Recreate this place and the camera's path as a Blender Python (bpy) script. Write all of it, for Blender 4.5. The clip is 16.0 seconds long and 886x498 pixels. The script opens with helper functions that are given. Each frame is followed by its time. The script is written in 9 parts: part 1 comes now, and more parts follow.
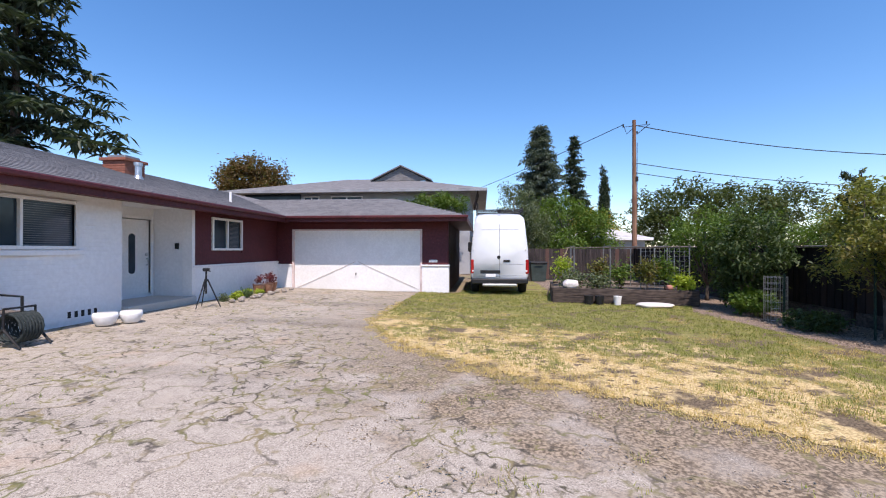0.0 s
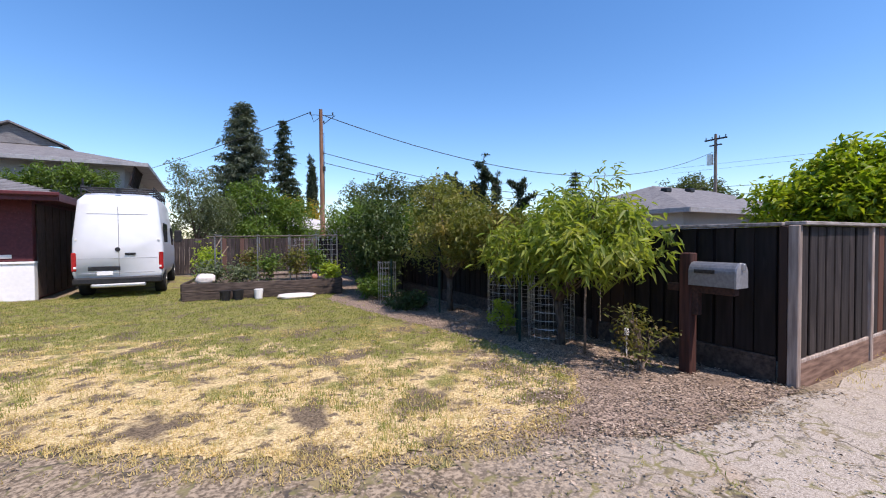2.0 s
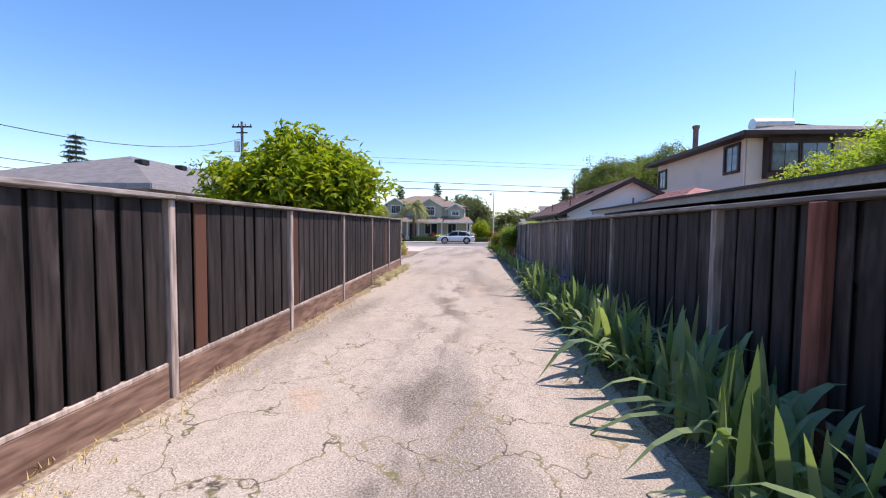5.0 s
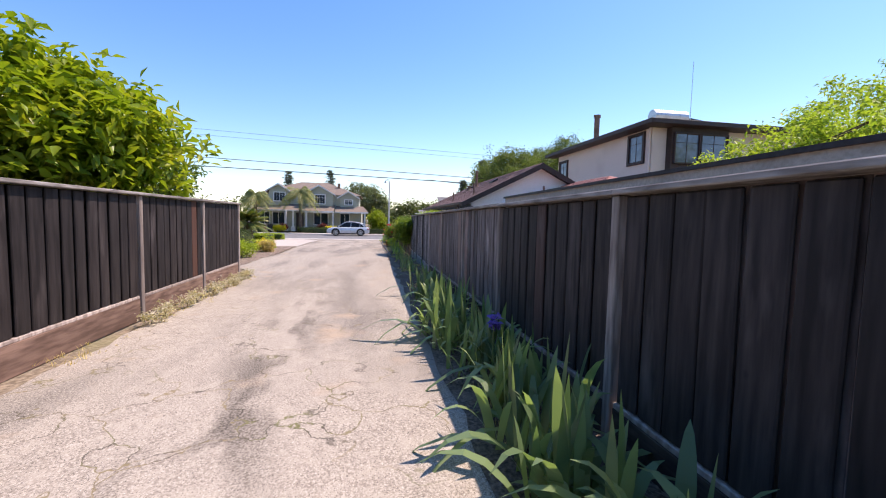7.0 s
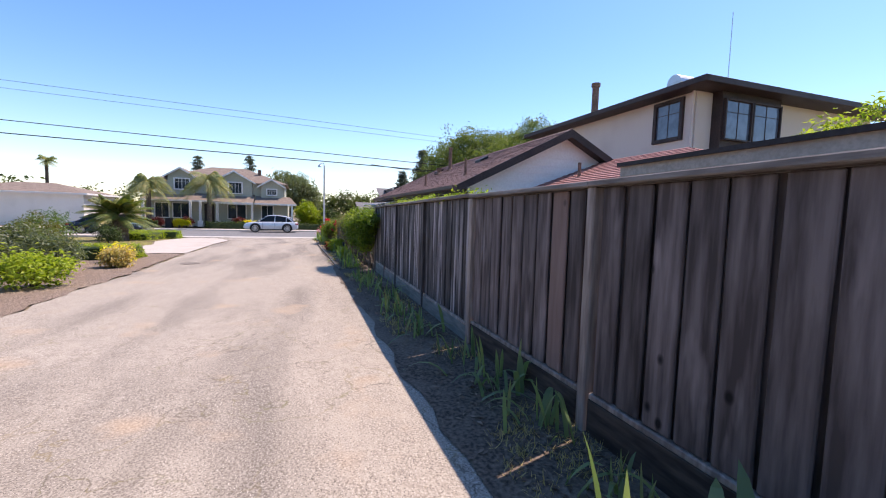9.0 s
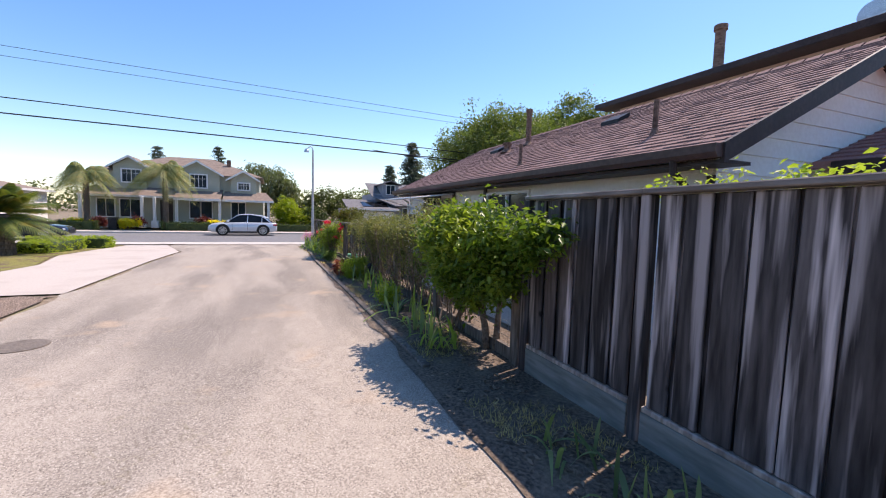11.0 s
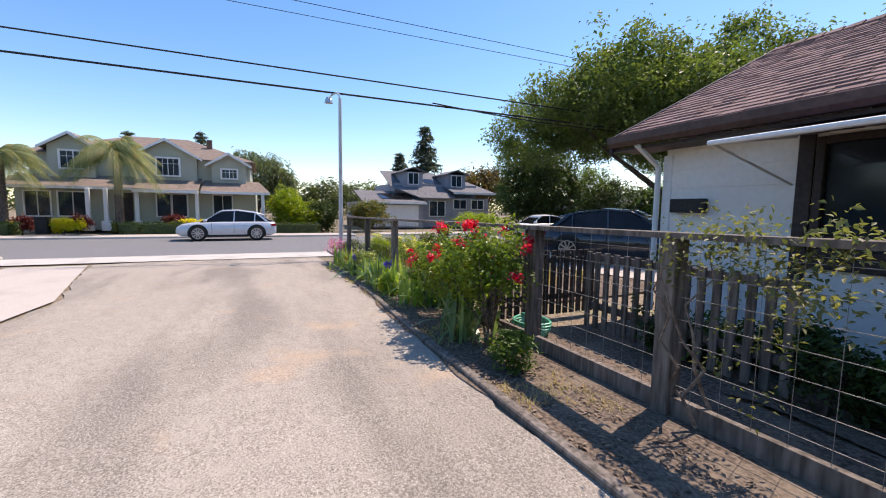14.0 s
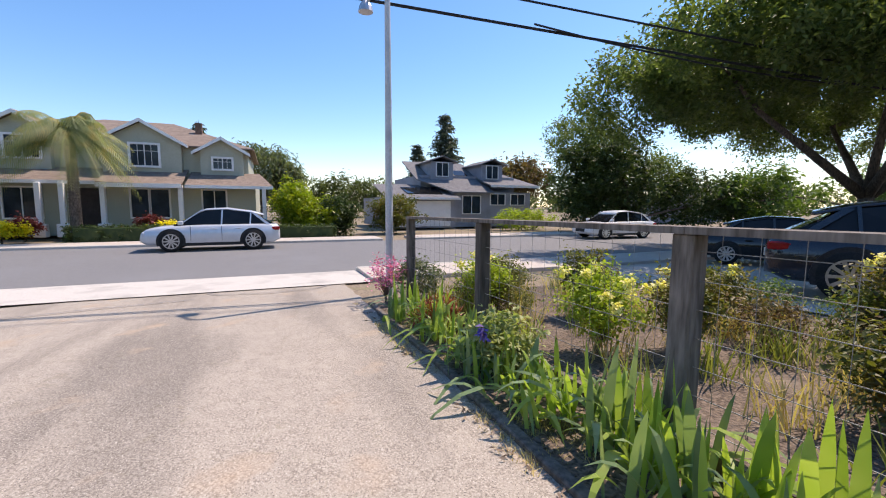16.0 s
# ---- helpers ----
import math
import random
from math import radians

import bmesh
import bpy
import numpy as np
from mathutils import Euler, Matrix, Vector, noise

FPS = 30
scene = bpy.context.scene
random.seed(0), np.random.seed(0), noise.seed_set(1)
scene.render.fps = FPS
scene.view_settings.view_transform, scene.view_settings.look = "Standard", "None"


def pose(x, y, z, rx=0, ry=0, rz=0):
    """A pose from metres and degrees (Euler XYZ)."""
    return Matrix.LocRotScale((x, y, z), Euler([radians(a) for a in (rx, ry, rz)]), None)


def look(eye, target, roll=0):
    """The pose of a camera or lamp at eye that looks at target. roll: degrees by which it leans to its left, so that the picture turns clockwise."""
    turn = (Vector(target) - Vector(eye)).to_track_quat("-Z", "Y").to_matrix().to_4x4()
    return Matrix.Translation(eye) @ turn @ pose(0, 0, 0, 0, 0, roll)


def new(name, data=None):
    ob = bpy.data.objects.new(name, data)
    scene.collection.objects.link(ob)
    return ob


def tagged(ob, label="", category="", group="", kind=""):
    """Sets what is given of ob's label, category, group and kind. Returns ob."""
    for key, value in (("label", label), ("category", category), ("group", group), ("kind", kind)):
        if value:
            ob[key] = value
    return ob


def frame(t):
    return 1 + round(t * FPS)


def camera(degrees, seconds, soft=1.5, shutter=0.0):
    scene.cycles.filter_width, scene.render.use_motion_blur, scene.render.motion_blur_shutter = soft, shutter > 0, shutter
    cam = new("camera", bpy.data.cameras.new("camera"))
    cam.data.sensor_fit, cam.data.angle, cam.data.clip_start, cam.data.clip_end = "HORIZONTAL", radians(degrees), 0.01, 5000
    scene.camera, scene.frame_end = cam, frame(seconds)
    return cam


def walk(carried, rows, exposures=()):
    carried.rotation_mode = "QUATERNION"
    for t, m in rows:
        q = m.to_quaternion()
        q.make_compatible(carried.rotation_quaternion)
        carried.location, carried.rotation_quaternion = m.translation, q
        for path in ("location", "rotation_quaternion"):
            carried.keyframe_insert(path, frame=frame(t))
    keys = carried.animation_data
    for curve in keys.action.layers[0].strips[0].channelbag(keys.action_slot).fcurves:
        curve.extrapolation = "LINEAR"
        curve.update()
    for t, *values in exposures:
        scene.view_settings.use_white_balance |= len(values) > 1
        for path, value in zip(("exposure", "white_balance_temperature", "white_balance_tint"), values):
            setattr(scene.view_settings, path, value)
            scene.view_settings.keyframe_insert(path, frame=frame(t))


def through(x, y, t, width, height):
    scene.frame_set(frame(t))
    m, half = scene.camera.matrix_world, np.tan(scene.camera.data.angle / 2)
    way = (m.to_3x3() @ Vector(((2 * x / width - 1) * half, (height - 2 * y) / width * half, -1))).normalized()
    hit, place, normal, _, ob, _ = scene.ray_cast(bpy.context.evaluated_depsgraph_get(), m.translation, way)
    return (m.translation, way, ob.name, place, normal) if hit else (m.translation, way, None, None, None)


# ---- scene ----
cam = camera(93.6, 16.0, soft=1.1)
METRES, EYE, TILT, LEAN, TURN = 33.55, 1.18, 0.0, 0.0, 5.4
ROWS = [
    (0.0, 0.0, 0.0, 0.0, -0.0, 0.07, -0.11),
    (0.5, 0.0161, 0.0011, 0.0005, -9.86, -0.28, 0.11),
    (1.0, 0.0319, 0.0015, 0.0004, -19.92, -0.64, 0.27),
    (1.5, 0.046, 0.002, -0.0005, -28.72, -1.01, 0.33),
    (2.0, 0.0593, 0.0039, -0.0009, -35.25, -1.37, 0.36),
    (2.5, 0.0728, 0.0069, -0.0016, -40.39, -1.68, 0.37),
    (3.0, 0.086, 0.0078, -0.0017, -44.89, -1.97, 0.36),
    (3.5, 0.1012, 0.0039, -0.0023, -52.26, -2.23, 0.34),
    (4.0, 0.1165, -0.0039, -0.0025, -68.33, -2.59, 0.1),
    (4.5, 0.1315, -0.012, -0.0023, -82.87, -2.83, -0.34),
    (5.0, 0.1454, -0.0198, -0.0028, -91.47, -3.05, -0.58),
    (7.5, 0.2694, -0.0452, -0.0033, -107.89, -4.22, -1.45),
    (8.0, 0.3073, -0.0472, -0.0037, -111.02, -4.35, -1.53),
    (8.5, 0.3509, -0.0493, -0.0041, -113.01, -4.49, -1.57),
    (9.0, 0.3950, -0.0515, -0.0045, -114.63, -4.61, -1.61),
    (9.5, 0.4392, -0.0536, -0.0048, -115.88, -4.70, -1.63),
    (10.0, 0.4834, -0.0558, -0.0052, -116.75, -4.76, -1.65),
    (10.5, 0.5275, -0.0579, -0.0056, -117.25, -4.8, -1.66),
    (11.0, 0.5706, -0.0602, -0.0045, -117.74, -4.78, -1.62),
    (11.5, 0.6122, -0.0613, -0.0047, -118.07, -4.81, -1.42),
    (12.0, 0.6538, -0.063, -0.0063, -118.26, -4.79, -1.34),
    (12.5, 0.6964, -0.0662, -0.0083, -118.37, -4.9, -1.27),
    (13.0, 0.7393, -0.07, -0.0096, -118.5, -5.08, -1.12),
    (13.5, 0.7819, -0.0737, -0.0089, -118.61, -5.29, -1.0),
    (14.0, 0.8244, -0.0781, -0.0095, -118.68, -5.5, -0.86),
    (14.5, 0.868, -0.0843, -0.0102, -118.62, -5.58, -0.78),
    (15.0, 0.909, -0.0906, -0.0116, -118.42, -5.7, -0.61),
    (15.5, 0.9483, -0.096, -0.0118, -118.07, -5.78, -0.45),
    (16.0, 0.9869, -0.1023, -0.0122, -117.71, -5.87, -0.26),
]
walk(cam, [(t, pose(0, 0, EYE, TILT, LEAN, TURN) @ pose(METRES * x, METRES * y, METRES * z, 90 + pitch, roll, yaw)) for t, x, y, z, yaw, pitch, roll in ROWS],
     exposures=[(0.0, 0.78, 6600, 20), (4.0, 0.83, 6700, 21), (5.0, 0.97, 6850, 23), (8.0, 1.0, 7050, 24), (10.5, 0.95, 7050, 23), (13.0, 0.92, 7100, 21), (16.0, 0.87, 7150, 20)])

# ---- world, sun, exposure ----
SUN = Vector((0.26, -0.80, 1.42)).normalized()
world = bpy.data.worlds.new("sky_world")
scene.world = world
world.use_nodes = True
wn = world.node_tree.nodes
sky = wn.new("ShaderNodeTexSky")
sky.sky_type, sky.sun_disc = "NISHITA", False
sky.sun_elevation = math.asin(SUN.z)
sky.sun_rotation = math.atan2(SUN.x, SUN.y)
sky.air_density, sky.dust_density, sky.ozone_density = 1.0, 0.3, 3.0
deep = wn.new("ShaderNodeHueSaturation")
deep.inputs["Saturation"].default_value = 1.25
world.node_tree.links.new(sky.outputs[0], deep.inputs["Color"])
world.node_tree.links.new(deep.outputs[0], wn["Background"].inputs[0])
wn["Background"].inputs[1].default_value = 0.125
sun = new("sun", bpy.data.lights.new("sun", "SUN"))
sun.data.energy, sun.data.angle, sun.data.color = 3.2, radians(0.55), (1.0, 0.93, 0.84)
sun.matrix_world = look(SUN * 60, (0, 0, 0))


# ---- materials ----
def nodes_of(name, rough=0.8, metal=0.0, spec=0.3):
    m = bpy.data.materials.new(name)
    m.use_nodes = True
    n, l = m.node_tree.nodes, m.node_tree.links
    b = n["Principled BSDF"]
    b.inputs["Roughness"].default_value = rough
    b.inputs["Metallic"].default_value = metal
    b.inputs["Specular IOR Level"].default_value = spec
    return m, n, l, b


def rgba(c):
    return (*c, 1.0)


def noise_at(n, l, scale, detail=4.0, stretch=None, w=None):
    g = n.new("ShaderNodeNewGeometry")
    t = n.new("ShaderNodeTexNoise")
    t.inputs["Scale"].default_value, t.inputs["Detail"].default_value = scale, detail
    src = g.outputs["Position"]
    if stretch:
        mp = n.new("ShaderNodeMapping")
        mp.inputs["Scale"].default_value = stretch
        l.new(src, mp.inputs["Vector"])
        src = mp.outputs["Vector"]
    l.new(src, t.inputs["Vector"])
    return t.outputs["Fac"]


def ramp(n, l, fac, a, b):
    r = n.new("ShaderNodeMapRange")
    r.inputs["From Min"].default_value, r.inputs["From Max"].default_value = a, b
    l.new(fac, r.inputs["Value"])
    return r.outputs["Result"]


def mixed(n, l, fac, a, b, kind="MIX"):
    x = n.new("ShaderNodeMix")
    x.data_type, x.blend_type = "RGBA", kind
    if hasattr(fac, "links"):
        l.new(fac, x.inputs["Factor"])
    else:
        x.inputs["Factor"].default_value = fac
    for value, slot in ((a, 6), (b, 7)):
        if hasattr(value, "links"):
            l.new(value, x.inputs[slot])
        else:
            x.inputs[slot].default_value = rgba(value)
    return x.outputs[2]


def bump_of(n, l, b, fac, strength, dist=0.01):
    u = n.new("ShaderNodeBump")
    u.inputs["Strength"].default_value, u.inputs["Distance"].default_value = strength, dist
    l.new(fac, u.inputs["Height"])
    l.new(u.outputs["Normal"], b.inputs["Normal"])


def surface(name, c1, c2, fine=40.0, coarse=1.5, rough=0.8, metal=0.0, bump=0.3, stretch=None, c3=None, vary=0.0, spec=0.3, lo=0.35, hi=0.65, coat=0.0):
    """Two colours mixed by grain, a third by broad stains, and a spread of brightness from piece to piece."""
    m, n, l, b = nodes_of(name, rough, metal, spec)
    f = noise_at(n, l, fine, 6.0, stretch)
    col = mixed(n, l, ramp(n, l, f, lo, hi), c1, c2)
    g = noise_at(n, l, coarse, 3.0, stretch)
    if c3 is None:
        c3 = tuple(v * 0.7 for v in c1)
    col = mixed(n, l, ramp(n, l, g, 0.5, 0.8), col, c3)
    if vary:
        oi = n.new("ShaderNodeObjectInfo")
        h = n.new("ShaderNodeHueSaturation")
        l.new(ramp(n, l, oi.outputs["Random"], 0.0, 1.0), h.inputs["Value"])
        h.inputs["Value"].links[0].from_node.inputs["To Min"].default_value = 1 - vary
        h.inputs["Value"].links[0].from_node.inputs["To Max"].default_value = 1 + vary
        l.new(col, h.inputs["Color"])
        col = h.outputs["Color"]
    l.new(col, b.inputs["Base Color"])
    b.inputs["Coat Weight"].default_value = coat
    if bump:
        bump_of(n, l, b, f, bump)
    return m


def leafy(name, c1, c2, c3, through=0.35, rough=0.5, by_object=False):
    """Leaves: a colour for each leaf, drier or younger ones among them, and light that passes through."""
    m, n, l, b = nodes_of(name, rough, 0.0, 0.3)
    g = n.new("ShaderNodeNewGeometry")
    r = n.new("ShaderNodeObjectInfo").outputs["Random"] if by_object else g.outputs["Random Per Island"]
    col = mixed(n, l, r, c1, c2)
    col = mixed(n, l, ramp(n, l, noise_at(n, l, 3.0, 2.0), 0.5, 0.75), col, c3)
    l.new(col, b.inputs["Base Color"])
    tr = n.new("ShaderNodeBsdfTranslucent")
    bright = mixed(n, l, 1.0, col, (1.5, 1.6, 0.7), "MULTIPLY")
    l.new(bright, tr.inputs["Color"])
    mx = n.new("ShaderNodeMixShader")
    mx.inputs[0].default_value = through
    l.new(b.outputs[0], mx.inputs[1])
    l.new(tr.outputs[0], mx.inputs[2])
    l.new(mx.outputs[0], n["Material Output"].inputs["Surface"])
    return m


def glass(name, tint=(0.02, 0.03, 0.04), shine=0.28):
    m, n, l, b = nodes_of(name, 0.06, 0.0, shine)
    col = mixed(n, l, ramp(n, l, noise_at(n, l, 2.0), 0.4, 0.6), tint, tuple(v * 1.6 for v in tint))
    l.new(col, b.inputs["Base Color"])
    return m


def asphalt_material():
    """Old sun-bleached asphalt: stones, pale dusty patches, dark tracks, branching cracks with dry weeds in them."""
    m, n, l, b = nodes_of("old_asphalt", 0.92, 0.0, 0.15)
    grain = noise_at(n, l, 85.0, 5.0)
    mid = noise_at(n, l, 9.0, 5.0)
    broad = noise_at(n, l, 1.1, 8.0, (0.2, 1.0, 1.0))
    stone = mixed(n, l, ramp(n, l, grain, 0.38, 0.64), (0.27, 0.23, 0.185), (0.50, 0.44, 0.365))
    stone = mixed(n, l, ramp(n, l, mid, 0.45, 0.72), stone, (0.44, 0.385, 0.315))
    at0 = n.new("ShaderNodeNewGeometry")
    sep0 = n.new("ShaderNodeSeparateXYZ")
    l.new(at0.outputs["Position"], sep0.inputs[0])
    older = n.new("ShaderNodeMath")
    older.operation = "MULTIPLY_ADD"
    older.use_clamp = True
    l.new(ramp(n, l, sep0.outputs["X"], 12.0, 18.0), older.inputs[0])
    older.inputs[1].default_value = 0.15
    l.new(ramp(n, l, broad, 0.50, 0.68), older.inputs[2])
    stone = mixed(n, l, older.outputs[0], stone, mixed(n, l, ramp(n, l, grain, 0.4, 0.62), (0.17, 0.148, 0.122), (0.33, 0.29, 0.245)))
    stone = mixed(n, l, ramp(n, l, noise_at(n, l, 150.0, 2.0), 0.60, 0.66), stone, (0.12, 0.105, 0.09))
    stone = mixed(n, l, ramp(n, l, noise_at(n, l, 120.0, 2.0, (1.0, 1.3, 1.0)), 0.62, 0.70), stone, (0.62, 0.56, 0.48))
    dust = noise_at(n, l, 1.7, 4.0)
    stone = mixed(n, l, ramp(n, l, dust, 0.6, 0.75), stone, mixed(n, l, ramp(n, l, grain, 0.38, 0.64), (0.33, 0.25, 0.18), (0.52, 0.41, 0.30)))
    at = n.new("ShaderNodeNewGeometry")
    axes = n.new("ShaderNodeSeparateXYZ")
    l.new(at.outputs["Position"], axes.inputs[0])
    band = n.new("ShaderNodeMath")
    band.operation = "MULTIPLY_ADD"
    l.new(axes.outputs["X"], band.inputs[0])
    band.inputs[1].default_value = 0.62
    l.new(axes.outputs["Y"], band.inputs[2])
    near = n.new("ShaderNodeMath")
    near.operation = "ADD"
    l.new(ramp(n, l, band.outputs[0], 0.5, 4.0), near.inputs[0])
    l.new(ramp(n, l, noise_at(n, l, 2.2, 8.0), 0.3, 0.8), near.inputs[1])
    lane = ramp(n, l, axes.outputs["X"], 4.5, 3.0)
    grit = n.new("ShaderNodeMath")
    grit.operation = "MULTIPLY"
    l.new(ramp(n, l, near.outputs[0], 0.85, 1.25), grit.inputs[0])
    l.new(lane, grit.inputs[1])
    front = n.new("ShaderNodeMath")
    front.operation = "MULTIPLY"
    l.new(grit.outputs[0], front.inputs[0])
    l.new(ramp(n, l, axes.outputs["X"], -3.2, -0.4), front.inputs[1])
    stone = mixed(n, l, front.outputs[0], stone, mixed(n, l, ramp(n, l, noise_at(n, l, 50.0, 5.0), 0.4, 0.62), (0.13, 0.10, 0.07), (0.38, 0.30, 0.21)))
    g = n.new("ShaderNodeNewGeometry")
    warp = n.new("ShaderNodeTexNoise")
    warp.inputs["Scale"].default_value, warp.inputs["Detail"].default_value = 2.6, 6.0
    l.new(g.outputs["Position"], warp.inputs["Vector"])
    add = n.new("ShaderNodeMix")
    add.data_type, add.blend_type = "RGBA", "ADD"
    add.inputs["Factor"].default_value = 0.75
    l.new(g.outputs["Position"], add.inputs[6])
    l.new(warp.outputs["Color"], add.inputs[7])
    v = n.new("ShaderNodeTexVoronoi")
    v.feature = "DISTANCE_TO_EDGE"
    v.inputs["Scale"].default_value = 1.5
    l.new(add.outputs[2], v.inputs["Vector"])
    # cracks fade out towards the street
    sx = n.new("ShaderNodeSeparateXYZ")
    l.new(g.outputs["Position"], sx.inputs[0])
    fade = ramp(n, l, sx.outputs["X"], 9.0, 22.0)
    some = ramp(n, l, noise_at(n, l, 0.8, 2.0), 0.36, 0.50)
    spread = n.new("ShaderNodeMath")
    spread.operation = "MULTIPLY"
    l.new(v.outputs["Distance"], spread.inputs[0])
    fine_far = ramp(n, l, sx.outputs["X"], 3.0, 8.0)
    fine_far.node.inputs["To Min"].default_value, fine_far.node.inputs["To Max"].default_value = 0.45, 1.1
    l.new(fine_far, spread.inputs[1])
    wide = n.new("ShaderNodeMath")
    wide.operation = "MULTIPLY"
    l.new(ramp(n, l, spread.outputs[0], 0.014, 0.003), wide.inputs[0])
    l.new(some, wide.inputs[1])
    less = n.new("ShaderNodeMath")
    less.operation = "MULTIPLY_ADD"
    l.new(fade, less.inputs[0])
    less.inputs[1].default_value, less.inputs[2].default_value = -0.8, 1.0
    crack = n.new("ShaderNodeMath")
    crack.operation = "MULTIPLY"
    l.new(wide.outputs[0], crack.inputs[0])
    l.new(less.outputs[0], crack.inputs[1])
    weeds = mixed(n, l, ramp(n, l, noise_at(n, l, 6.0), 0.40, 0.52), (0.08, 0.068, 0.055), mixed(n, l, ramp(n, l, noise_at(n, l, 2.0), 0.45, 0.6), (0.25, 0.20, 0.11), (0.15, 0.15, 0.06)))
    crazed = n.new("ShaderNodeTexVoronoi")
    crazed.feature = "DISTANCE_TO_EDGE"
    crazed.inputs["Scale"].default_value = 5.0
    l.new(add.outputs[2], crazed.inputs["Vector"])
    here = n.new("ShaderNodeMath")
    here.operation = "MULTIPLY"
    l.new(ramp(n, l, noise_at(n, l, 0.7, 4.0), 0.42, 0.50), here.inputs[0])
    l.new(ramp(n, l, sx.outputs["X"], 6.5, 4.0), here.inputs[1])
    web = n.new("ShaderNodeMath")
    web.operation = "MULTIPLY"
    l.new(ramp(n, l, crazed.outputs["Distance"], 0.080, 0.015), web.inputs[0])
    l.new(here.outputs[0], web.inputs[1])
    broken = n.new("ShaderNodeMath")
    broken.operation = "MULTIPLY"
    l.new(web.outputs[0], broken.inputs[0])
    l.new(ramp(n, l, noise_at(n, l, 14.0, 4.0), 0.40, 0.55), broken.inputs[1])
    stone = mixed(n, l, broken.outputs[0], stone, mixed(n, l, ramp(n, l, noise_at(n, l, 5.0), 0.44, 0.54), (0.075, 0.065, 0.05), (0.20, 0.18, 0.075)))
    off = n.new("ShaderNodeMath")
    off.operation = "ADD"
    off.inputs[1].default_value = -0.12
    l.new(sep0.outputs["Y"], off.inputs[0])
    wide2 = n.new("ShaderNodeMath")
    wide2.operation = "ABSOLUTE"
    l.new(off.outputs[0], wide2.inputs[0])
    track = n.new("ShaderNodeMath")
    track.operation = "MULTIPLY"
    l.new(ramp(n, l, wide2.outputs[0], 0.42, 0.05), track.inputs[0])
    l.new(ramp(n, l, noise_at(n, l, 2.2, 8.0, (0.5, 1.3, 1.0)), 0.47, 0.58), track.inputs[1])
    lane2 = n.new("ShaderNodeMath")
    lane2.operation = "MULTIPLY"
    l.new(track.outputs[0], lane2.inputs[0])
    l.new(ramp(n, l, sx.outputs["X"], 17.0, 13.0), lane2.inputs[1])
    stone = mixed(n, l, lane2.outputs[0], stone, mixed(n, l, ramp(n, l, grain, 0.38, 0.62), (0.10, 0.085, 0.07), (0.27, 0.235, 0.195)))
    col = mixed(n, l, crack.outputs[0], stone, weeds)
    l.new(col, b.inputs["Base Color"])
    h = mixed(n, l, crack.outputs[0], grain, (0, 0, 0))
    bump_of(n, l, b, h, 0.35, 0.006)
    return m


def lawn_material():
    """A patchy lawn: green, bleached straw towards the drive, bare dark soil between."""
    m, n, l, b = nodes_of("patchy_lawn", 0.95, 0.0, 0.1)
    g = n.new("ShaderNodeNewGeometry")
    s = n.new("ShaderNodeSeparateXYZ")
    l.new(g.outputs["Position"], s.inputs[0])
    fine = noise_at(n, l, 60.0, 6.0)
    mid = noise_at(n, l, 3.2, 8.0)
    straw = mixed(n, l, ramp(n, l, fine, 0.35, 0.65), (0.40, 0.28, 0.12), (0.80, 0.63, 0.34))
    green = mixed(n, l, ramp(n, l, fine, 0.3, 0.7), (0.11, 0.115, 0.03), (0.38, 0.34, 0.12))
    dry = n.new("ShaderNodeMath")
    dry.operation = "MULTIPLY_ADD"
    l.new(s.outputs["X"], dry.inputs[0])
    dry.inputs[1].default_value = 0.62
    l.new(s.outputs["Y"], dry.inputs[2])
    edge = ramp(n, l, dry.outputs[0], 4.2, 8.2)
    sumup = n.new("ShaderNodeMath")
    sumup.operation = "ADD"
    l.new(edge, sumup.inputs[0])
    l.new(ramp(n, l, mid, 0.3, 0.7), sumup.inputs[1])
    col = mixed(n, l, ramp(n, l, sumup.outputs[0], 0.85, 1.15), straw, green)
    soil = mixed(n, l, ramp(n, l, fine, 0.35, 0.65), (0.10, 0.075, 0.05), (0.25, 0.19, 0.125))
    col = mixed(n, l, ramp(n, l, noise_at(n, l, 2.2, 10.0), 0.53, 0.60), col, soil)
    col = mixed(n, l, ramp(n, l, noise_at(n, l, 9.0, 8.0), 0.56, 0.63), col, soil)
    l.new(col, b.inputs["Base Color"])
    bump_of(n, l, b, fine, 0.8, 0.03)
    return m


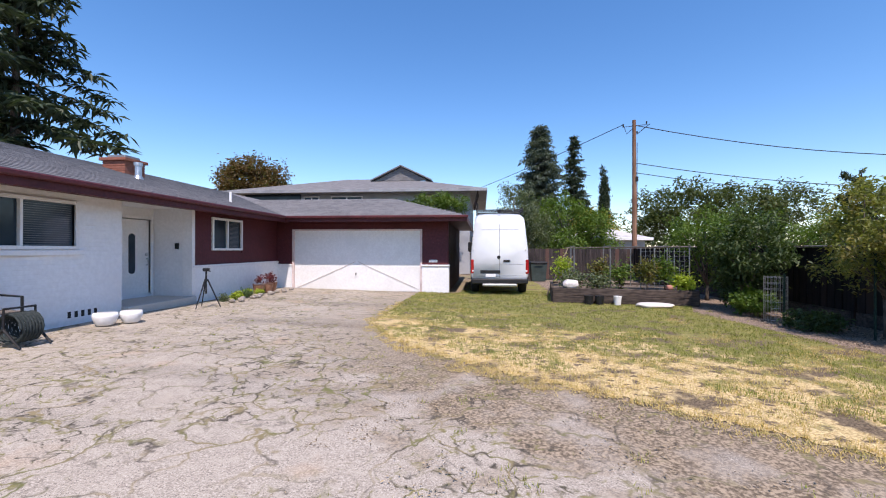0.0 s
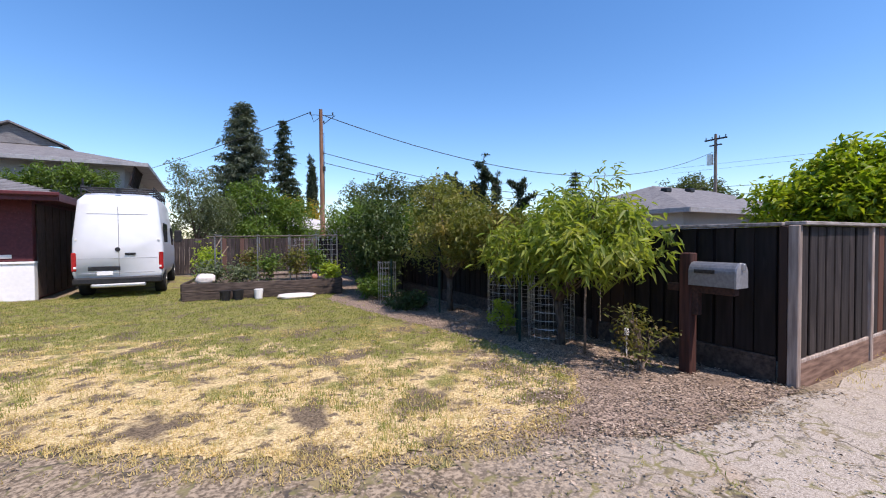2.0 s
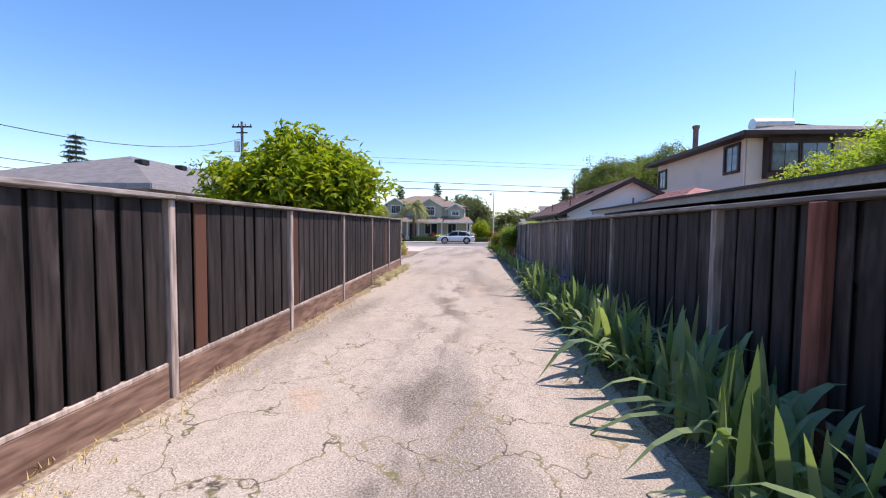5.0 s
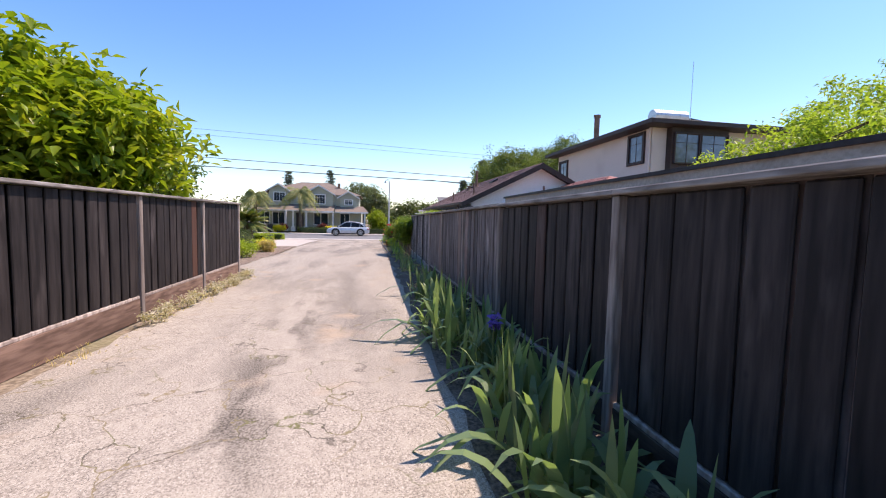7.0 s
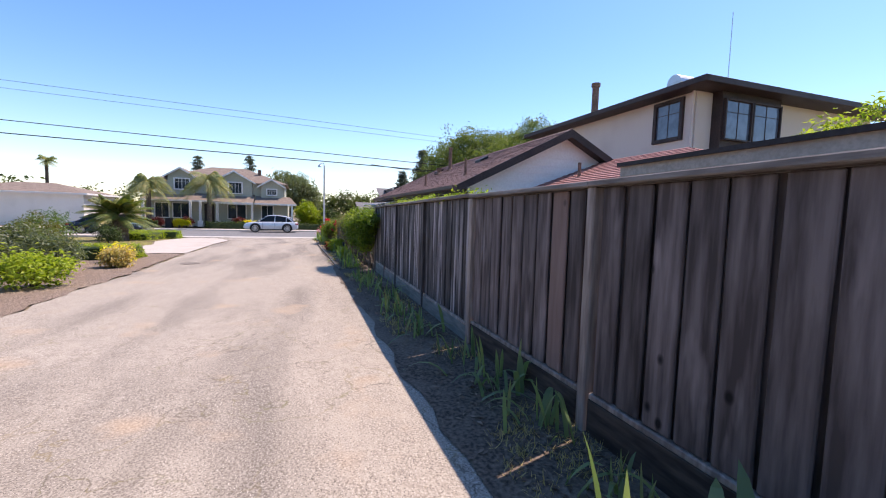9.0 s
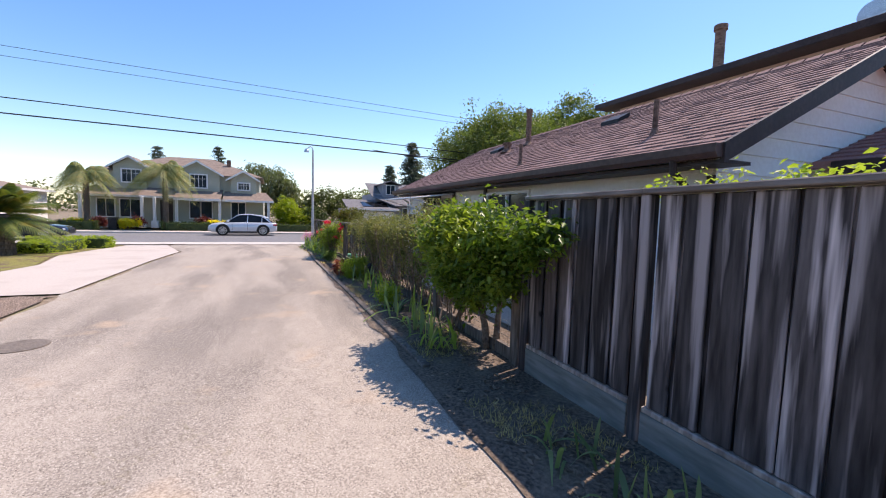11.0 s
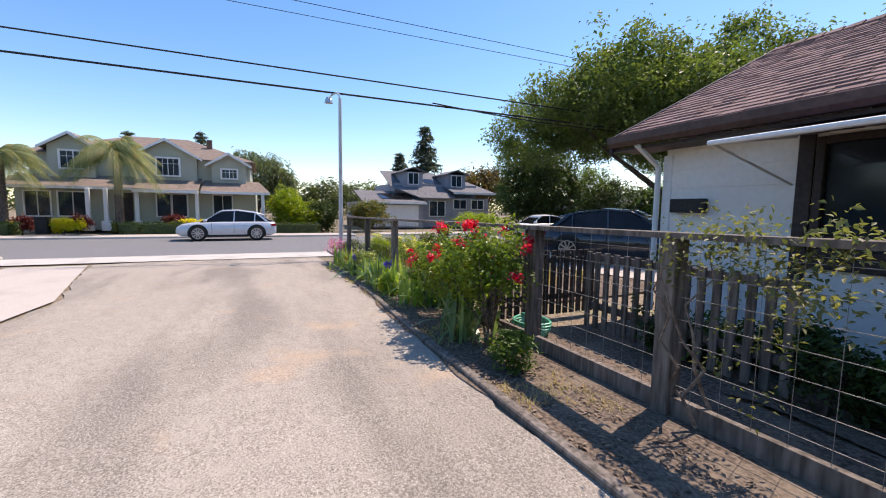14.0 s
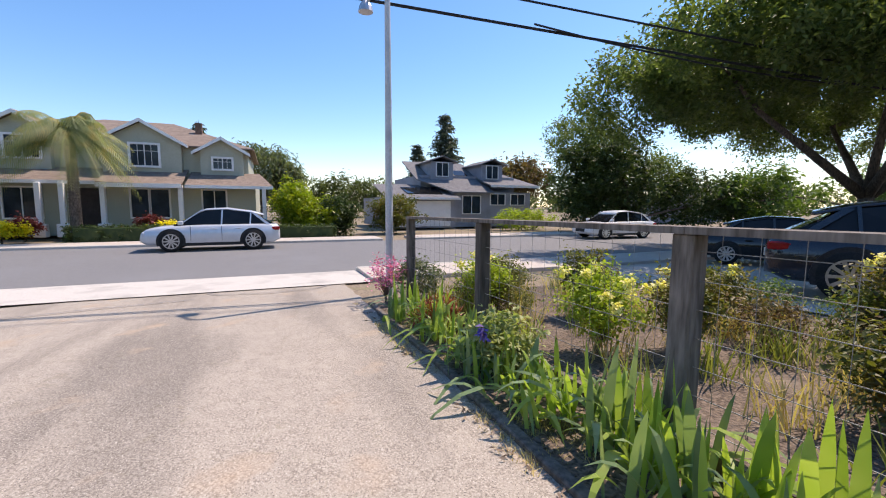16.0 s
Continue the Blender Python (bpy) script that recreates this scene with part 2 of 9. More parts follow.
def plank_wood(name, dark, mid, red, vary=0.35, streak=(0.58, 0.8), pale=1.9, run=(7.0, 0.22)):
    """Stained fence boards: long grain, weathered grey streaks, red-brown boards here and there."""
    m, n, l, b = nodes_of(name, 0.72, 0.0, 0.25)
    oi = n.new("ShaderNodeObjectInfo")
    f = noise_at(n, l, 26.0, 6.0, (1.0, 1.0, 0.10))
    k = noise_at(n, l, run[0], 4.0, (1.0, 1.0, run[1]))
    col = mixed(n, l, ramp(n, l, f, 0.35, 0.7), dark, mid)
    col = mixed(n, l, ramp(n, l, oi.outputs["Random"], 0.86, 1.0), col, red)
    col = mixed(n, l, ramp(n, l, k, *streak), col, tuple(v * pale + 0.012 for v in mid))
    v = n.new("ShaderNodeTexVoronoi")
    v.inputs["Scale"].default_value = 3.2
    g = n.new("ShaderNodeNewGeometry")
    mp = n.new("ShaderNodeMapping")
    mp.inputs["Scale"].default_value = (1.0, 1.0, 0.7)
    l.new(g.outputs["Position"], mp.inputs["Vector"])
    l.new(mp.outputs["Vector"], v.inputs["Vector"])
    col = mixed(n, l, ramp(n, l, v.outputs["Distance"], 0.075, 0.04), col, (0.012, 0.009, 0.008))
    h = n.new("ShaderNodeHueSaturation")
    val = ramp(n, l, oi.outputs["Random"], 0.0, 1.0)
    val.node.inputs["To Min"].default_value, val.node.inputs["To Max"].default_value = 1 - vary, 1 + vary
    l.new(val, h.inputs["Value"])
    l.new(col, h.inputs["Color"])
    l.new(h.outputs["Color"], b.inputs["Base Color"])
    bump_of(n, l, b, f, 0.5, 0.006)
    return m


def shingle_roof(name, c1, c2, c3, course=0.11):
    """Asphalt shingles far off: tabs of differing tone in courses up the slope."""
    m, n, l, b = nodes_of(name, 0.9, 0.0, 0.15)
    g = n.new("ShaderNodeNewGeometry")
    v = n.new("ShaderNodeTexVoronoi")
    v.inputs["Scale"].default_value = 1.0
    mp = n.new("ShaderNodeMapping")
    mp.inputs["Scale"].default_value = (6.0, 6.0, 20.0)
    l.new(g.outputs["Position"], mp.inputs["Vector"])
    l.new(mp.outputs["Vector"], v.inputs["Vector"])
    s = n.new("ShaderNodeSeparateColor")
    l.new(v.outputs["Color"], s.inputs[0])
    col = mixed(n, l, s.outputs[0], c1, c2)
    grit = noise_at(n, l, 120.0, 3.0)
    col = mixed(n, l, ramp(n, l, grit, 0.4, 0.75), col, c3)
    l.new(col, b.inputs["Base Color"])
    bump_of(n, l, b, s.outputs[1], 0.35, 0.02)
    return m


ASPHALT = asphalt_material()
LAWN = lawn_material()
ROADTAR = surface("street_asphalt", (0.13, 0.13, 0.13), (0.24, 0.235, 0.23), 90, 0.7, 0.9, c3=(0.20, 0.20, 0.2))
DIRT = surface("dry_dirt", (0.15, 0.115, 0.08), (0.33, 0.26, 0.18), 30, 1.2, 0.95, bump=0.8, c3=(0.2, 0.2, 0.08))
SOIL = surface("dark_bed_soil", (0.06, 0.045, 0.034), (0.22, 0.165, 0.122), 45, 2.5, 0.95, bump=1.0, c3=(0.24, 0.19, 0.14))
CHIPS = surface("bark_mulch", (0.05, 0.036, 0.028), (0.40, 0.30, 0.225), 70, 3.0, 0.9, bump=1.0, c3=(0.20, 0.145, 0.105), lo=0.4, hi=0.6)
CONCRETE = surface("pale_concrete", (0.44, 0.385, 0.33), (0.56, 0.50, 0.435), 60, 1.2, 0.85, bump=0.15, c3=(0.42, 0.355, 0.30))
KERB = surface("kerb_concrete", (0.46, 0.43, 0.38), (0.6, 0.56, 0.5), 60, 1.5, 0.85, bump=0.2)
FENCE = plank_wood("dark_stained_boards", (0.014, 0.010, 0.009), (0.040, 0.031, 0.028), (0.085, 0.036, 0.022), 0.3, (0.6, 0.8))
# the FENCE stain again, darkened so that its colour holds the side fence's shade
FENCESHADED = plank_wood("shade_darkened_boards", (0.007, 0.0055, 0.005), (0.020, 0.015, 0.014), (0.035, 0.02, 0.015), 0.25, (0.66, 0.85))
FENCEGREY = plank_wood("weathered_grey_boards", (0.032, 0.027, 0.027), (0.14, 0.124, 0.122), (0.10, 0.075, 0.066), 0.45, (0.52, 0.64), 3.4, (14.0, 0.06))
# one lane fence brown twice: darkened for deep shade, then lifted for brighter shade
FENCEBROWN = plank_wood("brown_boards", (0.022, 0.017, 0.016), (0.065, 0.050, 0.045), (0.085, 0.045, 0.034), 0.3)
FENCELANE = plank_wood("lifted_brown_boards", (0.080, 0.060, 0.055), (0.235, 0.190, 0.178), (0.19, 0.12, 0.095), 0.4)
POSTWOOD = surface("bleached_post_wood", (0.24, 0.185, 0.155), (0.48, 0.40, 0.345), 35, 4, 0.8, stretch=(1, 1, 0.1), vary=0.2)
KICKWOOD = surface("brown_kickboard", (0.12, 0.07, 0.05), (0.27, 0.17, 0.125), 30, 3, 0.85, stretch=(0.15, 1, 1), vary=0.1)
GREYKICK = surface("grey_painted_kickboard", (0.17, 0.18, 0.165), (0.27, 0.28, 0.26), 30, 3, 0.8, stretch=(0.15, 1, 1))
CAPWOOD = surface("grey_cap_rail", (0.16, 0.135, 0.12), (0.38, 0.34, 0.31), 30, 3, 0.8, stretch=(0.15, 1, 1))
OLDWOOD = surface("old_grey_timber", (0.09, 0.075, 0.06), (0.23, 0.195, 0.165), 30, 3, 0.85, stretch=(1, 1, 0.15), vary=0.15)
BEDWOOD = surface("dark_bed_timber", (0.035, 0.026, 0.022), (0.10, 0.075, 0.06), 30, 3, 0.85, stretch=(0.15, 1, 1), vary=0.2)
WHITE = surface("white_painted_brick", (0.77, 0.765, 0.76), (0.84, 0.835, 0.83), 18, 1.0, 0.7, bump=0.15, c3=(0.72, 0.715, 0.71))
WHITETRIM = surface("white_trim_paint", (0.76, 0.75, 0.73), (0.83, 0.82, 0.8), 20, 2, 0.5, bump=0.05, c3=(0.72, 0.71, 0.69))
MAROON = surface("maroon_siding_paint", (0.085, 0.020, 0.024), (0.12, 0.028, 0.032), 20, 1.5, 0.6, bump=0.1, c3=(0.07, 0.018, 0.02))
MAROONTRIM = surface("maroon_fascia_paint", (0.07, 0.015, 0.018), (0.11, 0.024, 0.026), 20, 1.5, 0.5, bump=0.05)
ROOFGREY = shingle_roof("grey_shingles", (0.10, 0.10, 0.105), (0.19, 0.185, 0.185), (0.26, 0.25, 0.25))
ROOFBROWN = shingle_roof("brown_shingles", (0.15, 0.085, 0.075), (0.27, 0.165, 0.145), (0.30, 0.21, 0.19))
ROOFTAN = shingle_roof("tan_shingles", (0.15, 0.115, 0.09), (0.26, 0.205, 0.165), (0.3, 0.24, 0.2))
DARKTRIM = surface("dark_brown_trim", (0.035, 0.024, 0.022), (0.06, 0.042, 0.038), 25, 2, 0.55, bump=0.05)
CREAM = surface("cream_stucco", (0.60, 0.54, 0.47), (0.68, 0.62, 0.55), 50, 0.8, 0.85, bump=0.2, c3=(0.56, 0.5, 0.44))
COTTAGE = surface("white_clapboard_paint", (0.80, 0.77, 0.72), (0.86, 0.835, 0.79), 20, 1.2, 0.6, bump=0.08, c3=(0.75, 0.72, 0.67))
SAGE = surface("sage_siding_paint", (0.38, 0.385, 0.30), (0.46, 0.465, 0.37), 25, 0.8, 0.7, bump=0.08, c3=(0.35, 0.355, 0.28))
GREYHOUSE = surface("grey_siding_paint", (0.26, 0.27, 0.30), (0.33, 0.335, 0.37), 25, 0.8, 0.7, bump=0.08)
GLASS = glass("window_glass")
SKYGLASS = glass("sky_lit_glass", (0.07, 0.09, 0.12), 1.0)
BLACKGLASS = glass("dark_car_glass", (0.008, 0.009, 0.011))
METAL = surface("galvanised_metal", (0.5, 0.5, 0.5), (0.66, 0.66, 0.66), 40, 5, 0.4, 0.9, bump=0.05)
WIRE = surface("wire_metal", (0.2, 0.2, 0.2), (0.34, 0.34, 0.33), 40, 5, 0.5, 0.7, bump=0)
BLACK = surface("black_plastic", (0.012, 0.012, 0.013), (0.03, 0.03, 0.032), 40, 5, 0.5, bump=0.05)
CABLE = surface("black_cable", (0.015, 0.015, 0.017), (0.03, 0.03, 0.03), 10, 2, 0.7, bump=0)
POLEWOOD = surface("pole_wood", (0.17, 0.085, 0.05), (0.34, 0.19, 0.12), 20, 2, 0.85, stretch=(1, 1, 0.08))
BARK = surface("tree_bark", (0.06, 0.045, 0.035), (0.17, 0.135, 0.105), 30, 3, 0.9, bump=0.9, stretch=(1, 1, 0.3))
TWIG = surface("dry_twigs", (0.13, 0.09, 0.065), (0.30, 0.23, 0.17), 30, 3, 0.85, bump=0.2)
BRICK = surface("red_brick", (0.24, 0.085, 0.055), (0.36, 0.15, 0.10), 40, 4, 0.85, bump=0.3, vary=0.25)


# ---- geometry helpers ----
class Build:
    """Collects vertices and faces for one mesh."""

    def __init__(self):
        self.v, self.f = [], []

    def add(self, verts, faces):
        k = len(self.v)
        self.v.extend(tuple(p) for p in verts)
        self.f.extend(tuple(i + k for i in f) for f in faces)
        return self

    def box(self, x0, x1, y0, y1, z0, z1, c=0.0):
        lo, hi = (min(x0, x1), min(y0, y1), min(z0, z1)), (max(x0, x1), max(y0, y1), max(z0, z1))
        c = min(c, *(0.45 * (h - w) for w, h in zip(lo, hi)))
        if c <= 0:
            v = [((lo, hi)[i & 1][0], (lo, hi)[i >> 1 & 1][1], (lo, hi)[i >> 2][2]) for i in range(8)]
            return self.add(v, [(0, 2, 3, 1), (4, 5, 7, 6), (0, 1, 5, 4), (2, 6, 7, 3), (0, 4, 6, 2), (1, 3, 7, 5)])
        v, idx = [], {}
        for i in range(8):
            s = (i & 1, i >> 1 & 1, i >> 2)
            for a in range(3):
                idx[i, a] = len(v)
                v.append(tuple((hi[k] if s[k] else lo[k]) + (0 if k == a else (-c if s[k] else c)) for k in range(3)))
        f = []
        for a in range(3):
            b, d = (a + 1) % 3, (a + 2) % 3
            for s in (0, 1):
                q = [idx[(s << a) | (p << b) | (r << d), a] for p, r in ((0, 0), (1, 0), (1, 1), (0, 1))]
                f.append(tuple(q if s else q[::-1]))
            for p in (0, 1):
                for r in (0, 1):
                    i, j = (p << b) | (r << d), (p << b) | (r << d) | (1 << a)
                    q = [idx[i, b], idx[j, b], idx[j, d], idx[i, d]]
                    f.append(tuple(q if p == r else q[::-1]))
        for i in range(8):
            q = [idx[i, 0], idx[i, 1], idx[i, 2]]
            f.append(tuple(q if bin(i).count("1") % 2 else q[::-1]))
        return self.add(v, f)

    def tube(self, pts, radii, n=8, caps=True):
        pts = [Vector(p) for p in pts]
        if not hasattr(radii, "__len__"):
            radii = [radii] * len(pts)
        v, f = [], []
        side = None
        for i, p in enumerate(pts):
            d = (pts[min(i + 1, len(pts) - 1)] - pts[max(i - 1, 0)]).normalized()
            if side is None or abs(side.dot(d)) > 0.9:
                side = d.orthogonal().normalized()
            side = (side - d * side.dot(d)).normalized()
            up = d.cross(side)
            for k in range(n):
                a = 2 * math.pi * k / n
                v.append(p + (side * math.cos(a) + up * math.sin(a)) * radii[i])
        for i in range(len(pts) - 1):
            for k in range(n):
                f.append((i * n + k, i * n + (k + 1) % n, (i + 1) * n + (k + 1) % n, (i + 1) * n + k))
        if caps:
            f.append(tuple(range(n))[::-1])
            f.append(tuple(range((len(pts) - 1) * n, len(pts) * n)))
        return self.add(v, f)

    def prism(self, outline, axis, a, b):
        """An outline of 2D points drawn out along an axis from a to b."""
        n = len(outline)
        put = {"x": lambda p, t: (t, p[0], p[1]), "y": lambda p, t: (p[0], t, p[1]), "z": lambda p, t: (p[0], p[1], t)}[axis]
        v = [put(p, a) for p in outline] + [put(p, b) for p in outline]
        f = [tuple(range(n))[::-1], tuple(range(n, 2 * n))] + [(i, (i + 1) % n, n + (i + 1) % n, n + i) for i in range(n)]
        return self.add(v, f)

    def slab(self, corners, thick):
        """A flat plate: its upper corners, and its thickness downwards."""
        n = len(corners)
        v = [tuple(c) for c in corners] + [(c[0], c[1], c[2] - thick) for c in corners]
        f = [tuple(range(n)), tuple(range(n, 2 * n))[::-1]] + [(i, n + i, n + (i + 1) % n, (i + 1) % n) for i in range(n)]
        return self.add(v, f)

    def mesh(self, name, fix=True):
        me = bpy.data.meshes.new(name)
        me.from_pydata(self.v, [], self.f)
        if fix:
            bm = bmesh.new()
            bm.from_mesh(me)
            bmesh.ops.recalc_face_normals(bm, faces=bm.faces)
            bm.to_mesh(me)
            bm.free()
        me.update()
        return me


def smooth(ob):
    ob.data.polygons.foreach_set("use_smooth", [True] * len(ob.data.polygons))
    return ob


def part(name, b, material, parent=None, label="", fix=True):
    me = b.mesh(name, fix) if isinstance(b, Build) else b
    if not me.materials:
        me.materials.append(material)
    ob = new(name, me)
    if parent is not None:
        ob.parent = parent
    if label:
        ob["label"] = label
    return ob


def thing(name, x, y, z, label, category, turn=0.0, group="", kind=""):
    ob = new(name)
    ob.empty_display_size = 0.1
    ob.matrix_basis = pose(x, y, z, 0, 0, turn)
    return tagged(ob, label, category, group, kind)


def single(name, b, material, label, category, kind="", group="", fix=True):
    return tagged(part(name, b, material, None, "", fix), label, category, group, kind)


GX = [-60, 7, 16, 20, 22, 26, 31, 33.5, 37.8, 39.5, 42]
GZ = [0, 0, -0.05, -0.105, -0.155, -0.185, -0.27, -0.35, -0.52, -0.60, -0.68]


def gz(x, y=0.0):
    """Height of the ground: level by the house, falling to the street, rising a little to the house wall."""
    return float(np.interp(x, GX, GZ)) + 0.024 * min(max(-x - 0.5, 0.0), 5.5)


def wobble(points, step=0.25, amount=0.05, closed=True):
    """A polygon with its sides broken into short uneven steps."""
    out = []
    n = len(points)
    for i in range(n if closed else n - 1):
        a, b = Vector(points[i]), Vector(points[(i + 1) % n])
        k = max(1, int((b - a).length / step))
        side = Vector((-(b - a).y, (b - a).x)).normalized()
        for j in range(k):
            p = a.lerp(b, j / k) + side * (noise.noise(Vector((a.x + j * 0.71, a.y * 1.3, i * 2.1))) * amount * 2)
            out.append((p.x, p.y))
    return out


def patch(name, outline, dz, material, label, category, cell=1.0):
    """A sheet on the ground that follows its height."""
    bm = bmesh.new()
    bm.faces.new([bm.verts.new((x, y, 0)) for x, y in outline])
    xs = [p[0] for p in outline]
    for x in sorted(set(GX + [-0.5, -6.0] + list(np.arange(math.ceil(min(xs)), min(max(xs), 60), cell)))):
        if min(xs) < x < max(xs):
            bmesh.ops.bisect_plane(bm, geom=bm.verts[:] + bm.edges[:] + bm.faces[:], plane_co=(x, 0, 0), plane_no=(1, 0, 0))
    bmesh.ops.triangulate(bm, faces=bm.faces[:])
    for v in bm.verts:
        v.co.z = gz(v.co.x, v.co.y) + dz
    for f in bm.faces:
        if f.normal.z < 0:
            f.normal_flip()
    me = bpy.data.meshes.new(name)
    bm.to_mesh(me)
    bm.free()
    return tagged(part(name, me, material), label, category, "", "structure")

# ---- ground ----
gb = Build()
GSX = sorted(set([-900, -120] + GX + [-6.0, -0.5, 120, 900]))
GSY = [-900, -120, -30, 0, 30, 120, 900]
gb.add([(x, y, gz(x, y) - 0.03) for x in GSX for y in GSY],
       [(i * 7 + j, (i + 1) * 7 + j, (i + 1) * 7 + j + 1, i * 7 + j + 1) for i in range(len(GSX) - 1) for j in range(6)])
single("ground", gb, DIRT, "dry bare earth that reaches to the horizon", "ground", "structure")

LAWN_EDGE = [(-1.7, 11.2), (-1.75, 9.0), (-1.75, 6.4), (-1.1, 5.2), (0.1, 4.1), (1.25, 3.36), (2.5, 2.45), (3.5, 2.2), (4.25, 2.4), (4.8, 2.95),
             (4.72, 4.2), (4.4, 5.6), (4.2, 7.0), (4.0, 8.4), (4.6, 9.6), (2.0, 10.0), (1.9, 16.4), (-0.4, 16.4), (-0.6, 11.3)]
DRIVE = [(-5.6, -6.0), (-5.75, 5.9), (-5.5, 7.8), (-5.55, 11.22), (-1.2, 11.22), (-1.2, 7.0), (0.0, 5.6), (1.2, 4.6), (2.4, 3.7), (3.6, 3.0),
         (4.4, 2.5), (5.0, 1.9), (5.85, 1.62), (10.0, 1.55), (16.2, 1.5), (18.0, 2.3), (26.3, 2.38), (34.5, 2.4), (37.0, 3.1), (40.6, 3.9), (41.4, 0.6),
         (41.2, -1.5), (38.6, -1.5), (35.0, -1.45), (31.0, -1.26), (26.9, -1.24), (22.0, -1.24), (12.0, -1.22), (4.0, -1.25), (0.0, -1.5), (-1.0, -6.0)]
patch("driveway", wobble(DRIVE, 0.3, 0.05), -0.012, ASPHALT, "old sun-bleached cracked asphalt driveway with weeds in its cracks", "driveway")
patch("lawn", wobble(LAWN_EDGE, 0.035, 0.045), -0.005, LAWN, "patchy lawn, green with bleached straw and bare soil", "lawn")
patch("mulch_bed", wobble([(3.3, 2.3), (4.4, 1.7), (5.85, 1.68), (5.95, 16.5), (1.8, 16.5), (1.8, 9.4), (3.6, 8.2), (3.9, 5.2), (4.4, 3.4)], 0.04, 0.035), -0.009, CHIPS,
      "bark chips and dry leaves under the fruit trees", "mulch")
patch("soil_bed", wobble([(2.0, -1.25), (7.0, -1.19), (12.0, -1.16), (21.0, -1.19), (27.0, -1.20), (31.0, -1.22), (35.0, -1.42), (38.7, -1.48), (39.3, -2.2), (39.2, -6.0), (32.2, -6.0),
      (32.0, -2.6), (22.0, -2.6), (21.4, -2.1), (16.6, -1.95), (2.0, -1.9)], 0.25, 0.04), -0.004, SOIL, "dark garden soil bed beside the driveway", "garden bed")
patch("front_yard", wobble([(16.3, 1.7), (18.0, 2.3), (26.3, 2.45), (26.35, 7.5), (16.3, 7.5)], 0.2, 0.08), -0.008, CHIPS, "bark mulch in the neighbour's front yard", "mulch")
patch("street_verge", wobble([(30.5, 4.35), (33.2, 5.05), (40.3, 5.45), (40.3, 16.0), (26.4, 16.0), (26.4, 4.65)], 0.2, 0.05), -0.008, LAWN, "dry lawn round the cycad", "lawn")
patch("concrete_drive", [(26.4, 2.42), (30.2, 2.46), (34.6, 2.5), (37.2, 3.15), (40.4, 3.95), (40.4, 5.4), (33.2, 5.0), (30.5, 4.3), (26.4, 4.6)], -0.006, CONCRETE,
      "pale concrete slab driveway beside the asphalt lane", "driveway")
patch("shade_bed", wobble([(26.8, -2.62), (31.0, -2.62), (31.0, -3.95), (26.8, -3.95)], 0.2, 0.05), -0.006, SOIL, "dark shaded soil under the cottage windows", "garden bed")
patch("concrete_path", [(22.2, -2.62), (26.8, -2.62), (26.8, -3.95), (22.2, -3.95)], -0.004, CONCRETE, "concrete path beside the white cottage", "path")
patch("parking_pad", [(32.4, -6.2), (39.4, -6.2), (41.0, -6.2), (41.0, -14.0), (32.4, -14.0)], -0.008, CONCRETE, "pale concrete parking pad in front of the cottage", "driveway")

# street with kerbs and pavements, level across
sb = Build().box(42.4, 50.4, -120, 120, -0.95, -0.672)
single("road", sb, ROADTAR, "grey asphalt residential street", "road", "structure")
for x0, x1, y0, y1, nm in ((40.9, 42.4, 6.4, 120, "pavement"), (40.9, 42.4, -120, -2.0, "pavement"), (50.4, 52.0, -4.6, 120, "pavement"), (50.4, 52.0, -120, -6.0, "pavement")):
    pb = Build()
    y = max(y0, -40)
    while y < min(y1, 40):
        pb.box(x0 + 0.12, x1, y, min(y + 1.6, y1) - 0.012, -0.9, -0.585, 0.01)
        y += 1.6
    single(nm, pb, CONCRETE, "pale concrete pavement slabs along the street", "pavement", "structure")
    kb = Build().box(x0 - 0.02 if x0 > 45 else x1, x0 + 0.11 if x0 > 45 else x1 + 0.14, y0, y1, -0.9, -0.58, 0.02)
    single("kerb", kb, KERB, "low concrete kerb along the street", "kerb", "structure")
ab = Build().add([(40.9, -2.0, -0.640), (42.55, -2.0, -0.664), (42.55, 6.4, -0.664), (40.9, 6.4, -0.640)], [(0, 1, 2, 3)])
ab.add([(40.9, -2.0, -0.9), (42.55, -2.0, -0.9), (42.55, 6.4, -0.9), (40.9, 6.4, -0.9)], [(3, 2, 1, 0)])
single("driveway_apron", ab, KERB, "worn concrete apron where the driveway meets the street", "apron", "structure")

for pts in ([(40.95, -1.3), (40.55, -0.9), (40.45, -0.2), (40.62, 0.55), (40.85, 0.75)], [(40.3, 0.8), (40.1, 1.9), (39.85, 3.0), (39.7, 4.4)]):
    jb = Build()
    fine = wobble(pts, 0.06, 0.02, False)
    for (ax, ay), (bx, by) in zip(fine[:-1], fine[1:]):
        w = Vector((ay - by, bx - ax)).normalized() * 0.014
        jb.add([(ax + w.x, ay + w.y, gz(ax) + 0.004), (ax - w.x, ay - w.y, gz(ax) + 0.004), (bx - w.x, by - w.y, gz(bx) + 0.004), (bx + w.x, by + w.y, gz(bx) + 0.004)], [(0, 1, 2, 3)])
    single("sealed_joint", jb, ROADTAR, "dark tar seam across the end of the driveway", "tar seam", "structure")


# ---- fences ----
def board_mesh(name, w, d, h, c=0.006):
    return Build().box(-w / 2, w / 2, -d / 2, d / 2, 0, h, c).mesh(name, False)


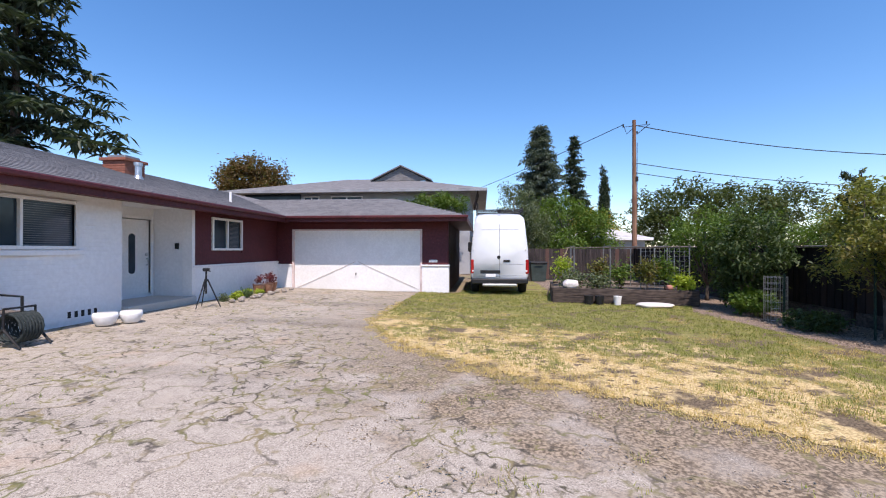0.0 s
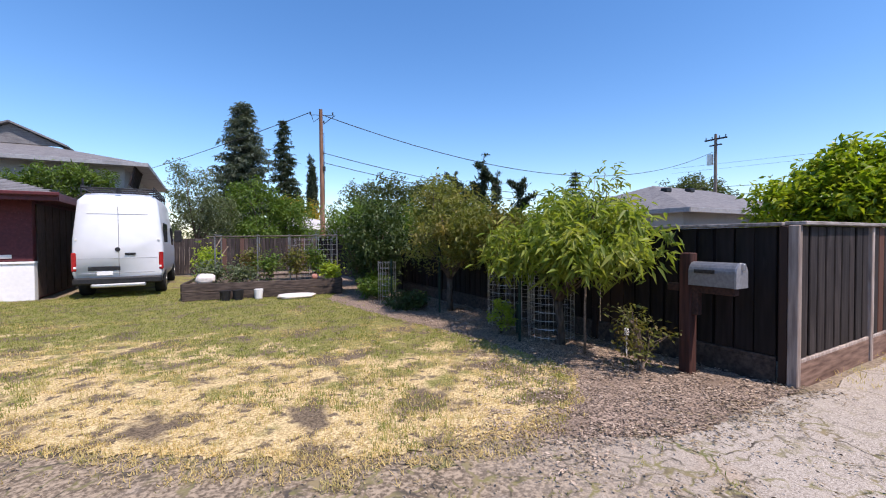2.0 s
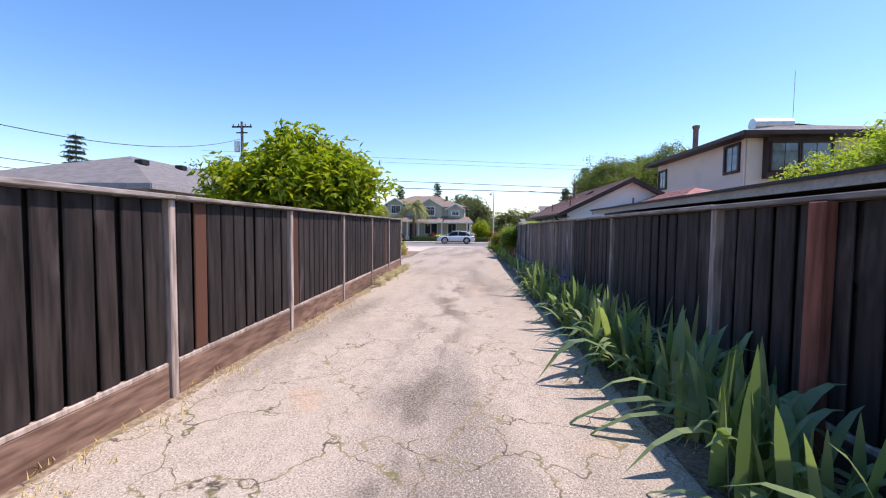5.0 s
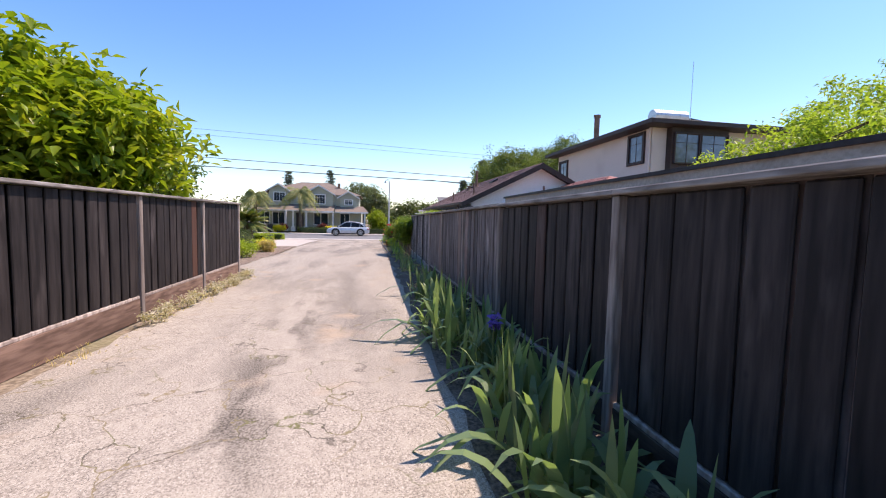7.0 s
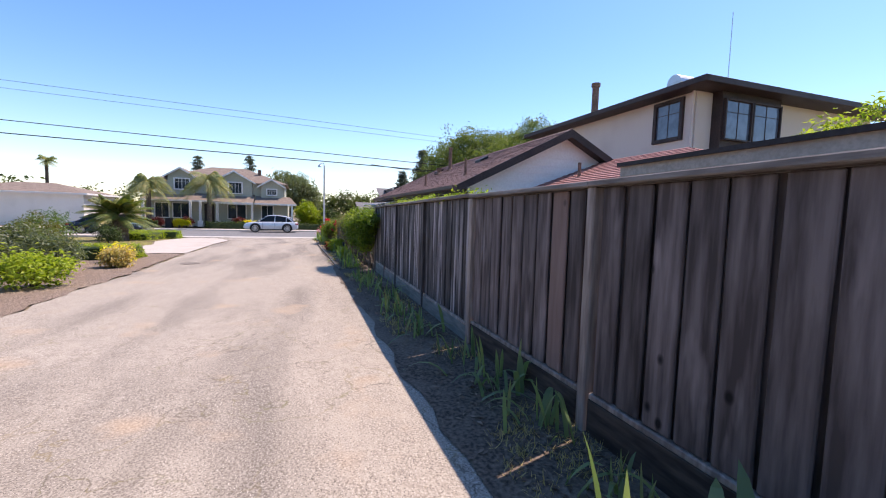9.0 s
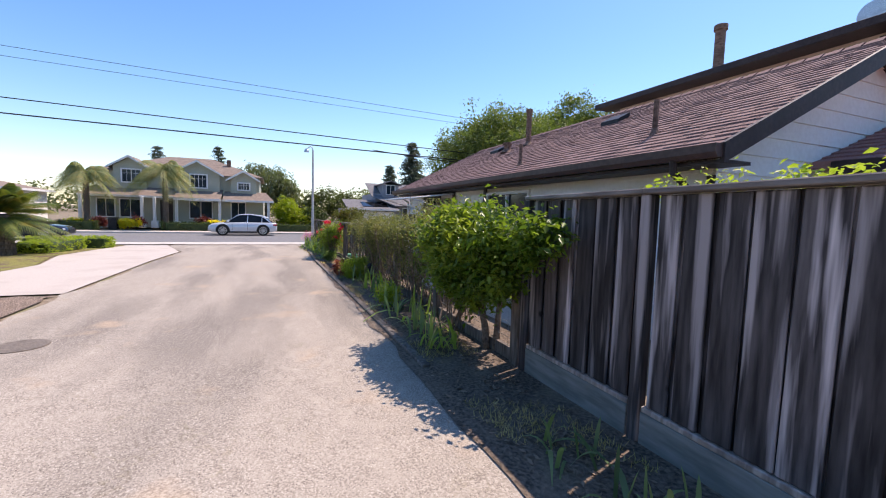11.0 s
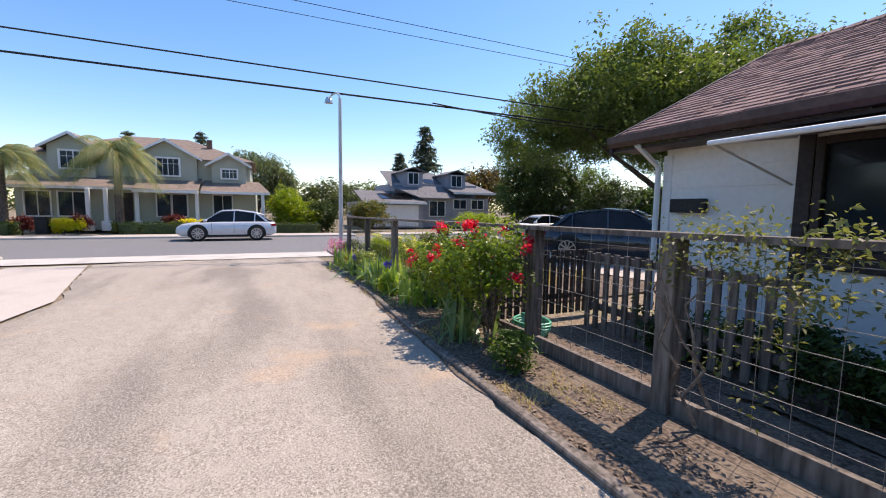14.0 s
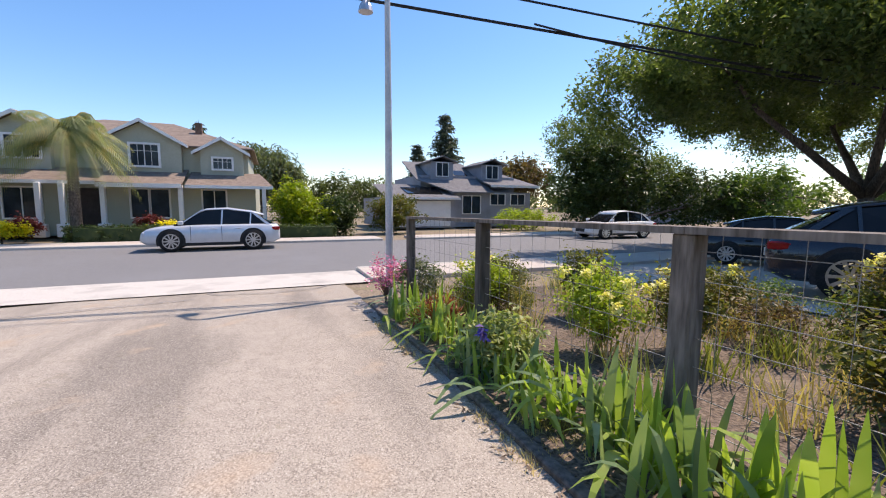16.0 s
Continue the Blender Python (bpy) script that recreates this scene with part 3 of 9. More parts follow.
def board_fence(name, ax, ay, bx, by, z0, z1, posts, height, label, wood, front=1, kick=0.17, pitch=0.160, board=0.138, skip=0, skirt=0.06, postwidth=0.06, postmat=None, kickmat=None, railmat=None):
    """A board fence from a to b: posts, cap, lower rail, kickboard, back boards joined, and each front board."""
    rnd = random.Random(name + label)
    run = math.hypot(bx - ax, by - ay)
    turn = math.degrees(math.atan2(by - ay, bx - ax))
    fence = thing(name, ax, ay, 0, label, "fence", turn)
    base = lambda s: z0 + (z1 - z0) * s / run
    tilt = math.atan2(z1 - z0, run)
    f = front
    for s in posts[skip:]:
        p = part("post", Build().box(-postwidth / 2, postwidth / 2, -0.035, 0.035, -skirt, height + 0.005, 0.006), postmat or POSTWOOD, fence)
        p.location = (s, -0.008 * f, base(s))
    for a, b in zip(posts[:-1], posts[1:]):
        cap = Build().box(0, b - a, -0.075, 0.065, 0, 0.028, 0.005)
        o = part("cap_rail", cap, CAPWOOD, fence)
        o.location, o.rotation_euler = (a, 0, base(a) + height + 0.006), (0, -tilt, 0)
        kb = Build().box(0.046, b - a - 0.046, -0.012, 0.012, -skirt, kick, 0.004)
        o = part("kickboard", kb, kickmat or KICKWOOD, fence)
        o.location, o.rotation_euler = (a, -0.02 * f, base(a)), (0, -tilt, 0)
        rb = Build().box(0.046, b - a - 0.046, -0.03, 0.008, 0, 0.03, 0.005)
        o = part("lower_rail", rb, railmat or POSTWOOD, fence)
        o.location, o.rotation_euler, o.scale = (a, 0, base(a) + kick), (0, -tilt, 0), (1, f, 1)
        n = max(1, round((b - a - 0.09) / 0.145))
        w = (b - a - 0.09) / n
        for k in range(n):
            key = (name, "back", round(height, 2), round(w, 3))
            if key not in BOARDS:
                BOARDS[key] = board_mesh("back_board", w - 0.002, 0.016, height - kick + 0.01, 0.0)
            o = part("back_board", BOARDS[key], wood, fence)
            o.location = (a + 0.045 + w * (k + 0.5), 0.020 * f, base(a + w * k) + kick - 0.01)
    for i, (a, b) in enumerate(zip(posts[:-1], posts[1:])):
        room = b - a - 0.10
        n = max(1, round(room / pitch))
        for k in range(n):
            key = rnd.randrange(4)
            w = board * (0.86 + 0.08 * key)
            if (name, key, round(height, 2), kick) not in BOARDS:
                BOARDS[name, key, round(height, 2), kick] = board_mesh("board", w, 0.018, height - kick - 0.034)
            o = part("board", BOARDS[name, key, round(height, 2), kick], wood, fence)
            s = a + 0.05 + room * (k + 0.5) / n
            o.location = (s, -0.012 * f - rnd.uniform(0, 0.004), base(s) + kick + 0.033)
            o.rotation_euler = (0, radians(rnd.uniform(-0.5, 0.5)), radians(rnd.uniform(-1.5, 1.5)))
    return fence


BLINDS = surface("grey_blinds", (0.16, 0.17, 0.18), (0.24, 0.25, 0.26), 20, 2)
BOARDS = {}
board_fence("board_fence", 5.88, 1.74, 16.1, 1.74, 0.0, 0.02, [0, 1.57, 3.34, 5.16, 6.95, 8.6, 10.22], 1.235,
            "dark-stained board fence with bleached posts beside the driveway", FENCE)
# same stain as board_fence; shade is painted into its boards and posts
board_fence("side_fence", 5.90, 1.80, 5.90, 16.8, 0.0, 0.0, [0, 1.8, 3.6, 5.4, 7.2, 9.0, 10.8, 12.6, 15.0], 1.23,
            "dark board fence behind the fruit trees, in shade", FENCESHADED, front=-1, postmat=FENCESHADED, kickmat=BEDWOOD, railmat=BEDWOOD)
# near stretch: deep shade painted in by the darker brown, not another stain
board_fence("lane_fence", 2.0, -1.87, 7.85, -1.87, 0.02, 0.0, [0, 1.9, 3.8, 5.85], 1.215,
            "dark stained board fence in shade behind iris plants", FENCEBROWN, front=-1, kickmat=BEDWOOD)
# from here on the brown is lifted, so the shaded boards show brighter
board_fence("lane_fence", 7.85, -1.87, 11.8, -1.87, 0.0, -0.02, [0, 2.06, 3.95], 1.22,
            "dark brown board fence with pale posts behind iris plants", FENCELANE, front=-1, skip=1, kickmat=BEDWOOD)
board_fence("lane_fence", 11.8, -1.87, 16.6, -1.89, -0.02, -0.05, [0.0, 1.58, 3.27, 4.8], 1.225,
            "dark brown board fence in shade beside the driveway", FENCELANE, front=-1, skip=1, kickmat=BEDWOOD)
board_fence("cottage_fence", 16.6, -1.89, 21.92, -2.03, -0.06, -0.10, [0.0, 1.55, 3.2, 4.22, 5.32], 1.245,
            "weathered grey board fence with sun-bleached streaks", FENCEGREY, front=-1, kick=0.13, skip=1, skirt=0.22, kickmat=GREYKICK, postmat=FENCEGREY)
rp = Build().box(-0.05, 0.05, -0.03, 0.03, 0, 1.22, 0.006)
o = single("red_post", rp, surface("red_cedar_post", (0.16, 0.05, 0.03), (0.28, 0.10, 0.065), 30, 3, 0.8, stretch=(1, 1, 0.1)), "red-brown cedar post fixed to the board fence", "post")
o.location = (6.95, -1.81, 0.0)


# ---- houses ----
def wall_with_holes(b, plane, at, thick, a0, a1, z0, z1, holes):
    """A wall in the plane x=at or y=at, its thickness to the negative side, with openings (a, b, low, high)."""
    cuts = sorted({a0, a1, *(h[0] for h in holes), *(h[1] for h in holes)})
    for u, w in zip(cuts[:-1], cuts[1:]):
        levels = [(z0, z1)]
        for h in holes:
            if h[0] <= u + 1e-6 and h[1] >= w - 1e-6:
                levels = [s for lo, hi in levels for s in ((lo, h[2]), (h[3], hi)) if s[1] - s[0] > 1e-6]
        for lo, hi in levels:
            if plane == "x":
                b.box(at - thick, at, u, w, lo, hi)
            else:
                b.box(u, w, at - thick, at, lo, hi)
    return b


def window_in(parent, name, plane, at, a0, a1, z0, z1, sign, frame_mat, mullions=1, bars=0, proud=0.03, border=0.05, blind=False, pane_mat=None):
    """A window: outer frame, mullions, glazing bars, panes set back, sill."""
    w = new(name)
    w.parent = parent
    fb = Build()

    def bx(b, u0, u1, lo, hi, d0, d1, c=0.0):
        d0, d1 = at + sign * d0, at + sign * d1
        return b.box(d0, d1, u0, u1, lo, hi, c) if plane == "x" else b.box(u0, u1, d0, d1, lo, hi, c)

    bx(fb, a0 - border, a0, z0 - border, z1 + border, -0.06, proud, 0.005)
    bx(fb, a1, a1 + border, z0 - border, z1 + border, -0.06, proud, 0.005)
    bx(fb, a0, a1, z1, z1 + border, -0.06, proud, 0.005)
    bx(fb, a0, a1, z0 - border, z0, -0.06, proud + 0.01, 0.005)
    for i in range(mullions):
        u = a0 + (a1 - a0) * (i + 1) / (mullions + 1)
        bx(fb, u - 0.018, u + 0.018, z0, z1, -0.055, proud - 0.012, 0.004)
    part("window_frame", fb, frame_mat, w)
    if bars:
        gb2 = Build()
        for i in range(mullions + 1):
            s0, s1 = a0 + (a1 - a0) * i / (mullions + 1), a0 + (a1 - a0) * (i + 1) / (mullions + 1)
            mid = (s0 + s1) / 2
            bx(gb2, mid - 0.008, mid + 0.008, z0, z1, -0.048, -0.018)
            for k in range(bars):
                zz = z1 - (z1 - z0) * 0.6 * (k + 1) / (bars + 1)
                bx(gb2, s0, s1, zz - 0.008, zz + 0.008, -0.046, -0.020)
        part("glazing_bars", gb2, frame_mat, w)
    for i in range(mullions + 1):
        s0, s1 = a0 + (a1 - a0) * i / (mullions + 1), a0 + (a1 - a0) * (i + 1) / (mullions + 1)
        part("pane", bx(Build(), s0, s1, z0, z1, -0.040, -0.030), pane_mat or GLASS, w)
        if blind and i >= (mullions + 1) // 2:
            k = z0 + 0.01
            while k < z1:
                part("blind_slat", bx(Build(), s0 + 0.02, s1 - 0.02, k, k + 0.007, -0.029, -0.027), BLINDS, w)
                k += 0.030
    return w


def gable_roof(b, x0, x1, y0, y1, ze, zr, axis, thick=0.07):
    """Two slopes that meet in a ridge along an axis."""
    if axis == "x":
        ym = (y0 + y1) / 2
        b.slab([(x0, y0, ze), (x1, y0, ze), (x1, ym, zr), (x0, ym, zr)], thick)
        b.slab([(x0, ym, zr), (x1, ym, zr), (x1, y1, ze), (x0, y1, ze)], thick)
    else:
        xm = (x0 + x1) / 2
        b.slab([(x0, y0, ze), (xm, y0, zr), (xm, y1, zr), (x0, y1, ze)], thick)
        b.slab([(xm, y0, zr), (x1, y0, ze), (x1, y1, ze), (xm, y1, zr)], thick)
    return b


def hip_roof(b, x0, x1, y0, y1, ze, zr, thick=0.06):
    if x1 - x0 > y1 - y0:
        d = (y1 - y0) / 2
        r0, r1 = (x0 + d, (y0 + y1) / 2, zr), (x1 - d, (y0 + y1) / 2, zr)
        b.slab([(x0, y0, ze), (x1, y0, ze), r1, r0], thick)
        b.slab([(x1, y1, ze), (x0, y1, ze), r0, r1], thick)
        b.slab([(x0, y1, ze), (x0, y0, ze), r0], thick)
        b.slab([(x1, y0, ze), (x1, y1, ze), r1], thick)
    else:
        d = (x1 - x0) / 2
        r0, r1 = ((x0 + x1) / 2, y0 + d, zr), ((x0 + x1) / 2, y1 - d, zr)
        b.slab([(x0, y1, ze), (x0, y0, ze), r0, r1], thick)
        b.slab([(x1, y0, ze), (x1, y1, ze), r1, r0], thick)
        b.slab([(x0, y0, ze), (x1, y0, ze), r0], thick)
        b.slab([(x1, y1, ze), (x0, y1, ze), r1], thick)
    return b


def siding(b, plane, at, sign, a0, a1, z0, z1, step, holes=()):
    """Overlapping horizontal boards over a wall."""
    z = z0
    while z < z1 - 0.01:
        top = min(z + step, z1)
        spans = [(a0, a1)]
        for h in holes:
            if h[2] < top and h[3] > z:
                spans = [s for lo, hi in spans for s in ((lo, min(hi, h[0])), (max(lo, h[1]), hi)) if s[1] - s[0] > 0.01]
        for lo, hi in spans:
            o0, o1 = at + sign * 0.016, at + sign * 0.004
            p = [(o0, z), (o1, top), (at, top), (at, z)]
            if plane == "x":
                b.add([(q[0], lo, q[1]) for q in p] + [(q[0], hi, q[1]) for q in p], [(0, 1, 2, 3), (7, 6, 5, 4), (0, 4, 5, 1), (3, 2, 6, 7), (0, 3, 7, 4)])
            else:
                b.add([(lo, q[0], q[1]) for q in p] + [(hi, q[0], q[1]) for q in p], [(3, 2, 1, 0), (4, 5, 6, 7), (1, 5, 4, 0), (7, 6, 2, 3), (4, 7, 3, 0)])
        z = top
    return b


def siding_rows(parent, mat, plane, at, sign, a0, a1, z0, z1, step, holes=(), name="siding_board"):
    """Each length of each course of siding as a part of its own."""
    z = z0
    while z < z1 - 0.01:
        top = min(z + step, z1)
        spans = [(a0, a1)]
        for h in holes:
            if h[2] < top and h[3] > z:
                spans = [s for lo, hi in spans for s in ((lo, min(hi, h[0])), (max(lo, h[1]), hi)) if s[1] - s[0] > 0.01]
        for lo, hi in spans:
            part(name, siding(Build(), plane, at, sign, lo, hi, z, top, step), mat, parent)
        z += step


# the ranch house and its garage
HX = -5.8
house = thing("ranch_house", HX, 8.0, 0.12, "low ranch house, white painted brick and maroon siding under grey shingles", "house")
house.matrix_basis = pose(0, 0, 0)
W1 = (4.02, 5.42, 1.22, 1.81)
W2 = (8.48, 9.50, 1.20, 1.82)
b = wall_with_holes(Build(), "x", HX, 0.18, -6.0, 6.2, 0.0, 2.02, [W1])
b.box(-6.7, HX - 0.18, 6.02, 6.2, 0.0, 2.02)
part("white_wall", b, WHITE, house)
z = 0.16
while z < 1.98:
    course = Build()
    for u0, u1 in ([(-2.0, W1[0] - 0.06), (W1[1] + 0.06, 6.2)] if W1[2] - 0.08 < z < W1[3] + 0.06 else [(-2.0, 6.2)]):
        course.box(HX, HX + 0.004, u0, u1, z, z + 0.052, 0.002)
    part("brick_course", course, WHITE, house)
    z += 0.062
b = Build().box(HX - 0.08, HX + 0.05, W1[0] - 0.06, W1[1] + 0.12, W1[2] - 0.13, W1[2] - 0.055, 0.008)
part("window_ledge", b, WHITE, house)
window_in(house, "window", "x", HX, *W1, 1, WHITETRIM, 1, blind=True)
b = wall_with_holes(Build(), "x", HX, 0.16, 7.86, 11.3, 0.84, 2.02, [W2])
part("maroon_wall", b, MAROON, house)
siding_rows(house, MAROON, "x", HX, 1, 7.9, 11.28, 0.86, 2.0, 0.115, [(W2[0] - 0.06, W2[1] + 0.06, W2[2] - 0.06, W2[3] + 0.06)])
b = Build().box(HX - 0.16, HX + 0.05, 7.862, 11.28, 0.0, 0.80)
part("white_brick_base", b, WHITE, house)
b = Build().box(HX - 0.16, HX + 0.075, 7.80, 11.28, 0.80, 0.85, 0.008)
part("base_cap", b, WHITE, house)
window_in(house, "window", "x", HX + 0.012, *W2, 1, WHITETRIM, 1, blind=True)
# porch recess: back wall with the front door, side wall, floor, post
DX = -6.62
b = wall_with_holes(Build(), "x", DX, 0.14, 6.2, 7.95, 0.0, 2.02, [(7.06, 7.74, 0.30, 1.76)])
b.box(DX, HX - 0.165, 7.82, 7.96, 0.0, 2.02)
part("porch_wall", b, WHITE, house)
part("porch_floor", Build().box(DX - 0.1, HX + 0.12, 6.2, 7.82, 0.0, 0.24, 0.01), KERB, house)
part("porch_post", Build().box(HX - 0.164, HX + 0.055, 7.77, 7.856, 0.2, 2.02, 0.008), WHITETRIM, house)
part("porch_ceiling", Build().box(DX, HX, 6.2, 7.82, 1.98, 2.02), WHITETRIM, house)
door = part("front_door", Build().box(DX - 0.07, DX - 0.02, 7.07, 7.73, 0.30, 1.75, 0.004), WHITETRIM, house)
b = Build()
for u0, u1, lo, hi in ((7.0, 7.06, 0.28, 1.82), (7.74, 7.80, 0.28, 1.82), (7.06, 7.74, 1.76, 1.82)):
    b.box(DX - 0.1, DX + 0.03, u0, u1, lo, hi, 0.005)
part("door_frame", b, WHITETRIM, house)
ol = [(7.32 + 0.075 * math.cos(a) + 0.0, (1.40 if math.sin(a) > 0 else 0.78) + 0.075 * math.sin(a)) for a in np.linspace(0, 2 * math.pi, 20, endpoint=False)]
part("oval_glass", Build().prism(ol, "x", DX - 0.021, DX - 0.012), GLASS, door)
b = Build().tube([(DX - 0.02, 7.66, 0.98), (DX + 0.03, 7.66, 1.0), (DX + 0.03, 7.66, 0.88), (DX - 0.02, 7.66, 0.86)], 0.012, 8)
b.tube([(DX - 0.03, 7.66, 1.07), (DX + 0.01, 7.66, 1.07)], 0.025, 10)
part("door_handle", b, METAL, door)
part("doorbell_box", Build().box(HX - 0.34, HX - 0.26, 7.79, 7.82, 1.18, 1.30, 0.006), BLACK, house)
b = Build()
for i in range(5):
    b.box(HX, HX + 0.006, 5.32 + i * 0.10, 5.37 + i * 0.10, 0.20, 0.29, 0.002)
part("foundation_vents", b, BLACK, house)
# roofs
EAVE = -5.28
b = Build().slab([(EAVE, -8, 2.06), (EAVE, 10.72, 2.06), (-9.6, 15.0, 3.32), (-9.6, -8, 3.32)], 0.08)
b.slab([(-9.6, -8, 3.32), (-9.6, 15.0, 3.32), (-13.6, 19.0, 2.06), (-13.6, -8, 2.06)], 0.08)
b.slab([(EAVE, 10.72, 2.06), (EAVE, 17.0, 2.06), (-9.6, 17.0, 3.32), (-9.6, 15.0, 3.32)], 0.08)
part("roof", b, ROOFGREY, house)
b = Build().box(EAVE - 0.005, EAVE + 0.03, -8, 10.74, 1.90, 2.06, 0.004)
b.box(EAVE + 0.03, EAVE + 0.10, -8, 10.74, 2.00, 2.07, 0.015)
part("fascia", b, MAROONTRIM, house)
part("soffit", Build().box(HX - 0.0, EAVE, -8, 10.74, 1.955, 1.97), MAROONTRIM, house)
# courses of shingles on the slope that faces the drive
for i in range(1, 26):
    t = i / 26
    x, zz = EAVE + (-9.6 - EAVE) * t, 2.06 + 1.26 * t
    dx, dz = (-9.6 - EAVE) / 26, 1.26 / 26
    y1 = 10.72 + (15.0 - 10.72) * t
    b = Build()
    b.add([(x, -8, zz + 0.014), (x, y1, zz + 0.014), (x + dx, y1, zz + dz + 0.003), (x + dx, -8, zz + dz + 0.003), (x, -8, zz), (x, y1, zz)], [(0, 1, 2, 3), (4, 5, 1, 0)])
    part("shingle_course", b, ROOFGREY, house, fix=False)
# brick chimney, vents
chim = new("chimney")
chim.parent = house
part("chimney_stack", Build().box(-8.75, -8.2, 8.85, 9.4, 2.6, 3.22), BRICK, chim)
b = Build()
for i in range(12):
    zc = 2.72 + i * 0.058
    b.box(-8.76, -8.19, 8.84, 9.41, zc - 0.2, zc - 0.154, 0.004)
b.box(-8.81, -8.14, 8.79, 9.46, 3.22, 3.29, 0.01)
part("brick_course_band", b, BRICK, chim)
part("chimney_cap", Build().box(-8.70, -8.25, 8.9, 9.35, 3.29, 3.37, 0.02), WIRE, chim)
vent = part("roof_vent", Build().tube([(-7.6, 8.55, 2.65), (-7.6, 8.55, 3.02)], [0.07, 0.065], 12).tube([(-7.6, 8.55, 3.02), (-7.6, 8.55, 3.09)], [0.085, 0.085], 12).tube([(-7.6, 8.55, 2.66), (-7.6, 8.55, 2.80)], [0.13, 0.07], 12), METAL, house)
part("plumbing_pipe", Build().tube([(-6.3, 9.9, 2.3), (-6.3, 9.9, 2.62)], 0.03, 8), WHITETRIM, house)

# garage
GY = 11.3
garage = thing("garage", -3.3, GY, 0, "attached two-car garage with a white tilt-up door", "garage")
garage.matrix_basis = pose(0, 0, 0)
b = Build()
for x0, x1 in ((-5.8, -5.34), (-1.64, -0.92)):
    b.box(x0, x1, GY, GY + 0.15, 0.74, 2.02)
b.box(-5.34, -1.64, GY, GY + 0.15, 1.74, 2.02)
b.box(-0.98, -0.93, GY + 0.15, 17.0, 0.0, 2.02)
part("garage_wall", b, MAROON, garage)
siding_rows(garage, MAROON, "y", GY, -1, -1.63, -0.93, 0.78, 2.0, 0.115)
siding_rows(garage, MAROON, "y", GY, -1, -5.79, -5.35, 0.78, 2.0, 0.115)
siding_rows(garage, MAROON, "y", GY, -1, -5.34, -1.64, 1.76, 2.0, 0.115)
for x0, x1 in ((-5.8, -5.34), (-1.64, -0.9)):
    part("white_brick_base", Build().box(x0, x1, GY - 0.05, GY + 0.15, -0.04, 0.72, 0.008), WHITE, garage)
    part("base_cap", Build().box(x0 - 0.01, x1 + 0.01, GY - 0.075, GY + 0.15, 0.721, 0.765, 0.008), WHITE, garage)
door = part("garage_door", Build().box(-5.28, -1.70, GY + 0.03, GY + 0.07, 0.02, 1.70), WHITETRIM, garage)
b = Build()
for a, c in ((-5.24, -3.52), (-1.74, -3.46)):
    lo, hi = 0.08, 0.84
    n = Vector((hi - lo, a - c)).normalized() * 0.008
    b.prism([(a + n.x, lo + n.y), (a - n.x, lo - n.y), (c - n.x, hi - n.y), (c + n.x, hi + n.y)], "y", GY + 0.018, GY + 0.029)
part("door_brace_moulding", b, surface("worn_moulding", (0.55, 0.5, 0.46), (0.66, 0.6, 0.56), 30, 3), door)
part("door_handle", Build().tube([(-3.5, GY + 0.03, 0.52), (-3.5, GY - 0.01, 0.52), (-3.5, GY - 0.01, 0.46)], 0.012, 8), BLACK, door)
b = Build()
for u0, u1, lo, hi in ((-5.34, -5.28, 0.0, 1.74), (-1.70, -1.64, 0.0, 1.74), (-5.28, -1.70, 1.70, 1.74)):
    b.box(u0, u1, GY - 0.02, GY + 0.09, lo, hi, 0.004)
part("door_frame", b, surface("pinkish_trim", (0.62, 0.5, 0.48), (0.7, 0.58, 0.56), 30, 3), garage)
part("name_plate", Build().box(-1.45, -1.22, GY - 0.03, GY - 0.017, 0.83, 0.90, 0.003), WHITETRIM, garage)
b = Build().slab([(EAVE - 0.2, 10.72, 2.06), (-0.42, 10.72, 2.06), (-3.0, 13.6, 2.86), (-9.0, 13.6, 2.86)], 0.08)
b.slab([(-0.42, 10.72, 2.06), (-0.42, 17.2, 2.06), (-3.0, 15.0, 2.86), (-3.0, 13.6, 2.86)], 0.08)
b.slab([(-0.42, 17.2, 2.06), (-9.0, 17.2, 2.06), (-9.0, 15.0, 2.86), (-3.0, 15.0, 2.86)], 0.08)
b.slab([(-3.0, 13.6, 2.86), (-3.0, 15.0, 2.86), (-9.0, 15.0, 2.86), (-9.0, 13.6, 2.86)], 0.08)
part("roof", b, ROOFGREY, garage)
for i in range(1, 18):
    t = i / 18
    y, zz = 10.72 + 2.88 * t, 2.06 + 0.80 * t
    x1 = -0.42 - 2.58 * t
    b = Build()
    b.add([(-6.0 - 2.5 * t, y, zz + 0.014), (x1, y, zz + 0.014), (x1, y + 0.16, zz + 0.047), (-6.0 - 2.5 * t, y + 0.16, zz + 0.047), (-6.0 - 2.5 * t, y, zz), (x1, y, zz)], [(0, 1, 2, 3), (4, 5, 1, 0)])
    part("shingle_course", b, ROOFGREY, garage, fix=False)

part("fascia", Build().box(EAVE - 0.02, -0.40, 10.69, 10.73, 1.91, 2.06, 0.004), MAROONTRIM, garage)
part("gutter", Build().box(EAVE, -0.36, 10.61, 10.688, 2.0, 2.07, 0.015), MAROONTRIM, garage)
part("fascia", Build().box(-0.43, -0.39, 10.732, 17.2, 1.91, 2.06, 0.004), MAROONTRIM, garage)
part("soffit", Build().box(EAVE, -0.43, 10.73, GY, 1.955, 1.97).box(-0.93, -0.43, GY, 17.2, 1.955, 1.97), MAROONTRIM, garage)
SIDEPANEL = surface("brown_side_panels", (0.05, 0.035, 0.03), (0.10, 0.07, 0.06), 30, 3, 0.8, stretch=(1, 1, 0.2))
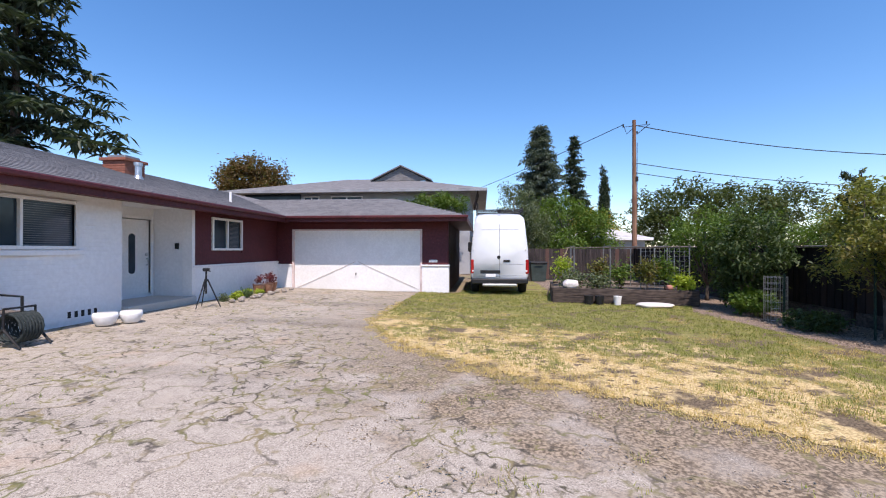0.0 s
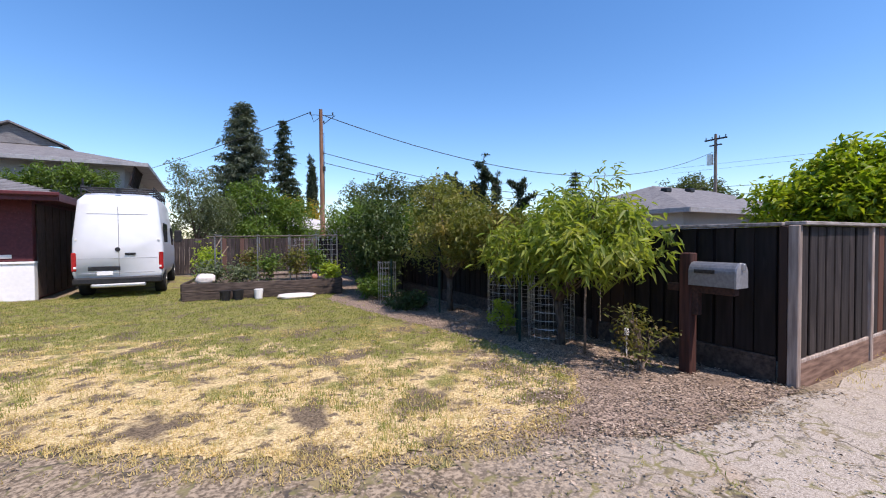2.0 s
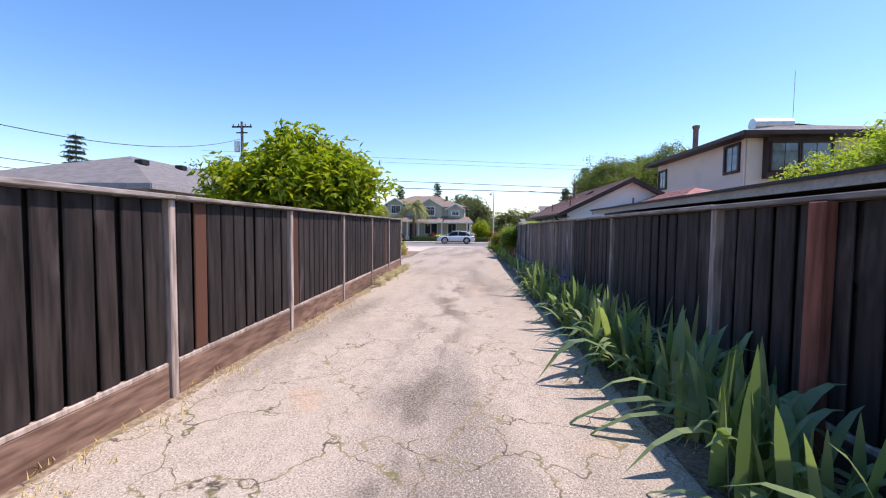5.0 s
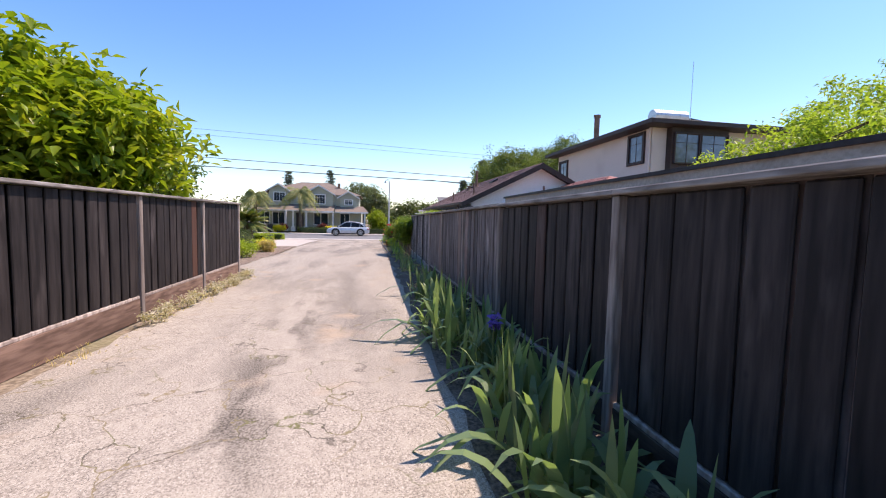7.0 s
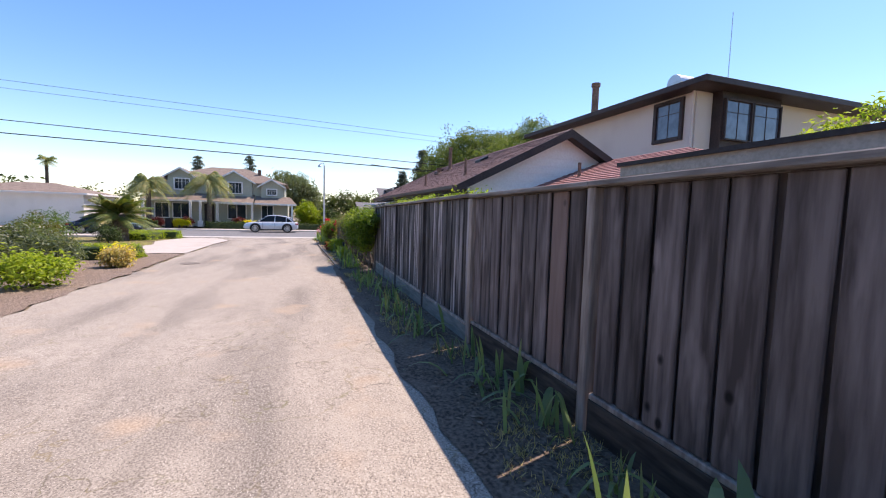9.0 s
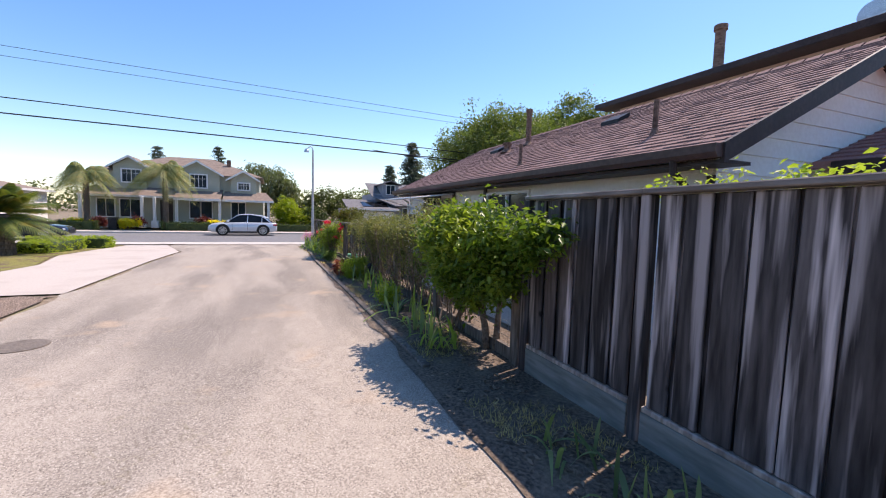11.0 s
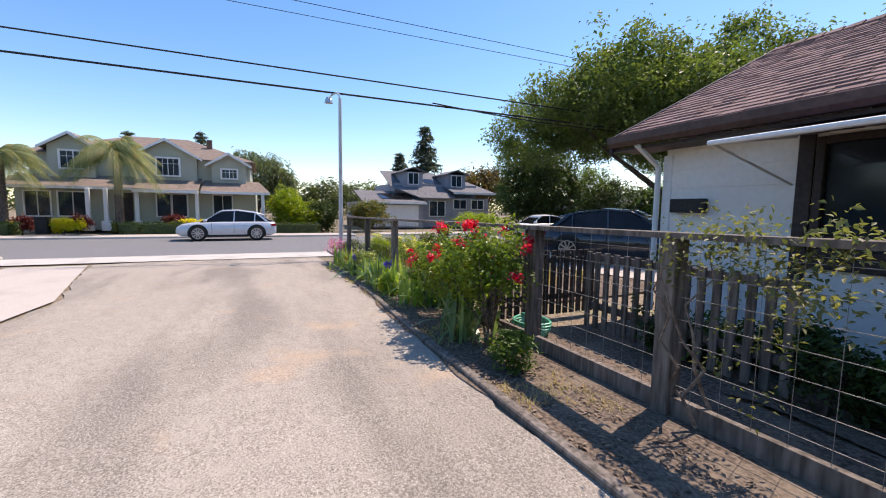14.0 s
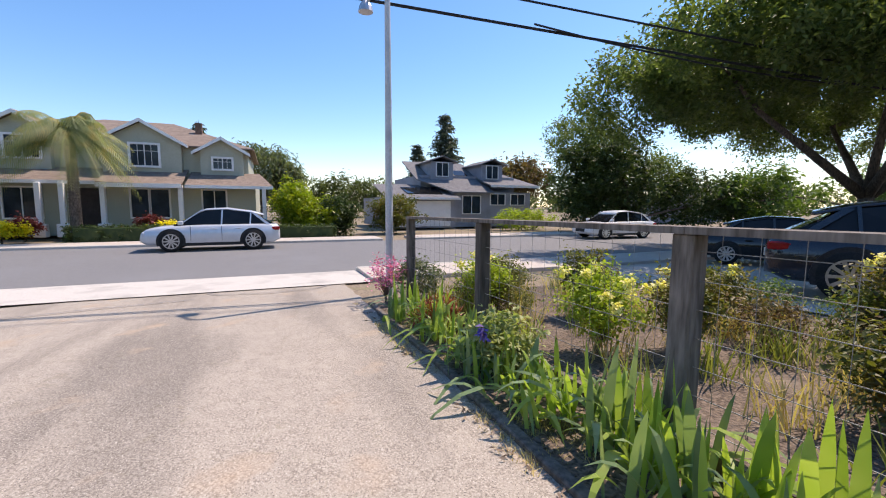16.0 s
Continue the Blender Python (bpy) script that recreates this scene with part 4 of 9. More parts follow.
for i in range(9):
    b = Build().box(-0.925, -0.90, GY + 0.2 + i * 0.5, GY + 0.66 + i * 0.5, 0.05, 1.9, 0.004)
    part("side_panel", b, SIDEPANEL, garage)


def far_house(name, x0, x1, y0, y1, zb, zt, wall, roofmat, label, over=0.4, rise=1.2, trim=None):
    h = thing(name, (x0 + x1) / 2, (y0 + y1) / 2, zb, label, "house")
    h.matrix_basis = pose(0, 0, 0)
    part("wall", Build().box(x0, x1, y0, y1, zb, zt), wall, h)
    part("roof", hip_roof(Build(), x0 - over, x1 + over, y0 - over, y1 + over, zt + 0.06, zt + rise, 0.05), roofmat, h)
    e = Build()
    for a, c, d, f in ((x0 - over - 0.02, x0 - over + 0.02, y0 - over, y1 + over), (x1 + over - 0.02, x1 + over + 0.02, y0 - over, y1 + over)):
        e.box(a, c, d, f, zt - 0.06, zt + 0.08, 0.004)
    for a, c, d, f in ((x0 - over, x1 + over, y0 - over - 0.02, y0 - over + 0.02), (x0 - over, x1 + over, y1 + over - 0.02, y1 + over + 0.02)):
        e.box(a, c, d, f, zt - 0.06, zt + 0.08, 0.004)
    part("fascia", e, trim or WHITETRIM, h)
    part("soffit", Build().box(x0 - over + 0.02, x1 + over - 0.02, y0 - over + 0.02, y1 + over - 0.02, zt - 0.03, zt - 0.01), trim or WHITETRIM, h)
    return h


GREYTRIM = surface("grey_trim_paint", (0.26, 0.26, 0.27), (0.34, 0.34, 0.35), 20, 2, 0.6)
# two-storey neighbour behind the garage
GREYSTUCCO = surface("grey_stucco", (0.34, 0.35, 0.37), (0.42, 0.43, 0.45), 40, 1, 0.85)
h = far_house("two_storey_house", -12.0, -0.6, 20.0, 28.0, 0.0, 3.95, GREYSTUCCO, ROOFGREY, "grey two-storey neighbour house behind the garage", 0.8, 1.35, GREYTRIM)
for a, c in ((-8.8, -8.1), (-7.4, -5.9)):
    window_in(h, "window", "y", 19.95, a, c, 3.05, 3.75, -1, WHITETRIM, 1)
part("balcony_shade", Build().box(-11.9, -9.0, 19.9, 20.0, 3.0, 3.9), GLASS, h)
b = gable_roof(Build(), -6.2, -2.8, 22.6, 24.6, 5.05, 5.85, "y")
b.prism([(-6.0, 5.0), (-3.0, 5.0), (-4.5, 5.75)], "y", 22.8, 22.9)
part("roof_gable", b, ROOFGREY, h)
b = Build()
for i in range(7):
    b.tube([(-0.4 + 0.0, 19.4 + i * 0.35, 3.2), (-0.2, 19.4 + i * 0.35, 3.95)], 0.03, 6)
part("eave_braces", b, DARKTRIM, h)

# grey-roofed neighbour behind the board fence
h = far_house("low_house", 14.5, 24.5, 7.6, 13.4, 0.0, 1.95, GREYSTUCCO, ROOFGREY, "low neighbour house with a grey hip roof behind the fence", 0.45, 1.25, GREYTRIM)
part("roof_vent", Build().box(16.4, 16.7, 9.3, 9.55, 2.8, 2.95, 0.02).box(18.6, 18.9, 9.7, 9.95, 2.95, 3.10, 0.02), BLACK, h)
# small pale-roofed shed house past the back fence
h = far_house("small_back_house", 5.0, 8.6, 23.0, 27.0, 0.0, 1.75, GREYSTUCCO, surface("pale_roof", (0.45, 0.43, 0.42), (0.55, 0.53, 0.52), 40, 2, 0.9), "small neighbour building with a pale roof", 0.3, 0.75)

# ---- the white cottage with brown shingles ----
CZ = -0.22
cottage = thing("cottage", 26, -6, CZ, "white clapboard cottage with a brown shingle roof and dark trim", "house")
cottage.matrix_basis = pose(0, 0, 0)
CY = -4.0
HOLES = [(24.9, 26.2, 0.50, 1.40), (27.92, 28.45, -0.02, 1.40), (28.72, 29.6, 0.60, 1.40)]
EZ, RZ, EY, RY, FY = 1.66, 3.06, -3.62, -6.42, -9.22
GZT = EZ + (RZ - EZ) * (EY - CY) / (EY - RY) - 0.08
b = wall_with_holes(Build(), "y", CY, 0.15, 21.9, 31.0, CZ - 0.1, 1.62, HOLES)
b.prism([(2 * RY - CY, CZ - 0.1), (CY - 0.15, CZ - 0.1), (CY - 0.15, GZT), (RY, RZ - 0.1), (2 * RY - CY, GZT)], "x", 21.9, 22.05)
b.prism([(2 * RY - CY, CZ - 0.1), (CY - 0.15, CZ - 0.1), (CY - 0.15, GZT), (RY, RZ - 0.1), (2 * RY - CY, GZT)], "x", 30.85, 31.0)
part("wall", b, COTTAGE, cottage)
siding_rows(cottage, COTTAGE, "y", CY, 1, 21.91, 30.99, CZ, 1.60, 0.19, [(h[0] - 0.07, h[1] + 0.07, h[2] - 0.07, h[3] + 0.07) for h in HOLES], "clapboard")
zz = CZ
while zz < RZ - 0.2:
    half = CY - RY if zz < GZT else max(0.1, (CY - RY) * (RZ - 0.1 - zz) / (RZ - 0.1 - GZT))
    up = CY - RY if zz + 0.19 < GZT else max(0.02, (CY - RY) * (RZ - 0.29 - zz) / (RZ - 0.1 - GZT))
    b = Build()
    b.add([(21.882, RY - half, zz), (21.882, RY + half, zz), (21.897, RY + up, zz + 0.19), (21.897, RY - up, zz + 0.19), (21.9, RY - half, zz), (21.9, RY + half, zz)], [(0, 3, 2, 1), (0, 1, 5, 4)])
    part("clapboard", b, COTTAGE, cottage)
    zz += 0.19
for hole in HOLES:
    window_in(cottage, "window", "y", CY + 0.014, *hole, 1, WHITETRIM if hole[0] < 28.5 else DARKTRIM, 0 if hole[1] - hole[0] < 0.7 else 1, 0, border=0.06)
for x0, x1, lo in ((26.26, 26.38, CZ), (27.74, 27.86, CZ), (28.52, 28.66, CZ), (29.67, 29.78, 0.2)):
    part("trim_board", Build().box(x0, x1, CY + 0.016, CY + 0.04, lo, 1.52, 0.005), DARKTRIM, cottage)
part("sill_board", Build().box(28.66, 29.67, CY + 0.016, CY + 0.05, 0.44, 0.53, 0.006), DARKTRIM, cottage)
part("doorstep", Build().box(27.86, 28.52, CY + 0.02, CY + 0.35, CZ - 0.1, CZ + 0.10, 0.01), KERB, cottage)
part("meter_box", Build().box(30.5, 30.86, CY + 0.02, CY + 0.10, 0.86, 1.0, 0.008), BLACK, cottage)
b = Build().slab([(21.58, EY, EZ), (31.4, EY, EZ), (31.4, RY, RZ), (21.58, RY, RZ)], 0.07)
b.slab([(21.58, RY, RZ), (31.4, RY, RZ), (31.4, FY, EZ), (21.58, FY, EZ)], 0.07)
part("roof", b, ROOFBROWN, cottage)
N = 26
for i in range(N):
    t, u = i / N, (i + 1) / N
    y0, y1, z0, z1 = EY + (RY - EY) * t, EY + (RY - EY) * u, EZ + (RZ - EZ) * t, EZ + (RZ - EZ) * u
    x = 21.58 - (0.09 if i % 2 else 0.0)
    rnd = random.Random(i)
    b = Build()
    while x < 31.4:
        w = rnd.uniform(0.14, 0.24)
        a, c = max(x, 21.58), min(x + w - 0.008, 31.4)
        k = rnd.uniform(0.012, 0.022)
        if c > a:
            b.add([(a, y0, z0 + k), (c, y0, z0 + k), (c, y1, z1 + 0.004), (a, y1, z1 + 0.004), (a, y0, z0), (c, y0, z0)], [(0, 1, 2, 3), (4, 5, 1, 0)])
        x += w
    part("shingle_course", b, ROOFBROWN, cottage, fix=False)
for i in range(52):
    x = 21.59 + i * 0.189
    b = Build()
    b.slab([(x, RY - 0.09, RZ - 0.02), (x + 0.17, RY - 0.09, RZ - 0.02), (x + 0.17, RY, RZ + 0.035), (x, RY, RZ + 0.045)], 0.012)
    b.slab([(x, RY, RZ + 0.045), (x + 0.17, RY, RZ + 0.035), (x + 0.17, RY + 0.09, RZ - 0.02), (x, RY + 0.09, RZ - 0.02)], 0.012)
    part("ridge_cap", b, ROOFBROWN, cottage)
# barge boards, gutter, soffit
for x in (21.56, 31.40):
    for y0, y1 in ((EY, RY), (FY, RY)):
        part("barge_board", Build().prism([(y0, EZ + 0.02), (y1, RZ + 0.02), (y1, RZ - 0.16), (y0, EZ - 0.15)], "x", x, x + 0.04), DARKTRIM, cottage)
b = Build().slab([(21.60, EY, EZ - 0.09), (21.9, EY, EZ - 0.09), (21.9, RY, RZ - 0.09), (21.60, RY, RZ - 0.09)], 0.02).slab([(21.60, RY, RZ - 0.09), (21.9, RY, RZ - 0.09), (21.9, FY, EZ - 0.09), (21.60, FY, EZ - 0.09)], 0.02)
b.box(21.60, 31.38, EY - 0.02, CY - 0.02, EZ - 0.14, EZ - 0.11)
part("soffit", b, DARKTRIM, cottage)
gut = Build()
gut.prism([(EY - 0.005, EZ + 0.01), (EY + 0.09, EZ + 0.01), (EY + 0.085, EZ - 0.06), (EY + 0.055, EZ - 0.10), (EY - 0.005, EZ - 0.10)], "x", 21.58, 31.4)
part("gutter", gut, surface("brown_gutter_paint", (0.075, 0.045, 0.04), (0.11, 0.07, 0.06), 20, 2, 0.4, bump=0.03), cottage)
b = Build().tube([(22.0, EY + 0.04, EZ - 0.09), (22.0, EY + 0.03, EZ - 0.2), (22.0, CY + 0.06, EZ - 0.42), (22.0, CY + 0.06, CZ)], 0.035, 8)
part("downpipe", b, DARKTRIM, cottage)
b = Build().tube([(31.05, EY + 0.02, EZ - 0.1), (31.05, CY + 0.06, EZ - 0.32), (31.05, CY + 0.06, CZ)], 0.03, 8)
part("downpipe", b, WHITETRIM, cottage)
for x, y, r, h in ((22.9, -4.35, 0.03, 0.40), (25.3, -4.07, 0.03, 0.34), (27.38, -5.58, 0.06, 0.72), (27.9, -5.35, 0.08, 0.16)):
    zr = EZ + (RZ - EZ) * (EY - y) / (EY - RY)
    b = Build().tube([(x, y, zr - 0.02), (x, y, zr + 0.07)], [r * 2.2, r], 10).tube([(x, y, zr + 0.05), (x, y, zr + h)], r, 10)
    if r > 0.05:
        b.tube([(x, y, zr + h), (x, y, zr + h + 0.06)], r * 1.3, 10)
    part("roof_pipe", b, KICKWOOD, cottage)
for x in (24.7, 28.7):
    part("roof_vent", Build().slab([(x, -5.55, 2.70), (x + 0.4, -5.55, 2.70), (x + 0.4, -5.8, 2.83), (x, -5.8, 2.83)], 0.08), BLACK, cottage)
# corner boards, wall lamp, hose rack at the far end
for x0, x1 in ((30.92, 31.02), (21.88, 21.96)):
    part("corner_board", Build().box(x0, x1, CY, CY + 0.022, CZ, 1.46, 0.004), DARKTRIM if x0 < 30 else WHITETRIM, cottage)
# corrugated awning with its arms
AWN = surface("purple_grey_sheet", (0.25, 0.17, 0.2), (0.4, 0.32, 0.34), 30, 2, 0.5)
aw = new("awning")
aw.parent = cottage
for i in range(20):
    x = 27.78 + i * 0.1
    z0 = 1.365 + 0.012 * (i % 2)
    b = Build()
    b.slab([(x, -2.96, z0), (x + 0.1, -2.96, z0), (x + 0.1, CY + 0.045, z0 + 0.13), (x, CY + 0.045, z0 + 0.13)], 0.012)
    part("awning_panel", b, AWN, aw)
b = Build().tube([(27.74, -2.94, 1.355), (29.82, -2.94, 1.355)], 0.020, 8)
for x in (27.76, 29.80):
    b.tube([(x, -2.96, 1.35), (x, CY + 0.045, 1.10)], 0.010, 6)
    b.tube([(x, -2.94, 1.355), (x, CY + 0.045, 1.485)], 0.016, 6)
part("awning_frame", b, WHITETRIM, aw)
# low wing with reddish shingles
wing = thing("cottage_wing", 19, -7, -0.1, "low cottage wing with reddish shingles and dark fascia", "house")
wing.matrix_basis = pose(0, 0, 0)
part("wall", Build().box(17.0, 21.88, -9.4, -5.9, -0.1, 1.62), COTTAGE, wing)
b = Build().slab([(16.6, -5.45, 1.66), (21.88, -5.45, 1.66), (21.88, -7.72, 2.50), (19.63, -7.72, 2.50)], 0.06)
b.slab([(16.6, -9.9, 1.66), (16.6, -5.45, 1.66), (19.63, -7.72, 2.50)], 0.06).slab([(21.88, -9.9, 1.66), (16.6, -9.9, 1.66), (19.63, -7.72, 2.50), (21.88, -7.72, 2.50)], 0.06)
RED = shingle_roof("red_shingles", (0.26, 0.10, 0.085), (0.40, 0.19, 0.165), (0.40, 0.26, 0.24))
part("roof", b, RED, wing)
for i in range(14):
    t, u = i / 14, (i + 1) / 14
    b = Build()
    b.add([(16.6 + 3.03 * t, -5.45 - 2.27 * t, 1.66 + 0.84 * t + 0.02), (21.87, -5.45 - 2.27 * t, 1.66 + 0.84 * t + 0.02), (21.87, -5.45 - 2.27 * u, 1.66 + 0.84 * u + 0.003), (16.6 + 3.03 * u, -5.45 - 2.27 * u, 1.66 + 0.84 * u + 0.003), (16.6 + 3.03 * t, -5.45 - 2.27 * t, 1.66 + 0.84 * t), (21.87, -5.45 - 2.27 * t, 1.66 + 0.84 * t)], [(0, 1, 2, 3), (4, 5, 1, 0)])
    part("shingle_course", b, RED, wing, fix=False)
part("fascia", Build().box(16.58, 21.7, -5.47, -5.42, 1.54, 1.67, 0.004).box(16.57, 16.62, -9.9, -5.44, 1.54, 1.67, 0.004), DARKTRIM, wing)
part("roof_pipe", Build().tube([(20.95, -6.2, 1.85), (20.95, -6.2, 2.24)], 0.035, 8), KICKWOOD, wing)
# long low shed behind the lane fence
shed = thing("long_shed", 10, -3.5, 0, "long low shed with a dark fascia behind the lane fence", "shed")
shed.matrix_basis = pose(0, 0, 0)
part("wall", Build().box(4.0, 16.4, -5.9, -3.8, 0, 1.42), surface("tan_shed_wall", (0.3, 0.22, 0.17), (0.4, 0.3, 0.24), 30, 2), shed)
part("roof", Build().slab([(3.6, -3.55, 1.60), (16.75, -3.62, 1.56), (16.75, -6.2, 1.60), (3.6, -6.2, 1.64)], 0.04), surface("flat_roof_felt", (0.12, 0.11, 0.11), (0.2, 0.19, 0.19), 30, 1, 0.9), shed)
part("fascia", Build().prism([(3.6, 1.615), (16.75, 1.575), (16.75, 1.465), (3.6, 1.50)], "y", -3.56, -3.52), surface("pale_tan_fascia", (0.42, 0.36, 0.30), (0.54, 0.47, 0.40), 30, 2, 0.7), shed)
part("drip_edge", Build().prism([(3.6, 1.640), (16.76, 1.598), (16.76, 1.560), (3.6, 1.60)], "y", -3.51, -3.48), DARKTRIM, shed)

# two-storey cream house behind the cottage
cream = thing("cream_house", 27, -13, -0.1, "cream stucco two-storey house with dark brown trim", "house")
cream.matrix_basis = pose(0, 0, 0)
part("wall", Build().box(22.3, 30.2, -19.0, -11.0, -0.1, 4.72), CREAM, cream)
ro = Build().slab([(21.6, -10.45, 4.84), (30.75, -10.45, 4.84), (27.5, -14.8, 6.0), (25.6, -14.8, 6.0)], 0.10)
ro.slab([(21.6, -19.6, 4.84), (21.6, -10.45, 4.84), (25.6, -14.8, 6.0)], 0.10).slab([(30.75, -19.6, 4.84), (21.6, -19.6, 4.84), (25.6, -14.8, 6.0), (27.5, -14.8, 6.0)], 0.10).slab([(30.75, -10.45, 4.84), (30.75, -19.6, 4.84), (27.5, -14.8, 6.0)], 0.10)
part("roof", ro, ROOFGREY, cream)
part("fascia", Build().box(21.56, 30.75, -10.48, -10.41, 4.70, 4.86, 0.006).box(21.56, 21.63, -19.6, -10.45, 4.70, 4.86, 0.006), DARKTRIM, cream)
part("soffit", Build().box(21.6, 30.75, -11.0, -10.48, 4.70, 4.72).box(21.63, 22.3, -19.6, -11.0, 4.70, 4.72), DARKTRIM, cream)
window_in(cream, "window", "y", -10.95, 22.78, 23.62, 3.52, 4.52, 1, DARKTRIM, 0, 1, border=0.11, pane_mat=SKYGLASS)
window_in(cream, "window", "y", -10.95, 29.1, 29.9, 3.40, 4.30, 1, DARKTRIM, 0, 1, border=0.10, pane_mat=SKYGLASS)
part("downpipe", Build().tube([(22.36, -10.95, 4.7), (22.36, -10.95, 0.0)], 0.04, 8), CREAM, cream)
bay = new("bay_window")
bay.parent = cream
part("bay_wall", Build().box(22.005, 22.3, -14.0, -11.6, 3.1, 4.70), DARKTRIM, bay)
window_in(bay, "window", "x", 21.95, -12.7, -11.72, 3.4, 4.45, -1, DARKTRIM, 0, 1, pane_mat=SKYGLASS)
window_in(bay, "window", "x", 21.95, -13.9, -12.82, 3.4, 4.45, -1, DARKTRIM, 0, 1, pane_mat=SKYGLASS)
part("chimney_pipe", Build().tube([(27.36, -11.6, 4.9), (27.36, -11.6, 6.25)], 0.13, 12).tube([(27.36, -11.6, 6.25), (27.36, -11.6, 6.38)], 0.17, 12), KICKWOOD, cream)
part("water_tank", Build().tube([(24.6, -14.2, 5.75), (24.6, -12.6, 5.75)], 0.28, 16).box(24.3, 24.9, -14.0, -12.8, 5.2, 5.5), METAL, cream)
part("solar_panel", Build().slab([(25.0, -16.6, 5.7), (25.0, -14.9, 5.9), (26.2, -14.9, 6.2), (26.2, -16.6, 6.0)], 0.05), BLACKGLASS, cream)
part("aerial", Build().tube([(23.2, -13.3, 5.1), (23.2, -13.3, 7.6)], 0.012, 5), METAL, cream)

# ---- the sage house across the street ----
SX = 56.0
SZ = -0.55
sage = thing("sage_house", 58, 6, SZ, "sage green two-storey house with white trim across the street", "house")
sage.matrix_basis = pose(0, 0, 0)
part("wall", Build().box(SX, 64.0, 0.4, 11.6, SZ, 1.9).box(SX + 0.6, 64.0, 0.7, 11.2, 1.9, 3.55), SAGE, sage)
part("roof", hip_roof(Build(), SX + 0.3, 64.4, 0.4, 11.6, 3.55, 5.15, 0.06), ROOFTAN, sage)


def front_gable(y0, y1, ze, zr, depth, win, proud=0.0):
    """A gabled bay that faces the street."""
    x = SX + 0.25 - proud
    ym = (y0 + y1) / 2
    part("gable_wall", Build().prism([(y0, 1.9), (y1, 1.9), (y1, ze), (ym, zr - 0.1), (y0, ze)], "x", x, x + depth), SAGE, sage)
    r = Build()
    r.slab([(x - 0.3, y0 - 0.3, ze - 0.10), (x - 0.3, ym, zr + 0.02), (x + depth, ym, zr + 0.02), (x + depth, y0 - 0.3, ze - 0.10)], 0.06)
    r.slab([(x - 0.3, ym, zr + 0.02), (x - 0.3, y1 + 0.3, ze - 0.10), (x + depth, y1 + 0.3, ze - 0.10), (x + depth, ym, zr + 0.02)], 0.06)
    part("gable_roof", r, ROOFTAN, sage)
    t = Build()
    for a in (y0 - 0.32, y1 + 0.32):
        t.prism([(a, ze - 0.10), (ym, zr + 0.01), (ym, zr - 0.14), (a, ze - 0.24)], "x", x - 0.35, x - 0.30)
    part("gable_trim", t, WHITETRIM, sage)
    window_in(sage, "window", "x", x - 0.05, win[0], win[1], win[2], win[3], -1, WHITETRIM, 1, 1, border=0.09)


front_gable(8.3, 10.3, 3.9, 4.62, 2.4, (8.65, 9.75, 2.75, 3.62))
front_gable(3.5, 6.5, 3.62, 4.58, 2.4, (4.4, 5.45, 2.55, 3.48), 0.1)
front_gable(0.9, 2.75, 3.35, 4.0, 2.2, (1.42, 2.2, 2.52, 3.0))
r = Build().slab([(SX - 1.25, -0.4, 1.66), (SX - 1.25, 3.2, 1.66), (SX + 0.6, 3.2, 2.35), (SX + 0.6, 0.2, 2.35)], 0.06)
r.slab([(SX - 1.55, 3.3, 1.62), (SX - 1.55, 6.3, 1.72), (SX + 0.6, 6.3, 2.45), (SX + 0.6, 3.3, 2.45)], 0.06)
r.slab([(SX - 1.0, 6.3, 1.76), (SX - 1.0, 12.0, 1.76), (SX + 0.6, 11.6, 2.4), (SX + 0.6, 6.3, 2.4)], 0.06)
part("lower_roof", r, ROOFTAN, sage)
t = Build().box(SX - 1.29, SX - 1.24, -0.4, 3.2, 1.52, 1.66).box(SX - 1.59, SX - 1.54, 3.3, 6.3, 1.50, 1.68).box(SX - 1.04, SX - 0.99, 6.3, 12.0, 1.62, 1.76)
for y in (0.0, 3.4, 6.2, 7.55, 8.3, 11.8):
    t.box(SX - 1.2, SX - 1.0, y - 0.09, y + 0.09, -0.1, 1.64, 0.01)
part("porch_trim", t, WHITETRIM, sage)
t = Build()
for y in (3.4, 6.2, 7.55, 8.3):
    t.box(SX - 1.28, SX - 0.92, y - 0.2, y + 0.2, SZ, -0.02, 0.02)
part("pier_bases", t, WHITETRIM, sage)
for a, c in ((4.05, 4.75), (4.85, 5.5), (1.72, 2.68), (8.65, 9.85), (10.2, 11.2)):
    window_in(sage, "window", "x", SX - 0.05, a, c, 0.22, 1.46, -1, WHITETRIM, 1 if c - a > 0.8 else 0, 0, border=0.07)
part("front_door", Build().box(SX - 0.05, SX - 0.004, 6.62, 7.42, SZ + 0.1, 1.48), DARKTRIM, sage)
part("flue", Build().box(58.5, 58.8, 2.9, 3.2, 4.4, 5.0), KICKWOOD, sage)

# ---- the grey house with a garage ----
grey = thing("grey_house", 60, -12, -0.5, "grey shingled house with dormers and a white garage door", "house")
grey.matrix_basis = pose(0, 0, 0)
part("wall", Build().box(58.0, 66, -11.3, -7.0, -0.6, 1.35).box(58.6, 67, -17.4, -11.3, -0.6, 1.75).box(60.5, 67, -17.2, -9.8, 1.7, 2.9), GREYHOUSE, grey)
r = Build().slab([(57.6, -6.6, 1.30), (57.6, -11.5, 1.30), (61.0, -11.5, 2.25), (61.0, -6.6, 2.25)], 0.07)
r.slab([(58.2, -11.2, 1.72), (58.2, -14.3, 1.72), (63.6, -14.3, 4.1), (63.6, -9.4, 4.1), (60.2, -9.4, 2.6)], 0.07)
r.slab([(58.2, -14.0, 2.2), (58.2, -17.9, 2.2), (63.6, -17.9, 3.4), (63.6, -14.0, 3.6)], 0.07)
part("roof", r, ROOFGREY, grey)
